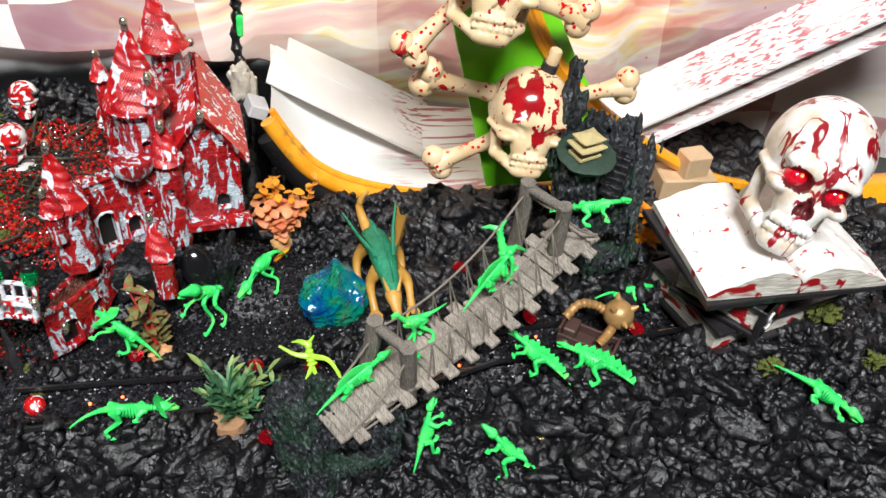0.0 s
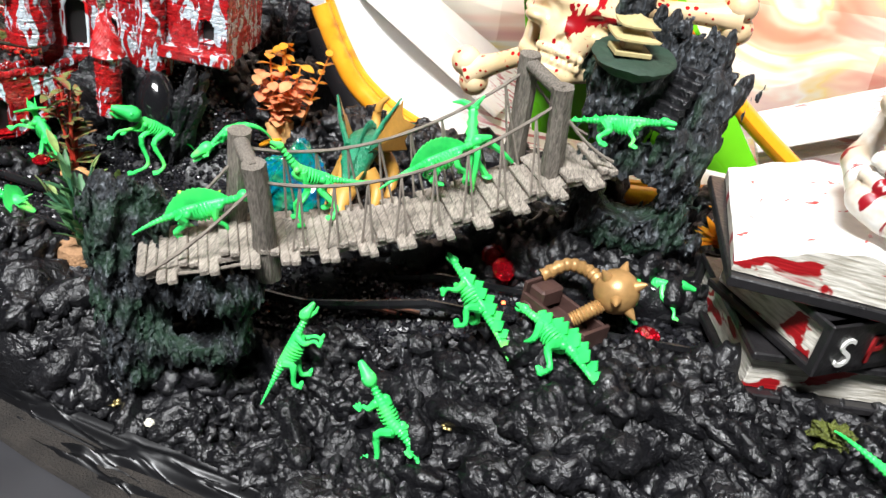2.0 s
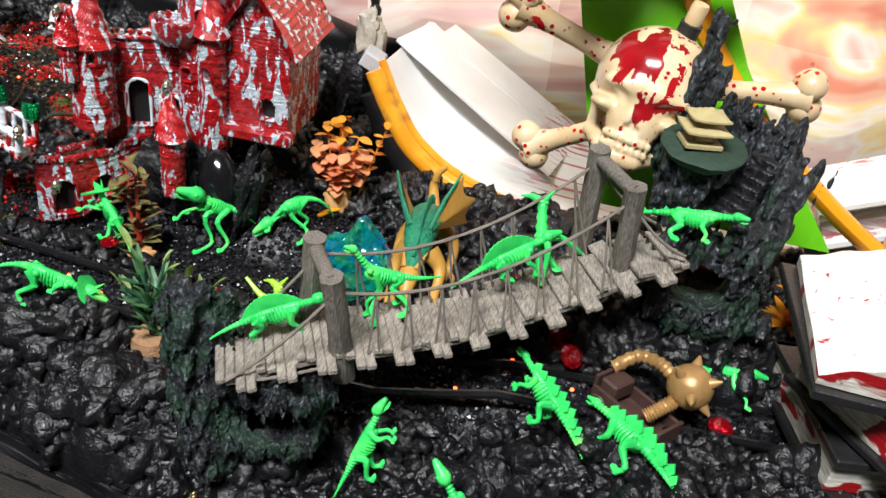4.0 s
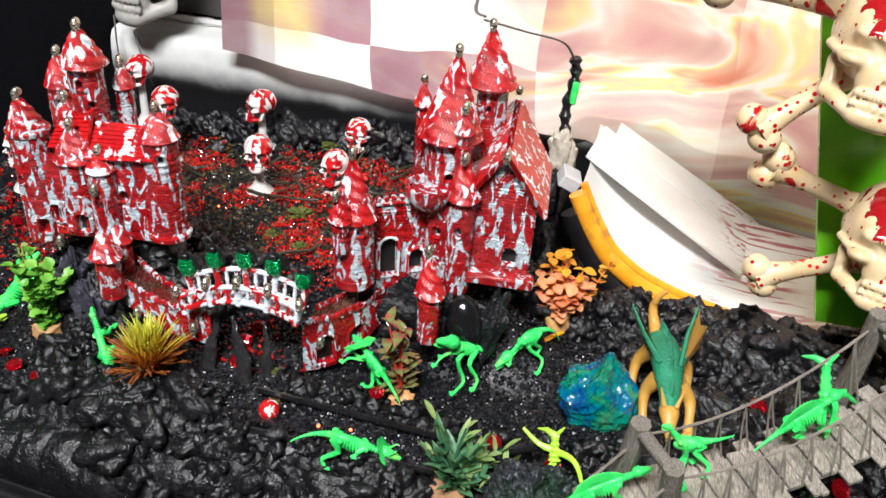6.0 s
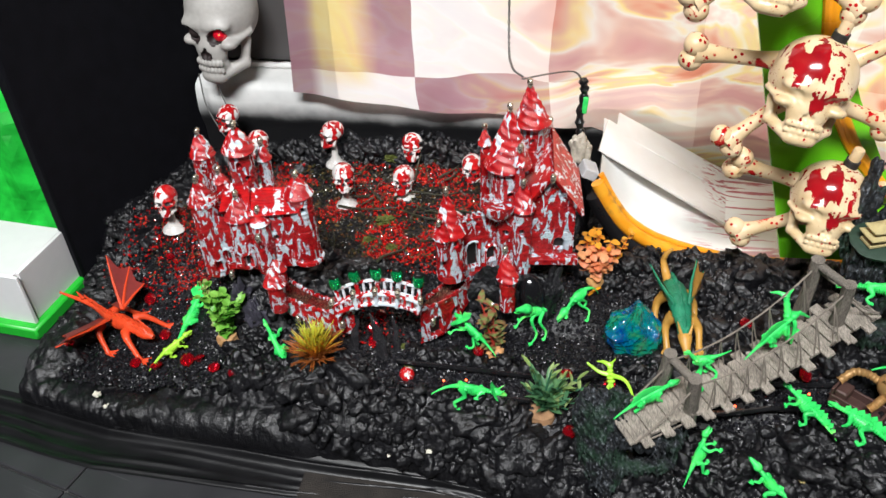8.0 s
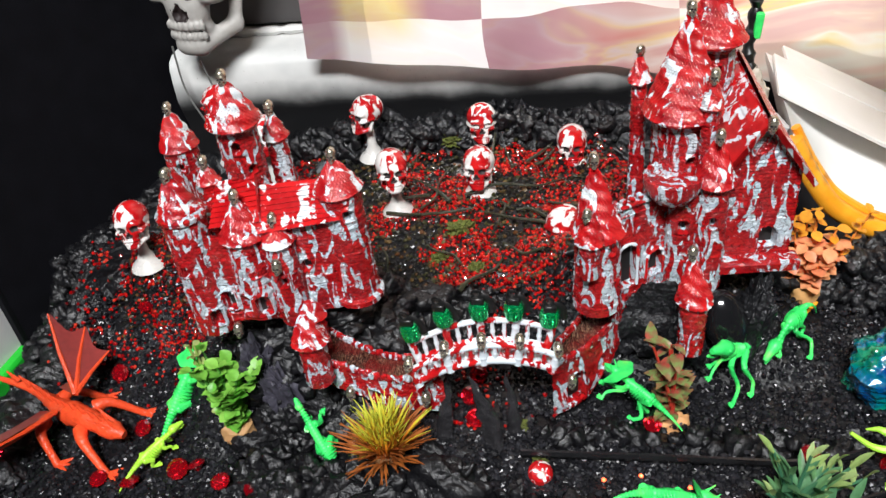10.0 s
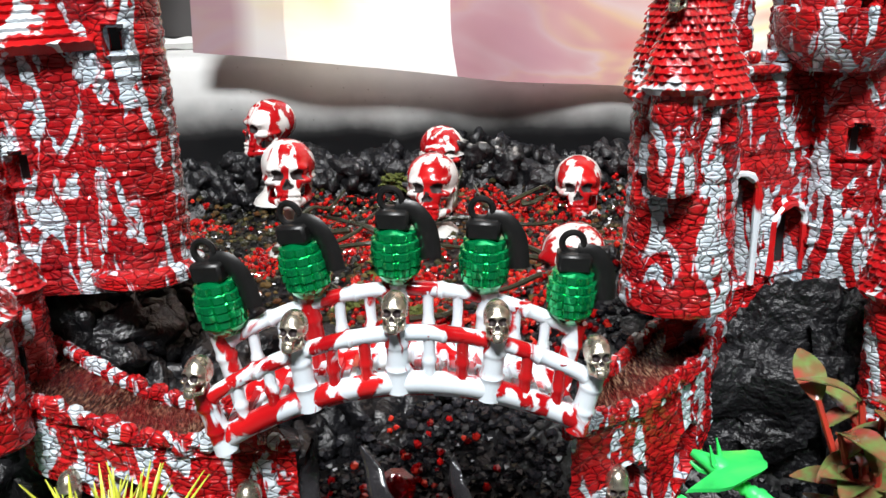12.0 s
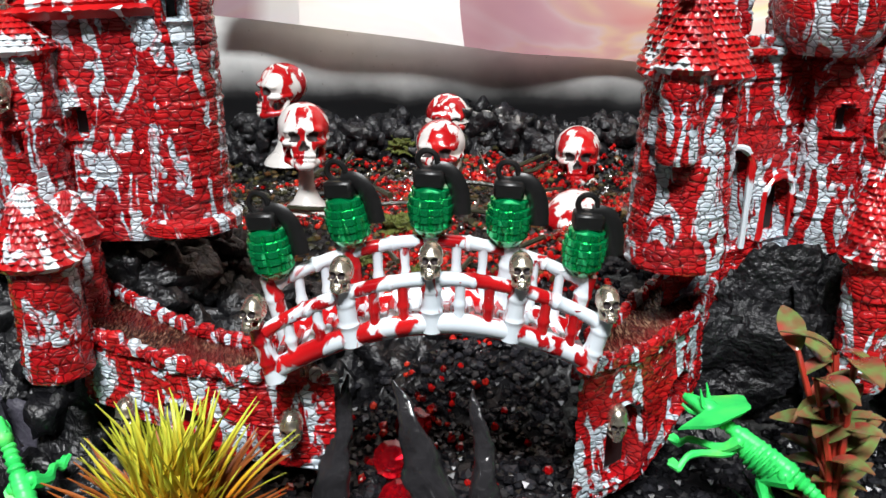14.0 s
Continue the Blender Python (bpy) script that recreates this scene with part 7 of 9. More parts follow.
def dino(T, H, label, bump=0.0, fat=0.095, head=0.085, legs=(), up=(0, 0, 1), sail=0.0, plates=0, plate=0.105, frill=0.0, mat=None, neck=0.0, ribs=(0.50, 0.76), curl=0.0, group="toy dinosaurs", biped=False, drop=0.20, spread=0.085):
    """A moulded skeleton dinosaur from tail tip T to head H. legs: (place along it, side, foot), or () for a plain stance."""
    T, H, up = np.asarray(T, float), np.asarray(H, float), unit(up)
    L = np.linalg.norm(H - T)
    way = unit(H - T)
    side = perp(way, up)
    top = np.cross(side, way)
    n = 100
    t = np.linspace(0, 1, n)
    lift = bump * np.sin(np.pi * t**0.8) + neck * smooth(0.72, 1.0, t)
    sway = curl * np.sin(np.pi * np.clip(1 - t / 0.55, 0, 1)) * L
    line = T + t[:, None] * (H - T) + lift[:, None] * top + sway[:, None] * side
    r = L * np.interp(t, [0, 0.25, 0.42, 0.50, 0.62, 0.76, 0.84, 0.93, 1.0], [0.008, 0.024, 0.040, 0.050, 0.046, 0.044, 0.034, 0.030, 0.030])
    beat = np.where((t < 0.48) | (t > 0.80), 0.16, 0.05)
    g = Geo()
    tube(g, line, r * (1 + beat * np.cos(np.arange(n) * 2 * np.pi / 3.3)), 10)

    def at(u):
        return np.array([np.interp(u, t, line[:, k]) for k in range(3)])

    # the rib cage: a narrow barrel with ribs proud of it
    mid = at((ribs[0] + ribs[1]) / 2)
    tilt = np.array([side, way, top])
    d, faces = sphere_dirs(16, 12)
    barrel = d * np.array([fat * 0.66, 0.62 * (ribs[1] - ribs[0]), fat * 0.80]) * L
    g.add(mid - top * L * fat * 0.45 + barrel @ tilt, [f[::-1] for f in faces])
    for u in np.linspace(ribs[0] + 0.01, ribs[1], 9):
        p = at(u)
        w = L * fat * math.sin(math.pi * (0.20 + 0.66 * (u - ribs[0]) / (ribs[1] - ribs[0])))
        a = np.linspace(-2.5, 2.5, 15)
        arc = p - top * w * 0.48 + w * (np.sin(a)[:, None] * side * 0.80 + np.cos(a)[:, None] * top * 0.90)
        tube(g, arc, L * 0.0095, 5)
    # shoulder and hip girdles
    for u, k in ((0.49, 1.0), (0.76, 0.85)):
        for q in (-1, 1):
            blob(g, at(u) + side * q * L * 0.045 - top * L * 0.012, (L * 0.040 * k,) * 3, 10, 8)
    # head: skull with snout, open jaw, brows
    hd = unit(at(1.0) - at(0.93) + way * 0.4 * L * 0.1)
    hp = at(1.0)
    hs = L * head
    tube(g, curve_pts([hp - hd * hs * 1.0, hp - hd * hs * 0.45 + top * hs * 0.22, hp + hd * hs * 0.3 + top * hs * 0.15, hp + hd * hs * 1.3 - top * hs * 0.05], 9), hs * np.array([0.36, 0.50, 0.64, 0.68, 0.62, 0.52, 0.42, 0.36, 0.22]), 10)
    tube(g, [hp - hd * hs * 0.35 - top * hs * 0.30, hp + hd * hs * 0.45 - top * hs * 0.66, hp + hd * hs * 1.05 - top * hs * 0.62], [hs * 0.24, hs * 0.22, hs * 0.12], 7)
    for q in (-1, 1):
        blob(g, hp + side * q * hs * 0.42 + top * hs * 0.48 - hd * hs * 0.1, (hs * 0.20,) * 3, 8, 6)
    # limbs
    if not legs:
        legs = [(0.49, q, at(0.49) + side * q * L * spread - top * L * drop + way * L * 0.03) for q in (-1, 1)]
        if biped:
            legs += [(0.76, q, at(0.76) + side * q * L * (spread - 0.01) - top * L * 0.10 + way * L * 0.10) for q in (-1, 1)]
        else:
            legs += [(0.75, q, at(0.75) + side * q * L * spread - top * L * drop * 0.95 + way * L * 0.04) for q in (-1, 1)]
    for u, q, foot in legs:
        hip = at(u) + side * q * L * 0.050
        foot = np.asarray(foot, float)
        reach = np.linalg.norm(foot - hip)
        bend = way * reach * (0.30 if u < 0.62 else -0.16)
        ankle = hip + (foot - hip) * 0.72 - bend * 0.45
        knee = hip + (foot - hip) * 0.38 + bend * 0.75 + side * q * L * 0.012
        big = 1.0 if u < 0.62 else 0.78
        tube(g, curve_pts([hip, knee, ankle, foot], 13), L * big * np.array([0.046, 0.044, 0.040, 0.036, 0.038, 0.032, 0.026, 0.024, 0.027, 0.024, 0.022, 0.024, 0.028]), 8)
        for da in (-0.5, 0.0, 0.5):
            toe = unit(way * math.cos(da) + side * math.sin(da))
            toe = unit(toe - up * (toe @ up))
            tube(g, [foot - toe * L * 0.012, foot + toe * L * 0.035, foot + toe * L * 0.062 - up * L * 0.005], [L * 0.026 * big, L * 0.022 * big, L * 0.008], 6)
    if sail:
        us = np.linspace(0.30, 0.86, 26)
        lo = np.array([at(u) for u in us])
        h = sail * np.sin(np.pi * (us - 0.30) / 0.56) ** 0.65 * (1 + 0.035 * np.cos(np.arange(26) * np.pi))
        hi = lo + top * h[:, None]
        w = side * L * 0.009
        g.add(np.concatenate([lo + w, hi + w * 0.6, hi - w * 0.6, lo - w]), grid_faces(4, 26))
        for k in range(1, 25, 2):
            tube(g, [lo[k], hi[k]], [L * 0.013, L * 0.007], 5)
    if plates:
        for k in range(plates):
            u = 0.14 + 0.70 * k / (plates - 1)
            h = L * plate * (0.40 + 0.75 * math.sin(math.pi * u))
            p = at(u) + side * L * 0.020 * (1 if k % 2 else -1)
            q = np.array([p - way * h * 0.22, p - way * h * 0.50 + top * h * 0.60, p + top * h * 1.20, p + way * h * 0.50 + top * h * 0.60, p + way * h * 0.22])
            w = side * L * 0.010
            g.add(np.concatenate([q + w, q - w]), [(0, 1, 2, 3, 4), (9, 8, 7, 6, 5)] + [(i, (i + 1) % 5, (i + 1) % 5 + 5, i + 5) for i in range(5)])
        for q in (-1, 1):
            for k in range(3):
                p = at(0.02 + 0.05 * k)
                tube(g, [p, p + side * q * L * 0.045 + top * L * 0.02], [L * 0.010, L * 0.003], 5)
    if frill:
        a = np.linspace(-1.9, 1.9, 17)
        c = hp - hd * hs * 0.35 + top * hs * 0.15
        rim = c + frill * (1 + 0.06 * np.cos(a * 6))[:, None] * (np.sin(a)[:, None] * side + np.cos(a)[:, None] * (top * 0.75 - hd * 0.66))
        g.add(np.vstack([[c + top * 0.002], rim, rim - top * 0.0014, [c - top * 0.001]]), [(0, i, i + 1) for i in range(1, 17)] + [(35, i + 18, i + 17) for i in range(1, 17)] + [(i, i + 17, i + 18, i + 1) for i in range(1, 17)])
        for q in (-0.5, 0.5):
            p = hp + side * q * hs + top * hs * 0.5
            tube(g, [p, p + hd * hs * 0.8 + top * hs * 0.9], [hs * 0.16, hs * 0.04], 6)
        p = hp + hd * hs * 0.9
        tube(g, [p, p + hd * hs * 0.1 + top * hs * 0.55], [hs * 0.14, hs * 0.03], 6)
    return solo("toy_dinosaur", g, mat or M_GREEN, label, "toy dinosaur", group)


def on_ground(x, y, lift=0.0015):
    return (x, y, float(ground_z(np.array(x), np.array(y))) + lift)


G = on_ground


def F(x, y, z):
    """A foot at its height, or on the ground where that is higher."""
    return (x, y, max(z, float(ground_z(np.array(x), np.array(y))) + 0.0012))


dino((-0.0757, 0.4302, 0.0741), (-0.1129, 0.4538, 0.0978), "bright green frilled skeleton dinosaur rearing on black gravel", 0.003, legs=[(0.46, 1, F(-0.1030, 0.4380, 0.071)), (0.46, -1, F(-0.0965, 0.4480, 0.071)), (0.76, 1, (-0.1197, 0.4430, 0.0859)), (0.76, -1, (-0.1180, 0.4530, 0.0870))], frill=0.0105, up=(0.5, -0.3, 0.9))
dino((-0.0255, 0.4907, 0.0790), (-0.0532, 0.4610, 0.1065), "bright green skeleton tyrannosaur with open jaw on black gravel", 0.003, fat=0.115, head=0.15, legs=[(0.50, 1, F(-0.0450, 0.4520, 0.0725)), (0.50, -1, F(-0.0330, 0.4600, 0.0725)), (0.76, 1, (-0.0590, 0.4540, 0.0915)), (0.76, -1, (-0.0570, 0.4640, 0.0915))], up=(0.4, -0.2, 1))
dino((0.0160, 0.5219, 0.0810), (-0.0166, 0.4879, 0.0871), "bright green skeleton dinosaur with lowered head on black gravel", 0.013, fat=0.13, head=0.13, neck=-0.006, legs=[(0.50, 1, F(0.0068, 0.4908, 0.0730)), (0.50, -1, F(0.0030, 0.5040, 0.0730)), (0.76, 1, (-0.0130, 0.4850, 0.0800)), (0.76, -1, (-0.0150, 0.4960, 0.0800))])
dino((-0.1257, 0.3705, 0.0818), (-0.0690, 0.3845, 0.0750), "bright green horned skeleton triceratops on glossy black foam", 0.009, head=0.10, legs=[(0.42, 1, F(-0.1040, 0.3700, 0.0610)), (0.42, -1, F(-0.1015, 0.3850, 0.0610)), (0.74, 1, F(-0.0880, 0.3730, 0.0590)), (0.74, -1, F(-0.0850, 0.3900, 0.0600))], frill=0.0095, curl=-0.03)
dino((-0.264, 0.399, 0.053), (-0.293, 0.427, 0.095), "bright green long-necked skeleton dinosaur beside yellow grass", 0.0, head=0.06, ribs=(0.36, 0.60), legs=(), drop=0.20, up=(-0.4, -0.5, 1))
dino((-0.402, 0.430, 0.040), (-0.376, 0.474, 0.090), "bright green frilled skeleton dinosaur rearing beside a green bush", 0.0, legs=(), biped=True, drop=0.22, frill=0.010, up=(-0.2, -0.6, 1))
dino((-0.417, 0.406, 0.036), (-0.386, 0.440, 0.058), "pale lime skeleton dinosaur lying among red glass gems", 0.004, legs=(), drop=0.18, mat=M_LIME)
dino((0.0270, 0.3400, 0.1075), (0.0715, 0.3640, 0.1290), "bright green sail-backed skeleton dinosaur on the rope bridge", 0.003, head=0.08, legs=[(0.42, 1, (0.045, 0.350, 0.1065)), (0.42, -1, (0.043, 0.360, 0.1065)), (0.74, 1, (0.064, 0.359, 0.1085)), (0.74, -1, (0.059, 0.369, 0.1085))], sail=0.0100)
dino((0.1190, 0.4009, 0.1344), (0.0785, 0.3745, 0.1465), "bright green long-necked skeleton dinosaur on the rope bridge", -0.004, head=0.06, neck=0.006, legs=[(0.42, 1, (0.107, 0.382, 0.1190)), (0.42, -1, (0.101, 0.391, 0.1190)), (0.70, 1, (0.0965, 0.3715, 0.1170)), (0.70, -1, (0.090, 0.380, 0.1160))])
dino((0.1270, 0.3880, 0.1375), (0.1660, 0.4188, 0.1610), "bright green finned skeleton dinosaur crossing the rope bridge", 0.002, head=0.08, legs=[(0.45, 1, (0.151, 0.404, 0.140)), (0.45, -1, (0.146, 0.413, 0.138)), (0.74, 1, (0.163, 0.410, 0.143)), (0.74, -1, (0.158, 0.420, 0.142))], sail=0.0105)
dino((0.2000, 0.4470, 0.1700), (0.2497, 0.4360, 0.1850), "bright green armoured skeleton dinosaur at the bridge's far rock", 0.001, head=0.065, legs=[(0.45, 1, (0.222, 0.430, 0.170)), (0.45, -1, (0.220, 0.449, 0.170)), (0.72, 1, (0.236, 0.431, 0.172)), (0.72, -1, (0.236, 0.450, 0.172))], plates=8, plate=0.045)
dino((0.0925, 0.344, 0.026), (0.106, 0.364, 0.074), "bright green skeleton dinosaur climbing upright on black foam", 0.0, head=0.085, legs=[(0.48, 1, (0.110, 0.350, 0.039)), (0.48, -1, (0.111, 0.360, 0.040)), (0.76, 1, (0.117, 0.353, 0.065)), (0.76, -1, (0.114, 0.364, 0.060))], up=(-0.9, -0.3, 0.3))
dino((0.182, 0.330, 0.022), (0.144, 0.346, 0.062), "bright green skeleton dinosaur lying back on black foam", 0.0, head=0.10, legs=[(0.48, -1, (0.153, 0.333, 0.021)), (0.48, 1, (0.173, 0.335, 0.031)), (0.76, -1, (0.144, 0.340, 0.045)), (0.76, 1, (0.158, 0.342, 0.048))], up=(0.3, -0.85, 0.45), curl=0.05)
dino((0.206, 0.365, 0.078), (0.167, 0.392, 0.108), "bright green plated skeleton stegosaur on black foam", 0.002, head=0.055, legs=[(0.50, -1, (0.178, 0.372, 0.085)), (0.50, 1, (0.184, 0.382, 0.082)), (0.76, -1, (0.167, 0.383, 0.093)), (0.76, 1, (0.172, 0.392, 0.092))], plates=10, up=(0.9, -0.2, 0.42))
dino((0.252, 0.348, 0.084), (0.206, 0.391, 0.092), "bright green plated skeleton stegosaur beside a toy cart", 0.005, head=0.055, legs=[(0.50, -1, (0.222, 0.363, 0.078)), (0.50, 1, (0.234, 0.372, 0.080)), (0.76, -1, (0.210, 0.374, 0.077)), (0.76, 1, (0.218, 0.384, 0.078))], plates=10, up=(0.7, -0.1, 0.7), curl=-0.06)
dino((0.2400, 0.4300, 0.0940), (0.2823, 0.4290, 0.1055), "bright green skeleton dinosaur beside the toy cart", 0.004, head=0.10, legs=[(0.42, 1, (0.261, 0.412, 0.088)), (0.42, -1, (0.258, 0.430, 0.088)), (0.76, 1, (0.280, 0.416, 0.094)), (0.76, -1, (0.276, 0.436, 0.094))])
dino(G(0.342, 0.341, 0.006), (0.389, 0.304, float(ground_z(np.array(0.389), np.array(0.304))) + 0.012), "bright green crested skeleton dinosaur lying on black foam", 0.006, head=0.09, legs=(), biped=True, drop=0.10, spread=0.14, curl=0.04, sail=0.004)


def pterosaur(body, headv, wing_a, wing_b, foot_a, foot_b, label, mat):
    g = Geo()
    body, headv = np.asarray(body, float), np.asarray(headv, float)
    tube(g, curve_pts([body, (body + headv) / 2, headv], 10), np.linspace(0.0036, 0.0022, 10) * (1 + 0.15 * np.cos(np.arange(10) * np.pi)), 8)
    d = unit(headv - body)
    cr = unit(np.cross(d, (0.3, 1, 0)))
    tube(g, [headv - cr * 0.003, headv, headv + cr * 0.006 + d * 0.003, headv + cr * 0.012 + d * 0.003], [0.0006, 0.0026, 0.0016, 0.0004], 7)
    tube(g, [headv, headv - cr * 0.006 + d * 0.006], [0.002, 0.0005], 6)
    for w in (wing_a, wing_b):
        tube(g, curve_pts([body + d * 0.006, *w], 14), np.linspace(0.0024, 0.0010, 14), 7)
    for f in (foot_a, foot_b):
        tube(g, curve_pts([body, f], 6), 0.0016, 6)
        blob(g, f, (0.003, 0.003, 0.0012), 8, 6)
    solo("toy_pterosaur", g, mat, label, "toy pterosaur", "toy dinosaurs")


pterosaur((0.028, 0.408, 0.078), (0.026, 0.416, 0.090), [(0.017, 0.413, 0.084), (0.006, 0.417, 0.090)], [(0.040, 0.402, 0.086), (0.049, 0.392, 0.072)], G(0.022, 0.398, 0.001), G(0.034, 0.396, 0.001), "yellow-green skeleton pterosaur with spread wings beside the track", M_LIME)
pterosaur((0.162, 0.420, 0.154), (0.158, 0.428, 0.173), [(0.166, 0.415, 0.156), (0.167, 0.413, 0.136)], [(0.172, 0.428, 0.156), (0.182, 0.433, 0.148)], (0.164, 0.414, 0.140), (0.172, 0.422, 0.142), "lime green skeleton pterosaur perched on the rope bridge", M_GREEN)


def wing_sheet(g, root, tips, back, thick=0.0011, slot=0):
    """A skin wing between its fingers: root point, finger tips in order, and a point where it meets the body."""
    root, back = np.asarray(root, float), np.asarray(back, float)
    edge = [np.asarray(p, float) for p in tips] + [back]
    rows = []
    for s in np.linspace(0, 1, 9):
        row = []
        for i in range(len(edge) - 1):
            for u in np.linspace(0, 1, 6)[: 6 if i == len(edge) - 2 else 5]:
                e = edge[i] + (edge[i + 1] - edge[i]) * u
                sag = 1 - 0.16 * math.sin(math.pi * u)
                row.append(root + (e - root) * s * sag)
        rows.append(row)
    p = np.array(rows)
    m = p.shape[1]
    nrm = unit(np.cross(edge[0] - root, edge[-1] - root)) * thick
    g.add((p + nrm).reshape(-1, 3), grid_faces(9, m), slot)
    g.add((p - nrm).reshape(-1, 3), grid_faces(9, m), slot)
    for e in edge[:-1]:
        tube(g, [root, (root + e) / 2 + nrm, e], [0.0019, 0.0014, 0.0006], 6, 1)


def build_dragons():
    teal = plain("teal_scaly_plastic", (0.010, 0.20, 0.10), 0.36, 0.5, 700, 1.0, 0.0016)
    gold = plain("ochre_plastic", (0.50, 0.26, 0.05), 0.42, 0.25, 300, 0.3)
    c = thing("toy_dragon", (0.089, 0.49, 0.076), "teal and ochre toy dragon with raised wings beside a crystal", "toy dragon", "toy dragons")
    g = Geo()
    body = curve_pts([(0.083, 0.528, 0.094), (0.084, 0.508, 0.106), (0.087, 0.484, 0.111), (0.090, 0.463, 0.105), (0.0910, 0.450, 0.099)], 40)
    u = np.linspace(0, 1, 40)
    tube(g, body, np.interp(u, [0, 0.25, 0.55, 0.78, 1], [0.006, 0.0100, 0.0100, 0.0068, 0.0054]) * (1 + 0.05 * np.cos(np.arange(40) * 2.2)), 18, flat=0.85)
    for k in range(3, 37, 2):
        tube(g, [body[k] + (0, 0, 0.006), body[k] + (0, 0.004, 0.0135 if k < 26 else 0.0105)], [0.0018, 0.0004], 5)
    part("body", g, teal, c, "teal scaly body")
    g = Geo()
    tube(g, curve_pts([(0.0910, 0.454, 0.100), (0.0915, 0.447, 0.098), (0.0925, 0.440, 0.094), (0.0935, 0.435, 0.090)], 10), np.array([5.4, 6.2, 6.4, 6.0, 5.2, 4.4, 3.8, 3.4, 3.0, 2.0]) * 0.001, 12, flat=0.8)
    tube(g, [(0.0915, 0.447, 0.092), (0.0935, 0.437, 0.086)], [0.0036, 0.0016], 8)
    for q in (-1, 1):
        tube(g, [(0.0910 + 0.0035 * q, 0.449, 0.103), (0.0910 + 0.007 * q, 0.458, 0.110)], [0.0018, 0.0004], 6)
    part("head", g, gold, c, "ochre horned head")
    g = Geo()
    tube(g, curve_pts([(0.083, 0.527, 0.094), (0.080, 0.540, 0.098), (0.077, 0.546, 0.108), (0.079, 0.546, 0.118), (0.084, 0.546, 0.124)], 20), np.linspace(0.0050, 0.0014, 20), 10)
    part("tail", g, gold, c, "curled ochre tail")
    for root, tips, back in [((0.082, 0.474, 0.116), [(0.0600, 0.512, 0.130), (0.0650, 0.516, 0.116), (0.073, 0.514, 0.104)], (0.081, 0.506, 0.100)), ((0.094, 0.474, 0.116), [(0.1010, 0.512, 0.138), (0.1100, 0.516, 0.122), (0.108, 0.512, 0.106)], (0.094, 0.506, 0.102))]:
        g = Geo()
        wing_sheet(g, root, tips, back, 0.0012, 0)
        part("wing", g, [gold, teal], c, "ochre wing skin with teal fingers")
    for q, hip, foot in [(-1, (0.079, 0.505, 0.102), (0.070, 0.490, 0.082)), (1, (0.094, 0.505, 0.102), (0.106, 0.492, 0.082)), (-1, (0.083, 0.474, 0.103), (0.079, 0.458, 0.080)), (1, (0.096, 0.472, 0.103), (0.106, 0.452, 0.080))]:
        foot = np.array((foot[0], foot[1], max(float(ground_z(np.array(foot[0]), np.array(foot[1]))) + 0.002, 0.074)))
        g = Geo()
        tube(g, curve_pts([hip, (np.array(hip) + foot) / 2 + (0.004 * q, 0.006, 0.001), foot], 9), np.array([6.2, 6.0, 5.2, 4.6, 4.0, 3.4, 3.0, 3.0, 3.4]) * 0.001, 10)
        for k in (-1, 0, 1):
            tube(g, [foot, foot + (0.004 * k, -0.007, 0.001), foot + (0.005 * k, -0.010, -0.002)], [0.0024, 0.0018, 0.0005], 6)
        part("leg", g, gold, c, "ochre clawed leg")
    red = plain("orange_red_plastic", (0.70, 0.065, 0.018), 0.36, 0.35, 400, 0.8, 0.0012)
    dark = plain("maroon_wing_plastic", (0.20, 0.022, 0.02), 0.4, 0.3, 300, 0.3)
    c = thing("toy_dragon", (-0.475, 0.46, 0.036), "orange-red winged toy dragon crouching on gravel", "toy dragon", "toy dragons")
    g = Geo()
    body = curve_pts([(-0.556, 0.492, 0.052), (-0.515, 0.482, 0.048), (-0.480, 0.462, 0.050), (-0.450, 0.448, 0.055), (-0.424, 0.440, 0.050)], 44)
    u = np.linspace(0, 1, 44)
    tube(g, body, np.interp(u, [0, 0.35, 0.6, 0.8, 0.90, 0.95, 1], [0.0012, 0.004, 0.0085, 0.0062, 0.0070, 0.0055, 0.0025]) * (1 + 0.05 * np.cos(np.arange(44) * 2.2)), 14)
    for k in range(8, 42, 3):
        tube(g, [body[k] + (0, 0, 0.004), body[k] + (-0.005, 0, 0.0135)], [0.0024, 0.0004], 5)
    for q in (-1, 1):
        tube(g, [body[40] + (0, 0.003 * q, 0.004), body[36] + (-0.004, 0.006 * q, 0.012)], [0.0020, 0.0004], 6)
    part("body", g, red, c, "spined orange-red body")
    for root, tips, back in [((-0.468, 0.466, 0.060), [(-0.500, 0.512, 0.092), (-0.480, 0.516, 0.076), (-0.462, 0.506, 0.062)], (-0.488, 0.478, 0.054)), ((-0.474, 0.450, 0.060), [(-0.490, 0.404, 0.074), (-0.512, 0.408, 0.056), (-0.520, 0.432, 0.048)], (-0.494, 0.458, 0.050))]:
        g = Geo()
        wing_sheet(g, root, tips, back, 0.0011, 0)
        part("wing", g, [dark, red], c, "maroon wing skin with red fingers")
    for hip, foot in [((-0.455, 0.462, 0.052), G(-0.428, 0.472)), ((-0.455, 0.442, 0.052), G(-0.432, 0.420)), ((-0.485, 0.470, 0.050), G(-0.466, 0.488)), ((-0.488, 0.452, 0.048), G(-0.474, 0.430))]:
        g = Geo()
        tube(g, curve_pts([hip, (np.array(hip) + foot) / 2 + (-0.004, 0, 0.008), foot], 11), np.array([5.2, 5.0, 4.6, 4.2, 3.8, 3.4, 3.0, 2.8, 2.6, 2.6, 2.8]) * 0.001, 9)
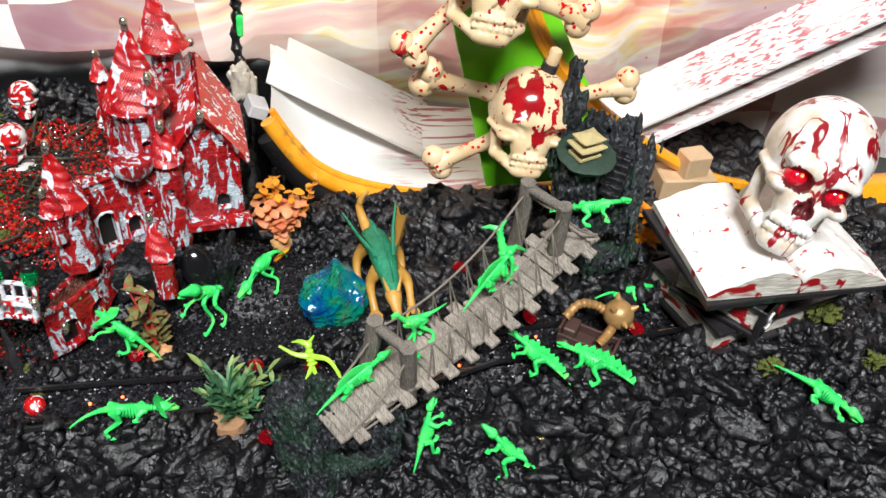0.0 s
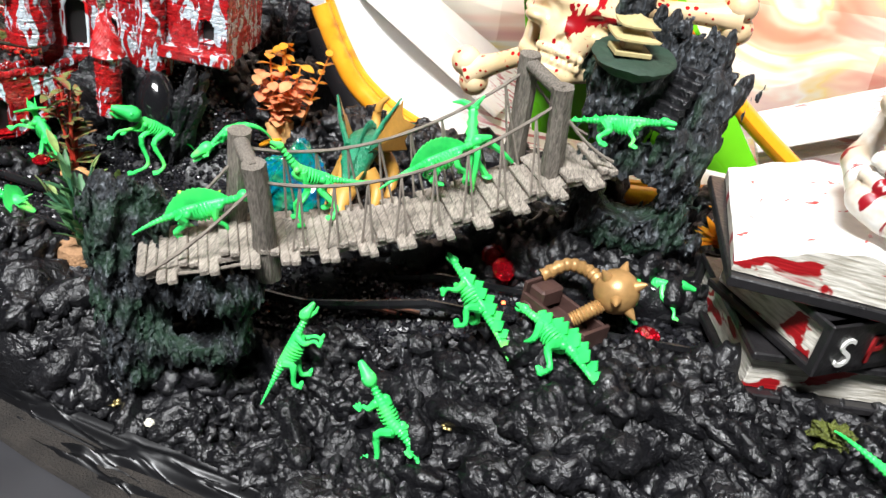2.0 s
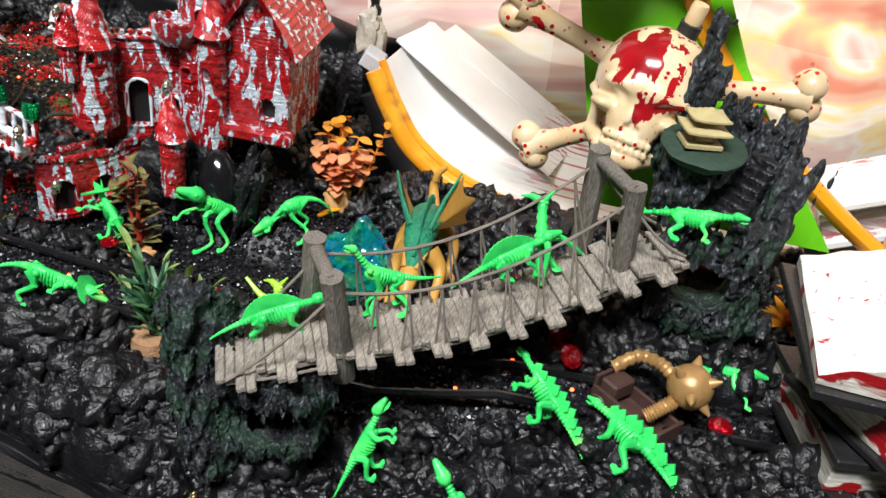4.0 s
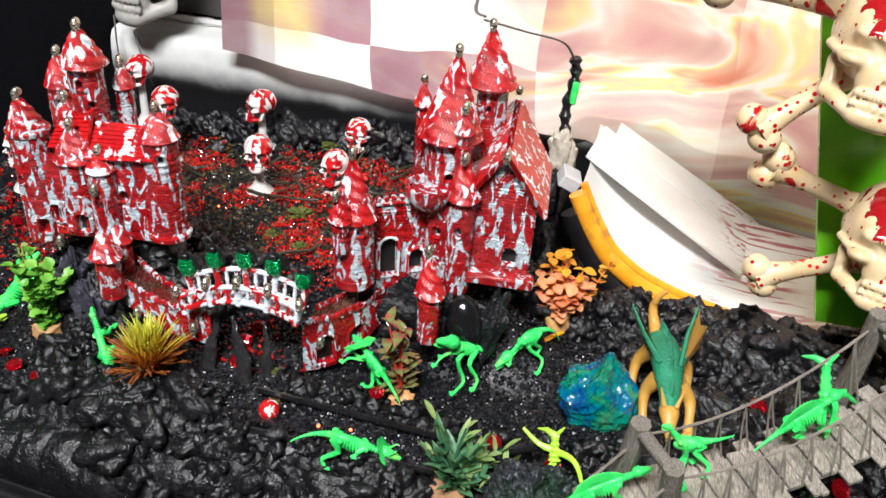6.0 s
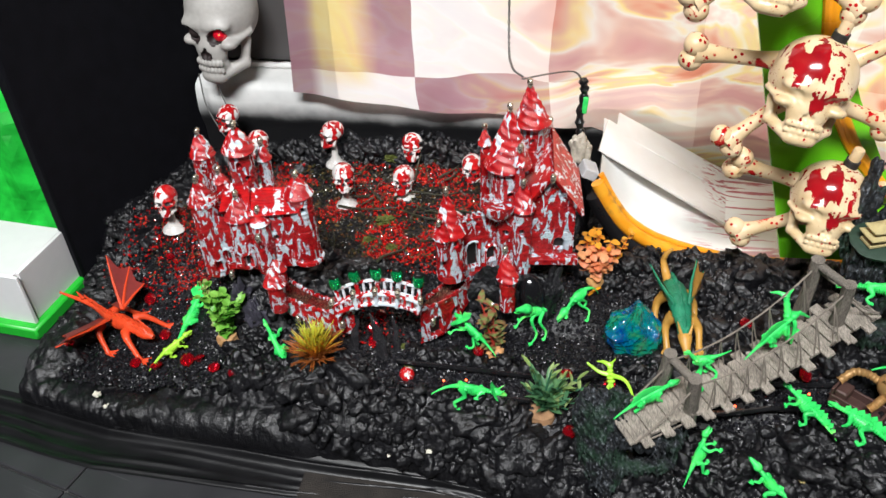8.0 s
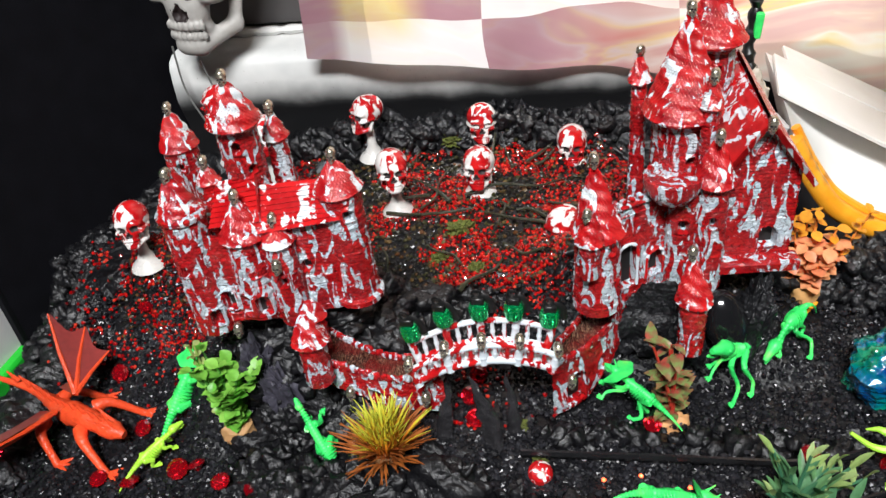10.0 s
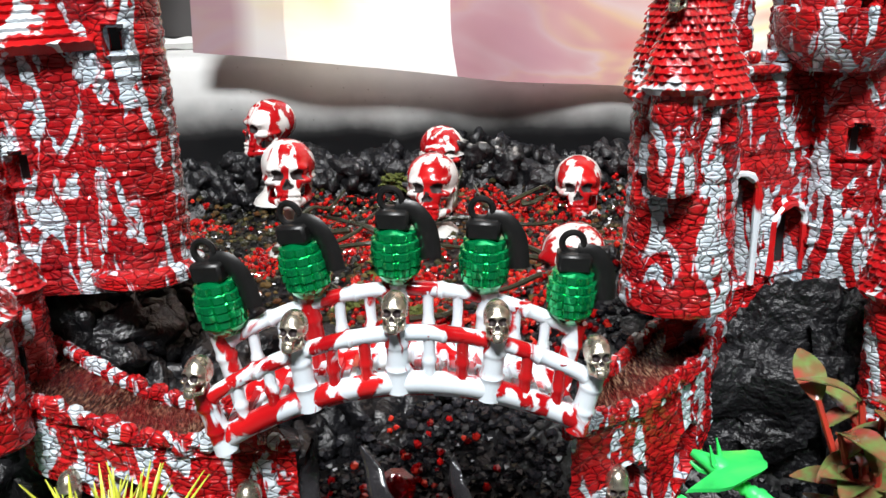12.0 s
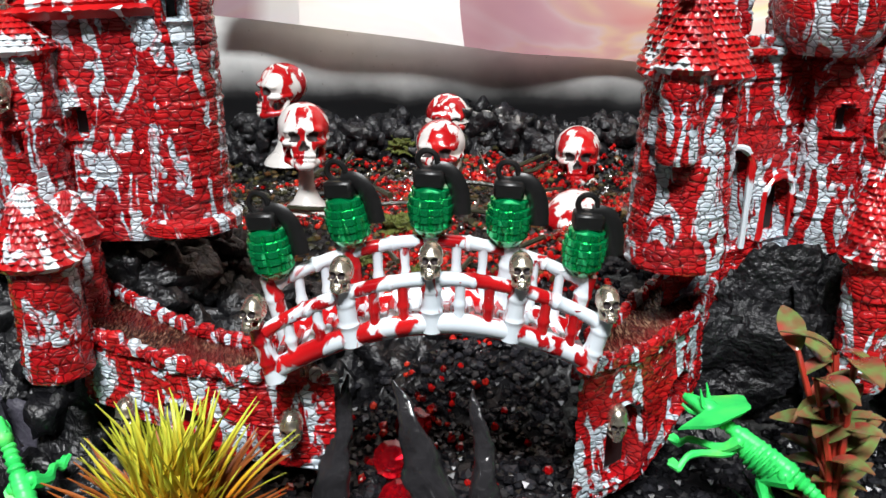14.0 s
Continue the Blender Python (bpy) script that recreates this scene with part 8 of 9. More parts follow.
        for k in (-1, 0, 1):
            tube(g, [foot, np.array(foot) + (0.009, 0.005 * k, 0.001)], [0.0024, 0.0006], 6)
        part("leg", g, red, c)


build_dragons()

# ---------- plants ----------
def leaf_mesh(name, mat, length, width, cup=0.25, bend=0.3, n=7, lobes=False):
    """A bent leaf with a midrib fold, growing along +x from the origin."""
    s = np.linspace(0, 1, n)
    w = width * np.sin(np.pi * np.clip(s * 0.92 + 0.06, 0, 1)) ** 0.8
    z = -bend * length * s**2
    rows = [np.stack([length * s, k * w / 2, z + abs(k) * cup * w / 2], -1) for k in (-1, -0.5, 0, 0.5, 1)]
    p = np.concatenate(rows)
    g = Geo().add(p, grid_faces(5, n)).add(p - (0, 0, 0.00025), [f[::-1] for f in grid_faces(5, n)])
    return mesh_of(name, g, mat)


def put_leaf(parent, me, at, heading, rise, roll=0.0, scale=1.0, name="leaf"):
    ob = new(name, me)
    ob.parent = parent
    ob.matrix_basis = WORLD[parent.name].inverted() @ pose(*at, roll, -rise, heading) @ Matrix.Scale(scale, 4)
    return ob


def tinted(name, a, b, rough=0.4, trans=0.0):
    """Leaf plastic that runs between two tints from piece to piece."""
    n = Nodes(name)
    info = n.node("ShaderNodeObjectInfo")
    c = n.ramp(info.outputs["Random"], [(0.0, a), (1.0, b)])
    fine = n.ramp(n.noise(240, 4), [(0.3, 0.75), (0.7, 1.0)])
    c = n.mix(1.0, c, fine, "MULTIPLY")
    n.set(color=c, rough=rough)
    n.bump(n.noise(500, 3), 0.2, 0.0005)
    tr = n.node("ShaderNodeBsdfTranslucent")
    n.link(c, tr.inputs[0])
    sh = n.node("ShaderNodeMixShader")
    sh.inputs[0].default_value = 0.35
    n.link(n.b.outputs[0], sh.inputs[1])
    n.link(tr.outputs[0], sh.inputs[2])
    n.link(sh.outputs[0], n.t.nodes["Material Output"].inputs[0])
    return n.m


def foot_of(x, y):
    return (x, y, float(ground_z(np.array(x), np.array(y))))


def stem(parent, pts, r, mat, name="stem"):
    g = Geo()
    p = curve_pts(pts, 10)
    tube(g, p, np.linspace(r, r * 0.6, 10), 6)
    part(name, g, mat, parent)
    return p


def build_palm():
    rng = np.random.default_rng(11)
    x, y = -0.0300, 0.3790
    z = 0.0520
    c = thing("potted_plant", (x, y, z), "artificial blue-green fan plant in a round cork pot", "plant", "artificial plants")
    g = Geo()
    lathe(g, [(0.0090, -0.004), (0.0112, 0.001), (0.0118, 0.008), (0.0110, 0.0125), (0.0085, 0.0135), (0.001, 0.0130)], 22, (x, y, z))
    v = g.v[-1]
    g.v[-1] = v + 0.0005 * np.stack([noise3(v, 500, 1), noise3(v, 500, 2), noise3(v, 500, 3)], -1)
    part("pot", g, plain("crumbly_cork", (0.36, 0.20, 0.10), 0.8, 0.4, 700, 0.8, 0.0015), c, "round speckled cork pot")
    m1, m2 = tinted("blue_green_leaf_plastic", (0.09, 0.26, 0.13), (0.20, 0.42, 0.17)), tinted("pale_leaf_plastic", (0.40, 0.56, 0.18), (0.54, 0.68, 0.30))
    dark = plain("green_stem", (0.03, 0.12, 0.06), 0.5, 0.3)
    a = leaf_mesh("leaf", m1, 0.0215, 0.0056, 0.3, 0.12)
    b = leaf_mesh("leaf", m2, 0.0190, 0.0058, 0.3, 0.12)
    # sprays of strap leaves along rising stems; pale sprays at the tips and towards the track
    tips = [(-0.012, 0.004, 0.070), (-0.004, 0.000, 0.062), (0.006, 0.006, 0.066), (0.013, -0.002, 0.054), (-0.014, -0.004, 0.050), (0.002, -0.006, 0.044), (0.018, 0.008, 0.058), (0.028, 0.012, 0.050), (0.036, 0.012, 0.042), (0.034, 0.004, 0.030), (0.022, -0.004, 0.030)]
    for k, (dx, dy, dz) in enumerate(tips):
        tip = np.array([x + dx, y + dy, z + dz - 0.008])
        p = stem(c, [(x + 0.001, y, z + 0.010), (x + dx * 0.35, y + dy * 0.4, z + 0.010 + dz * 0.40), tip], 0.0013, dark)
        out = math.degrees(math.atan2(dy - 0.003, dx))
        for j in range(11):
            u = j / 10
            q = p[2 + int(7 * u)]
            flip = 1 if j % 2 else -1
            pale = k in (7, 8) or (u > 0.75 and k % 2 == 0)
            put_leaf(c, b if pale else a, q, out + flip * rng.uniform(10, 110), rng.uniform(30, 58) + 22 * u, rng.uniform(-25, 25), rng.uniform(0.65, 1.0) * (1 - 0.15 * u))


build_palm()


def build_leafy(at, height, label, leaf, count, spread, stems, stem_mat, seed, rock=None, rise=(10, 60), lean=(0, 0), group="artificial plants", top=1.0):
    rng = np.random.default_rng(seed)
    x, y, z = at
    c = thing("artificial_plant", at, label, "plant", group)
    if rock:
        g = Geo()
        crag(g, (x, y - 0.002, z + 0.003), rock[1], seed + 0.5, 18, 14, 0.3)
        part("base_stone", g, rock[0], c, rock[2])
    for k in range(stems):
        a = 2 * math.pi * k / stems + rng.uniform(-0.4, 0.4)
        r = spread * rng.uniform(0.3, 1.0) if k else 0.0
        h = height * rng.uniform(0.75, 1.0) * (1 if k else top)
        tip = np.array([x + r * math.cos(a) + lean[0], y + r * math.sin(a) * 0.7 + lean[1], z + h])
        p = stem(c, [(x, y, z), (x + 0.3 * r * math.cos(a) + lean[0] * 0.3, y + 0.3 * r * math.sin(a), z + 0.5 * h), tip], 0.0012, stem_mat)
        per = count // stems
        for j in range(per):
            q = p[min(9, 2 + int(8 * j / per))]
            put_leaf(c, leaf, q, rng.uniform(0, 360), rng.uniform(*rise), rng.uniform(-25, 25), rng.uniform(0.7, 1.15))
    return c


def build_orange():
    """Upright sprigs with opposite pairs of oval leaves, yellow towards the tips, on a tan stone."""
    rng = np.random.default_rng(21)
    x, y = 0.012, 0.541
    z = float(ground_z(np.array(x), np.array(y)))
    orange = leaf_mesh("leaf", tinted("translucent_orange_leaf", (1.0, 0.36, 0.17), (1.0, 0.54, 0.24), 0.4), 0.0098, 0.0088, 0.2, 0.15)
    amber = leaf_mesh("leaf", tinted("yellow_orange_leaf", (0.95, 0.42, 0.03), (0.95, 0.52, 0.06), 0.35), 0.0088, 0.0070, 0.2, 0.15)
    wood = plain("orange_stem", (0.75, 0.26, 0.05), 0.5, 0.2)
    c = thing("artificial_plant", (x, y, z), "artificial orange plant with rounded leaves on a tan stone", "plant", "artificial plants")
    g = Geo()
    crag(g, (x, y - 0.002, z + 0.003), (0.009, 0.007, 0.010), 21.5, 26, 20, 0.3)
    part("base_stone", g, plain("tan_stone", (0.60, 0.33, 0.12), 0.7, 0.3, 300, 0.5), c, "tan base stone")
    for k, (dx, dy, h) in enumerate([(0.000, 0.000, 0.058), (-0.012, 0.002, 0.048), (0.012, -0.002, 0.046), (-0.006, -0.008, 0.038), (0.008, -0.009, 0.036), (-0.016, -0.004, 0.034), (0.016, 0.003, 0.032), (0.002, -0.012, 0.026), (-0.004, 0.006, 0.054)]):
        tip = (x + dx, y + dy, z + h + 0.004)
        p = stem(c, [(x, y, z + 0.006), (x + 0.55 * dx, y + 0.55 * dy, z + 0.5 * h), tip], 0.0010, wood)
        for j in range(4, 10):
            turn = 90 * (j % 2) + rng.uniform(-20, 20) + 40 * k
            for q in (0, 180):
                put_leaf(c, amber if p[j][2] > z + 0.043 else orange, p[j], turn + q, rng.uniform(-25, 20), rng.uniform(-15, 15), rng.uniform(0.75, 1.1))
    c = thing("artificial_plant", (x + 0.014, y + 0.004, z), "small artificial sprig with yellow-orange leaves", "plant", "artificial plants")
    p = stem(c, [(x + 0.012, y + 0.004, z), (x + 0.020, y + 0.002, z + 0.030), (x + 0.030, y, z + 0.060)], 0.0009, wood)
    for j in range(4, 10):
        for q in (0, 180):
            put_leaf(c, amber, p[j], 90 * (j % 2) + q + 20, rng.uniform(10, 40), 0, 0.72)


build_orange()


def red_green_leaf():
    n = Nodes("red_green_leaf_plastic")
    c = n.ramp(n.noise(120, 3), [(0.38, (0.34, 0.050, 0.038)), (0.50, (0.20, 0.13, 0.055)), (0.66, (0.12, 0.30, 0.075))])
    n.set(color=c, rough=0.20, coat=0.6)
    n.bump(n.noise(420, 3), 0.2, 0.0005)
    return n.m


RED_LEAF = leaf_mesh("leaf", red_green_leaf(), 0.0128, 0.0064, 0.30, 0.55, 9)
build_leafy((-0.079, 0.446, 0.062), 0.066, "artificial plant with red stems and red-green leaves", RED_LEAF, 46, 0.012, 5, plain("red_stem", (0.42, 0.035, 0.02), 0.35, 0.3), 31,
            (plain("sandy_stone", (0.60, 0.30, 0.12), 0.7, 0.3, 300, 0.5), (0.009, 0.006, 0.006), "sandy base stone"), (15, 62), (-0.004, 0.004), top=1.1)
BLADE_GREEN = leaf_mesh("blade", tinted("dark_green_blade", (0.015, 0.08, 0.03), (0.03, 0.14, 0.05)), 0.018, 0.0011, 0.3, 0.12)
tuft = thing("grass_tuft", foot_of(-0.092, 0.446), "small dark green artificial grass tuft", "plant", "artificial plants")
for k in range(14):
    put_leaf(tuft, BLADE_GREEN, (-0.092, 0.446, float(ground_z(np.array(-0.092), np.array(0.446)))), 130 + 100 * math.sin(k * 2.1), 25 + 40 * abs(math.sin(k * 1.3)), 0, 0.8 + 0.3 * math.sin(k), "blade")
BUSH_LEAF = leaf_mesh("leaf", tinted("fresh_green_leaf", (0.15, 0.50, 0.05), (0.36, 0.72, 0.12)), 0.0078, 0.0074, 0.25, 0.2)
build_leafy((-0.341, 0.438, float(ground_z(np.array(-0.341), np.array(0.438)))), 0.060, "artificial bright green bush with rounded leaves on a small stone", BUSH_LEAF, 286, 0.025, 13, plain("green_stem_light", (0.06, 0.22, 0.03), 0.5, 0.3), 41,
            (plain("brown_stone", (0.40, 0.22, 0.09), 0.7, 0.3, 300, 0.5), (0.010, 0.008, 0.008), "brown base stone"), (0, 60))
PALE_LEAF = leaf_mesh("leaf", tinted("pale_yellow_green_leaf", (0.40, 0.50, 0.14), (0.55, 0.62, 0.24)), 0.0048, 0.0042, 0.2, 0.1)
build_leafy((-0.352, 0.442, float(ground_z(np.array(-0.352), np.array(0.442)))), 0.076, "artificial sprig with tiny pale yellow-green leaves", PALE_LEAF, 26, 0.004, 2, plain("pale_stem", (0.25, 0.36, 0.08), 0.5, 0.2), 42, None, (0, 70), (-0.004, 0.004))


def yellow_blade():
    n = Nodes("yellow_brown_blade")
    sep = n.node("ShaderNodeSeparateXYZ")
    n.link(n.co, sep.inputs[0])
    c = n.ramp(n.maths("ADD", n.maths("MULTIPLY", sep.outputs[0], 20.0), n.maths("MULTIPLY", n.noise(60, 2), 0.3)), [(0.34, (0.30, 0.050, 0.010)), (0.66, (0.56, 0.17, 0.014)), (0.82, (0.62, 0.44, 0.026)), (0.96, (0.56, 0.60, 0.06))])
    n.set(color=c, rough=0.4)
    return n.m


def build_yellow_grass():
    rng = np.random.default_rng(17)
    x, y = -0.2385, 0.4035
    z = float(ground_z(np.array(x), np.array(y)))
    c = thing("grass_clump", (x, y, z), "artificial yellow grass clump with brown roots", "plant", "artificial plants")
    me = [leaf_mesh("blade", yellow_blade(), 0.046, 0.0019, 0.4, b, 10) for b in (0.12, 0.28, 0.45)]
    m_root = plain("brown_blade", (0.34, 0.095, 0.016), 0.5, 0.4)
    brown = leaf_mesh("blade", m_root, 0.030, 0.0018, 0.4, 0.5, 7)
    for k in range(150):
        a, r = rng.uniform(0, 360), 0.008 * rng.random() ** 0.5
        put_leaf(c, brown, (x + r * math.cos(math.radians(a)), y + r * math.sin(math.radians(a)) * 0.8, z), a + rng.uniform(-50, 50), rng.uniform(50, 95), 0, rng.uniform(0.6, 1.0), "blade")
    for k in range(300):
        a, r = rng.uniform(0, 360), 0.007 * rng.random() ** 0.5
        put_leaf(c, me[k % 3], (x + r * math.cos(math.radians(a)), y + r * math.sin(math.radians(a)) * 0.8, z), rng.uniform(0, 360) if k % 3 else rng.uniform(100, 220), 104 - 30 * rng.random(), rng.uniform(-40, 40), 0.88 * rng.uniform(0.45, 1.0) ** 0.9, "blade")
    g = Geo()
    crag(g, (x, y, z + 0.002), (0.008, 0.007, 0.006), 3.0, 16, 12, 0.3)
    part("root_ball", g, plain("brown_root", (0.16, 0.07, 0.02), 0.8, 0.4), c, "brown root ball")


build_yellow_grass()


def build_flower():
    rng = np.random.default_rng(8)
    me = leaf_mesh("petal", tinted("orange_petal", (0.92, 0.32, 0.01), (0.95, 0.46, 0.02), 0.45), 0.017, 0.0052, 0.2, 0.1)
    for (x, y, z, tilt) in [(0.300, 0.478, 0.112, 10), (0.307, 0.490, 0.124, 25)]:
        c = thing("flower", (x, y, z - 0.012), "artificial orange daisy flower beside the rock", "flower", "orange flowers")
        g = Geo()
        blob(g, (x, y, z), (0.0040, 0.0040, 0.0030), 12, 8, 0.2, 500)
        part("flower_centre", g, plain("orange_centre", (0.70, 0.22, 0.01), 0.7, 0.4, 900, 0.8), c, "dense orange centre")
        g = Geo()
        tube(g, [(x, y, z), (x, y + 0.002, z - 0.016)], 0.0015, 6)
        part("stem", g, plain("green_flower_stem", (0.05, 0.15, 0.03), 0.5, 0.2), c)
        for k in range(18):
            put_leaf(c, me, (x, y, z), 20 * k + rng.uniform(-6, 6), rng.uniform(0, 50), 0, rng.uniform(0.75, 1.05), "petal")


build_flower()


# ---------- gems, crystal, cart, track ----------
def gem_mesh():
    prof = [(0.0002, -0.0042), (0.0034, -0.0010), (0.0058, 0.0008), (0.0058, 0.0012), (0.0036, 0.0030), (0.0002, 0.0031)]
    g = Geo()
    lathe(g, prof, 10)
    return mesh_of("gem", g, M_GEM, True)


GEM = gem_mesh()
GEMS = [(-0.379, 0.417, 1.2, 25, 10), (-0.367, 0.419, 1.0, -30, 40), (-0.342, 0.400, 1.0, 10, 5), (-0.322, 0.398, 1.0, 35, 60), (-0.435, 0.415, 1.0, 20, 0), (-0.410, 0.410, 1.1, -20, 30), (-0.481, 0.516, 1.0, 15, 20), (-0.460, 0.505, 1.1, 40, 10),
        (-0.421, 0.455, 1.0, 30, 0), (-0.511, 0.427, 0.9, 0, 0), (-0.470, 0.470, 0.9, 20, 15), (-0.192, 0.437, 1.0, 30, 0), (-0.197, 0.455, 1.0, 40, 20), (-0.193, 0.472, 1.0, 45, 0), (-0.092, 0.432, 0.9, 10, 20), (-0.011, 0.418, 1.0, 50, 0),
        (0.150, 0.486, 1.0, 20, 10), (0.182, 0.441, 1.15, 55, 0), (0.190, 0.424, 1.15, 40, 40), (0.243, 0.402, 1.0, 30, 20), (0.269, 0.404, 1.1, 15, 0), (-0.006, 0.363, 1.0, 45, 10), (0.028, 0.414, 0.9, 60, 0), (-0.285, 0.462, 0.9, 30, 30), (-0.444, 0.540, 0.9, 20, 60)]
for x, y, s, tip, turn in GEMS:
    ob = tagged(new("glass_gem", GEM), "faceted ruby red glass gem lying on black gravel", "gem", "red glass gems")
    ob.matrix_basis = pose(x, y, float(ground_z(np.array(x), np.array(y))) + 0.0045 * s, tip, 0, turn) @ Matrix.Scale(s, 4)

g = Geo()
lathe(g, [(0.0002, -0.004), (0.005, -0.003), (0.0068, 0.0), (0.005, 0.003), (0.0002, 0.004)], 16, (-0.154, 0.401, float(ground_z(np.array(-0.154), np.array(0.401))) + 0.004), (0.1, -0.6, 0.8))
solo("red_button", g, splattered("red_and_white_button", (0.80, 0.78, 0.76), 0.60, 190, (1, 1, 1), 0.25), "small red and white glossy button beside the track", "button")
g = Geo()
lathe(g, [(0.0022, 0.0042), (0.0014, 0.0052), (0.0004, 0.0050)], 12, (-0.154, 0.4005, float(ground_z(np.array(-0.154), np.array(0.401))) + 0.003), (0.1, -0.6, 0.8))
solo("white_bead", g, M_BONEWHITE, "tiny white bead on a red button", "bead")


def build_crystal():
    n = Nodes("blue_green_crystal")
    c = n.ramp(n.noise(48, 3, distort=0.8), [(0.30, (0.0, 0.06, 0.35)), (0.45, (0.0, 0.22, 0.38)), (0.55, (0.0, 0.30, 0.20)), (0.66, (0.05, 0.42, 0.18)), (0.78, (0.35, 0.38, 0.55))])
    n.set(color=c, rough=0.10, trans=0.45, ior=1.5, coat=0.6)
    n.bump(n.cells(260), 0.6, 0.002)
    rng = np.random.default_rng(6)
    x, y = 0.049, 0.474
    z = float(base_height(x, y))
    c = thing("crystal", (x, y, z), "translucent blue-green crystal cluster like crushed glass", "crystal")
    g = Geo()
    d, faces = sphere_dirs(34, 22)
    k = 1 + 0.20 * noise3(d, 1.7, 2.0) + 0.12 * noise3(d, 5.0, 3.0) + 0.06 * noise3(d, 12, 5)
    p = d * k[:, None] * np.array([0.027, 0.024, 0.024])
    p[:, 2] += 0.010 * np.exp(-((p[:, 0] - 0.002) / 0.006) ** 2) * (p[:, 2] > 0)
    g.add(p + (x, y, z + 0.014), [f[::-1] for f in faces])
    part("crystal_mass", g, n.m, c, flat=True)
    for j in range(46):
        a, b = rng.uniform(0, 6.28), rng.uniform(0.1, 1.4)
        q = np.array([x + 0.024 * math.cos(a) * math.cos(b), y + 0.021 * math.sin(a) * math.cos(b), z + 0.014 + 0.022 * math.sin(b)])
        g = Geo()
        s = rng.uniform(0.0022, 0.0048)
        box(g, q, (s, s * 0.8, s * 1.3), pose(0, 0, 0, rng.uniform(0, 180), rng.uniform(0, 180), rng.uniform(0, 180)), 0.5)
        part("crystal_shard", g, n.m, c, flat=True)


build_crystal()


def build_cart():
    brown = plain("brown_cast_metal", (0.085, 0.045, 0.038), 0.5, 0.35, 500, 0.3, 0.0006, metal=0.3)
    gold = plain("gold_plastic", (0.42, 0.24, 0.09), 0.42, 0.35, 300, 0.3, metal=0.35)
    p0, p1 = np.array([0.209, 0.405]), np.array([0.243, 0.378])
    ang = math.degrees(math.atan2(p1[1] - p0[1], p1[0] - p0[0]))
    z = float(ground_z(np.array(0.226), np.array(0.392))) + 0.001
    c = thing("toy_cart", (0.226, 0.3925, z), "brown toy mine cart with spoked wheels", "toy cart", turn=ang)
    for nm, at, size in [("cart_side", (0, -0.0085, 0.009), (0.042, 0.002, 0.009)), ("cart_side", (0, 0.0085, 0.009), (0.042, 0.002, 0.009)), ("cart_bed", (0, 0, 0.0055), (0.042, 0.016, 0.002)), ("cart_end", (-0.0205, 0, 0.012), (0.002, 0.018, 0.015)), ("cart_end", (0.0205, 0, 0.010), (0.002, 0.018, 0.010)), ("seat_block", (-0.014, 0, 0.014), (0.010, 0.015, 0.010))]:
        g = Geo()
        box(g, at, size, None, 0.25)
        part(nm, g, brown, c, local=True, flat=True)
    for sx, r in ((-0.015, 0.0056), (-0.0045, 0.0032), (0.0045, 0.0032), (0.015, 0.0056)):
        for sy in (-1, 1):
            g = Geo()
            a = np.linspace(0, 2 * math.pi, 20)
            tube(g, np.stack([sx + r * 0.85 * np.cos(a), 0 * a + sy * 0.0108, r + r * 0.85 * np.sin(a)], -1), r * 0.16, 6, up=(0, 1, 0))
            for k in range(6):
                b = math.pi * k / 3
                tube(g, [(sx, sy * 0.0108, r), (sx + r * 0.85 * math.cos(b), sy * 0.0108, r + r * 0.85 * math.sin(b))], r * 0.09, 5, up=(0, 1, 0))
            lathe(g, [(r * 0.25, -0.0012), (r * 0.25, 0.0012)], 10, (sx, sy * 0.0108, r), (0, 1, 0))
            part("wheel", g, brown, c, local=True)
    d = thing("gold_flail", (0.243, 0.398, z + 0.015), "gold plastic spiked ball with two ribbed arms on the cart", "ornament")
    g = Geo()
    ctr = np.array([0.2475, 0.3985, z + 0.027])
    blob(g, ctr, (0.0112, 0.0112, 0.0112), 26, 18)
    ball = part("spiked_ball", g, gold, d, "gold spiked ball")
    for v in [(-0.6, -0.3, 0.75), (0.75, -0.2, 0.6), (0.0, -0.95, 0.1), (-0.5, -0.6, -0.6), (0.7, -0.5, -0.5), (0.1, 0.7, 0.7)]:
        v = unit(v)
        g = Geo()
        lathe(g, [(0.0030, 0.0102), (0.0022, 0.0125), (0.0006, 0.0160)], 12, ctr, v)
        part("spike", g, gold, ball)
    for path in ([(0.211, 0.407, z + 0.020), (0.222, 0.412, z + 0.027), (0.233, 0.409, z + 0.028), (0.240, 0.402, z + 0.027)], [(0.230, 0.384, z + 0.014), (0.235, 0.386, z + 0.018), (0.241, 0.391, z + 0.021)]):
        g = Geo()
        p = curve_pts(path, 30)
        tube(g, p, 0.0034 * (1 + 0.14 * np.cos(np.arange(30) * 2.0)), 10)
        part("ribbed_arm", g, gold, d, "ribbed gold arm")


build_cart()


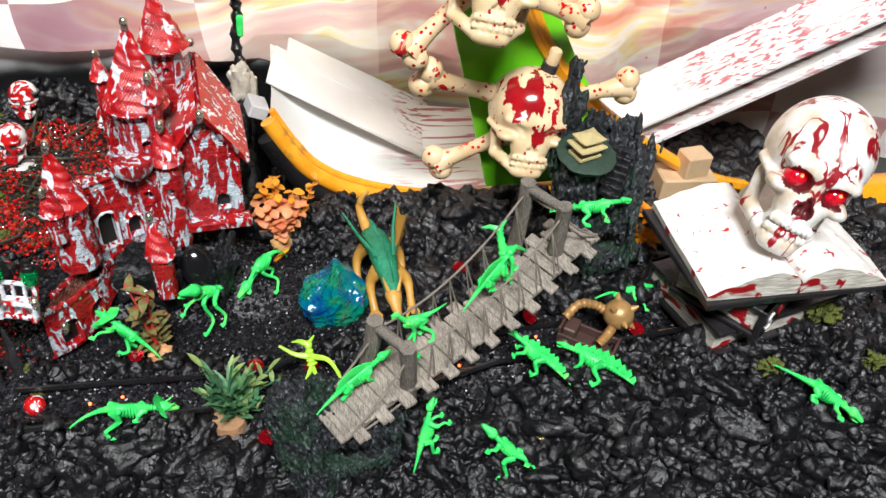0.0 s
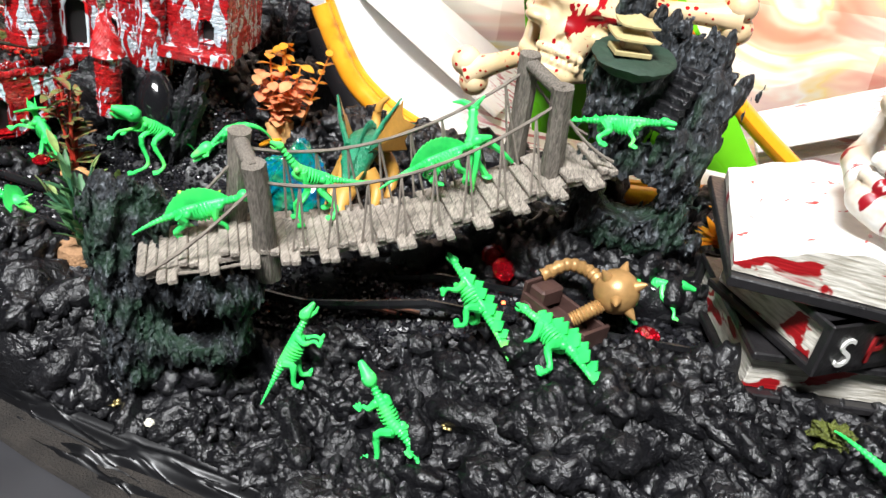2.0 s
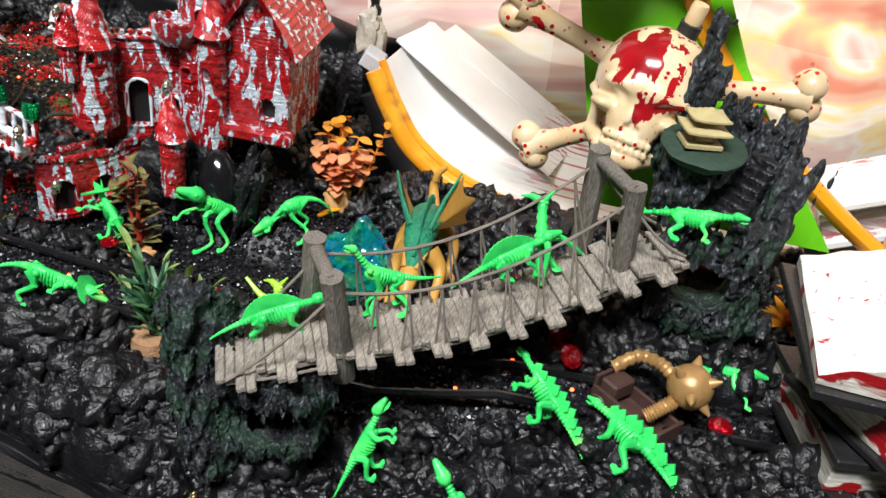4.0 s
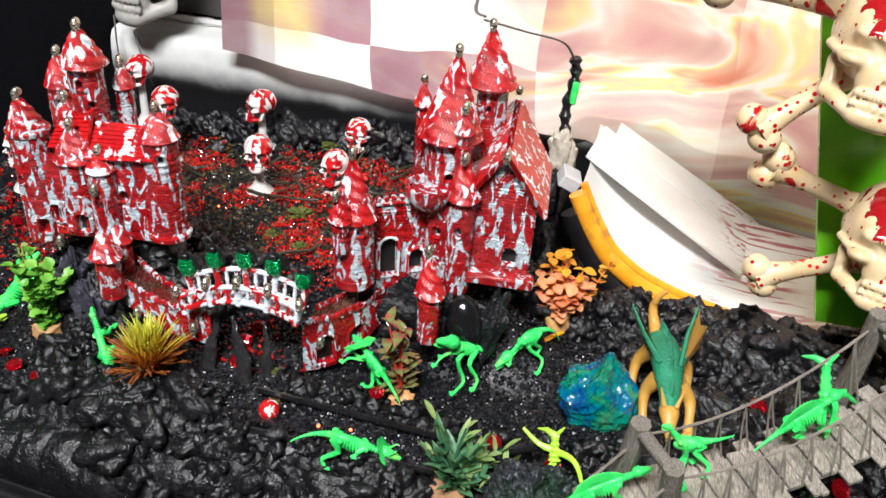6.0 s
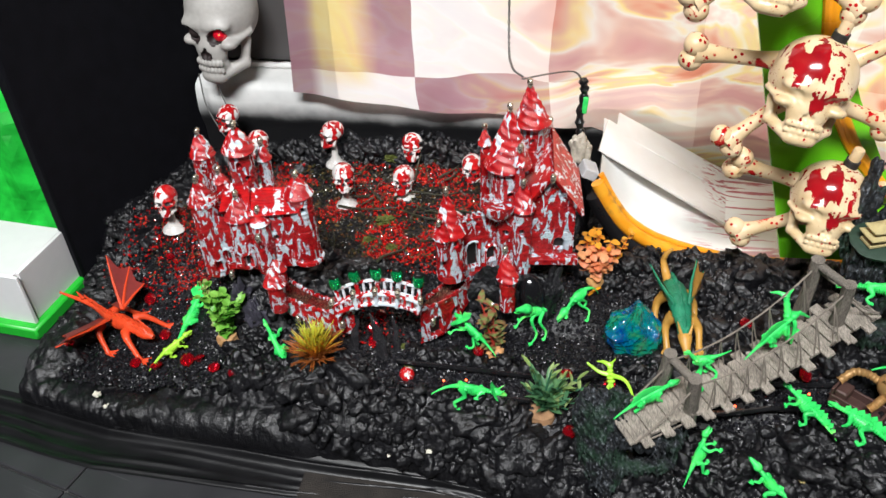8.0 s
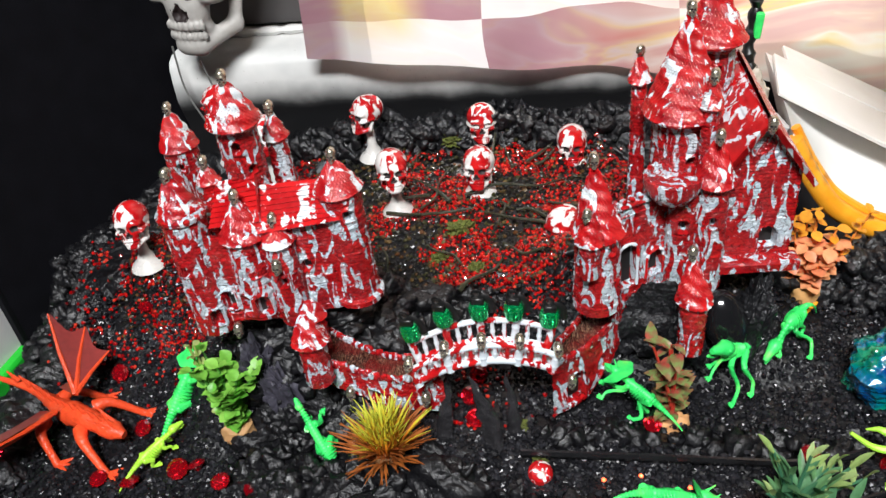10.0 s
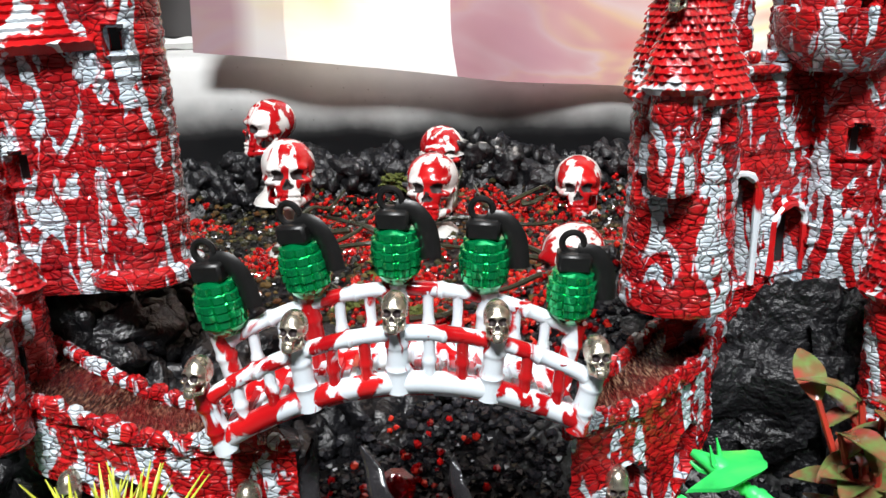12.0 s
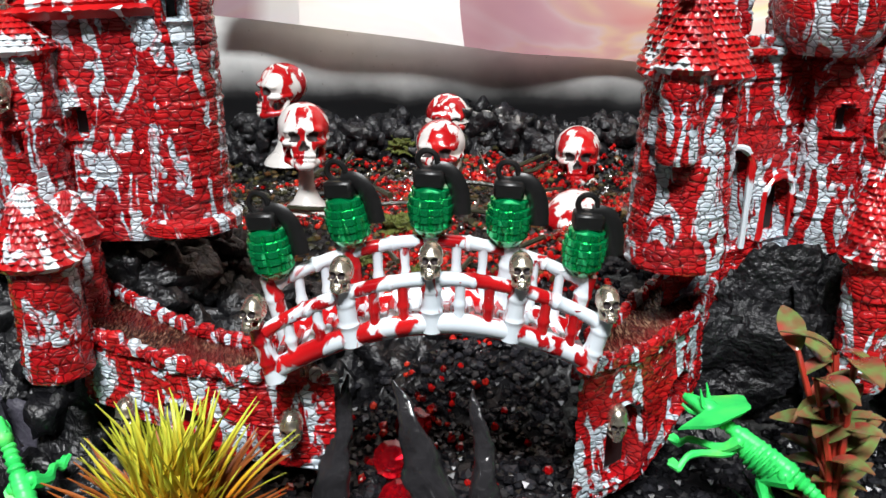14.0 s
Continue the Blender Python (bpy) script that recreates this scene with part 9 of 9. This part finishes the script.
def build_track():
    m = plain("black_rail_plastic", (0.010, 0.010, 0.011), 0.25, 0.3, 300, 0.1)
    c = thing("rail_track", (0.09, 0.402, 0.07), "black plastic rail edging filled with gravel", "track")
    xs = np.linspace(-0.165, 0.34, 40)
    for off in (-0.0135, 0.0135):
        pts = np.array([(x, TRACK(x) + off - 0.012 * smooth(0.05, -0.2, x) * (1 if off < 0 else 0.4), max(float(base_height(x, TRACK(x))), 0.05) + 0.004) for x in xs])
        g = Geo()
        tube(g, pts + (0, 0, 0.0045), 0.0015, 6, flat=1.9)
        part("rail", g, m, c, flat=True)
    for x in (0.140, 0.128, 0.30, 0.325):
        g = Geo()
        z = float(ground_z(np.array(x), np.array(TRACK(x)))) + 0.002
        box(g, (x, TRACK(x) - 0.006, z), (0.028, 0.0022, 0.0014), pose(0, 0, 0, 0, 0, 4), 0.3)
        part("sleeper", g, plain("brown_strip", (0.16, 0.07, 0.04), 0.5, 0.4), c, "thin brown strip", flat=True)
    for x, y in [(0.135, 0.405), (0.195, 0.415), (-0.10, 0.404), (-0.075, 0.398), (0.03, 0.404), (0.048, 0.402), (0.318, 0.372), (0.205, 0.423), (0.16, 0.430), (-0.12, 0.400), (-0.47, 0.575), (-0.29, 0.60), (-0.33, 0.58)]:
        g = Geo()
        z = float(ground_z(np.array(x), np.array(y))) + 0.0025
        blob(g, (x, y, z), (0.0012, 0.0012, 0.0011), 10, 8)
        solo("led", g, M_LED, "tiny lit orange-red light among the gravel", "led", "tiny lights")


build_track()


# ---------- rocks, twigs and bits ----------
def rocks():
    glossy = plain("polished_black_stone", (0.008, 0.008, 0.009), 0.12, 0.3, 80, 0.05, coat=0.5)
    g = Geo()
    blob(g, (-0.0475, 0.4840, 0.1080), (0.0125, 0.0100, 0.0200), 26, 18, 0.08, 50, 2.0, pose(0, 0, 0, -25, -12, 10))
    solo("black_stone", g, glossy, "smooth polished black stone under the castle house", "stone")
    slate = plain("purple_grey_slate", (0.045, 0.042, 0.058), 0.6, 0.5, 220, 0.6, 0.003)
    for i, (x, y, z, sx, sy, sz, rx, ry) in enumerate([(-0.326, 0.456, 0.085, 0.010, 0.010, 0.030, 10, 10), (-0.308, 0.446, 0.078, 0.010, 0.008, 0.024, 0, -15), (-0.032, 0.490, 0.100, 0.008, 0.010, 0.028, -10, 12), (-0.070, 0.486, 0.098, 0.010, 0.010, 0.024, 0, -8),
                                                       (-0.088, 0.496, 0.098, 0.032, 0.016, 0.026, 0, 6), (-0.025, 0.61, 0.105, 0.012, 0.014, 0.026, 0, 0)]):
        g = Geo()
        crag(g, (x, y, z), (sx, sy, sz), 60.0 + i, 48, 36, 0.50, None, pose(0, 0, 0, rx, ry, 0))
        solo("rock", g, slate if i < 2 else M_ROCK, "jagged dark slate rock propping up the castle" if i < 2 else "jagged charcoal rock under the castle", "rock", "castle rocks")
    # leaning black shards under the footbridge
    sheen = plain("grey_black_melted_plastic", (0.022, 0.021, 0.023), 0.2, 0.5, 260, 0.5, 0.002, coat=0.8)
    for x, y, dx, h, w in [(-0.209, 0.434, 0.004, 0.042, 0.0048), (-0.180, 0.428, -0.012, 0.044, 0.0062), (-0.168, 0.438, -0.006, 0.036, 0.0045)]:
        z = float(ground_z(np.array(x), np.array(y)))
        g = Geo()
        p = curve_pts([(x, y - 0.008, z - 0.002), (x + dx * 0.3, y - 0.003, z + h * 0.5), (x + dx, y + 0.004, z + h)], 26)
        tube(g, p, w * np.interp(np.linspace(0, 1, 26), [0, 0.3, 0.7, 1], [0.85, 1.0, 0.6, 0.08]), 20, flat=0.55, up=(0, 1, 0))
        v = g.v[-1]
        g.v[-1] = v + 0.0022 * np.stack([noise3(v, 110, x), noise3(v, 110, x + 3), 0.5 * noise3(v, 110, x + 5)], -1) + 0.0008 * np.stack([noise3(v, 330, x), noise3(v, 330, x + 3), 0 * v[:, 0]], -1)
        solo("black_shard", g, sheen, "shiny grey-black melted shard under the white footbridge", "shard", "black shards")
    g = Geo()
    tube(g, curve_pts([(0.006, 0.520, 0.079), (0.012, 0.524, 0.082), (0.018, 0.529, 0.083)], 8), np.array([1.2, 1.7, 2.0, 1.7, 1.5, 1.4, 1.3, 0.8]) * 0.001, 8)
    solo("orange_chip", g, M_ORANGE, "small orange plastic chip on gravel", "chip")
    brass = plain("brass_flower", (0.45, 0.36, 0.16), 0.35, 0.3, 600, 0.3, metal=0.9)
    for x, y in [(0.186, 0.352), (0.292, 0.382), (0.022, 0.326)]:
        z = float(ground_z(np.array(x), np.array(y))) + 0.001
        g = Geo()
        for k in range(6):
            a = k * math.pi / 3
            blob(g, (x + 0.0022 * math.cos(a), y + 0.0022 * math.sin(a), z + 0.0005), (0.0014, 0.0014, 0.0009), 8, 6)
        blob(g, (x, y, z + 0.001), (0.0012, 0.0012, 0.0012), 8, 6)
        solo("brass_bead", g, brass, "tiny flower-shaped brass bead stuck on foam", "bead", "brass beads")
    chalk = plain("bare_white_foam", (0.62, 0.60, 0.50), 0.7, 0.3, 300, 0.5)
    for i, (x, y, s) in enumerate([(-0.287, 0.354, 0.0065), (-0.312, 0.356, 0.004), (-0.443, 0.366, 0.0045), (-0.428, 0.362, 0.004), (-0.455, 0.372, 0.004), (0.044, 0.323, 0.0032), (0.028, 0.313, 0.005), (-0.193, 0.353, 0.004), (-0.125, 0.345, 0.004), (-0.165, 0.346, 0.005), (0.205, 0.30, 0.005), (0.262, 0.292, 0.005)]):
        z = float(ground_z(np.array(x), np.array(y)))
        g = Geo()
        crag(g, (x, y, z), (s * 0.8, s * 0.65, s * 0.5), 80.0 + i, 22, 16, 0.6)
        solo("foam_chip", g, chalk, "bare white patch of chipped foam", "foam chip", "foam chips")


rocks()


def build_twigs():
    rng = np.random.default_rng(19)
    bark = plain("wet_dark_twig", (0.030, 0.032, 0.018), 0.3, 0.5, 300, 0.5, 0.001, coat=0.3)
    for k in range(24):
        x, y = rng.uniform(-0.38, -0.11), rng.uniform(0.54, 0.70)
        a = rng.uniform(0, math.pi)
        L = rng.uniform(0.03, 0.075)
        pts = []
        for s in (-0.5, -0.15, 0.2, 0.5):
            px, py = x + s * L * math.cos(a) + rng.normal(0, 0.003), y + s * L * math.sin(a) * 0.7 + rng.normal(0, 0.003)
            pts.append((px, py, float(ground_z(np.array(px), np.array(py))) + 0.005 + rng.uniform(0, 0.004)))
        g = Geo()
        tube(g, curve_pts(pts, 16), np.linspace(0.0014, 0.0007, 16) * rng.uniform(0.7, 1.3), 6)
        solo("twig", g, bark, "thin dark wet twig lying across red beads", "twig", "twigs")
    moss = plain("yellow_green_moss", (0.11, 0.13, 0.02), 0.6, 0.7, 500, 1.0, 0.004)
    for i, (x, y, s) in enumerate([(-0.215, 0.600, 0.009), (-0.232, 0.715, 0.007), (-0.200, 0.560, 0.006), (-0.228, 0.575, 0.006), (-0.165, 0.433, 0.005), (-0.155, 0.412, 0.004), (0.345, 0.345, 0.008), (0.405, 0.385, 0.012), (0.425, 0.34, 0.008)]):
        z = float(ground_z(np.array(x), np.array(y))) + 0.001
        g = Geo()
        crag(g, (x, y, z), (s * 0.9, s * 0.6, s * 0.55), 90.0 + i, 34, 24, 1.0)
        solo("moss", g, moss, "small tuft of yellow-green moss on the ground", "moss", "moss tufts")


build_twigs()

# ---------- floor tiles, last ----------
def build_tiles():
    g = Geo()
    box(g, (0, 0, 0.0), (0.2982, 0.2982, 0.008), None, 0.35)
    me = mesh_of("tile", g, M_TILE, True)
    fl = bpy.data.objects["floor"]
    for i in range(-6, 7):
        for j in range(-5, 3):
            m = pose(0, 0, 0, 0, 0, -14) @ pose(-0.36 + 0.3 * i, 0.32 + 0.3 * j, -0.004)
            if m.translation.y > 0.64:
                continue
            ob = new("tile", me)
            ob.parent = fl
            ob.matrix_basis = m


build_tiles()
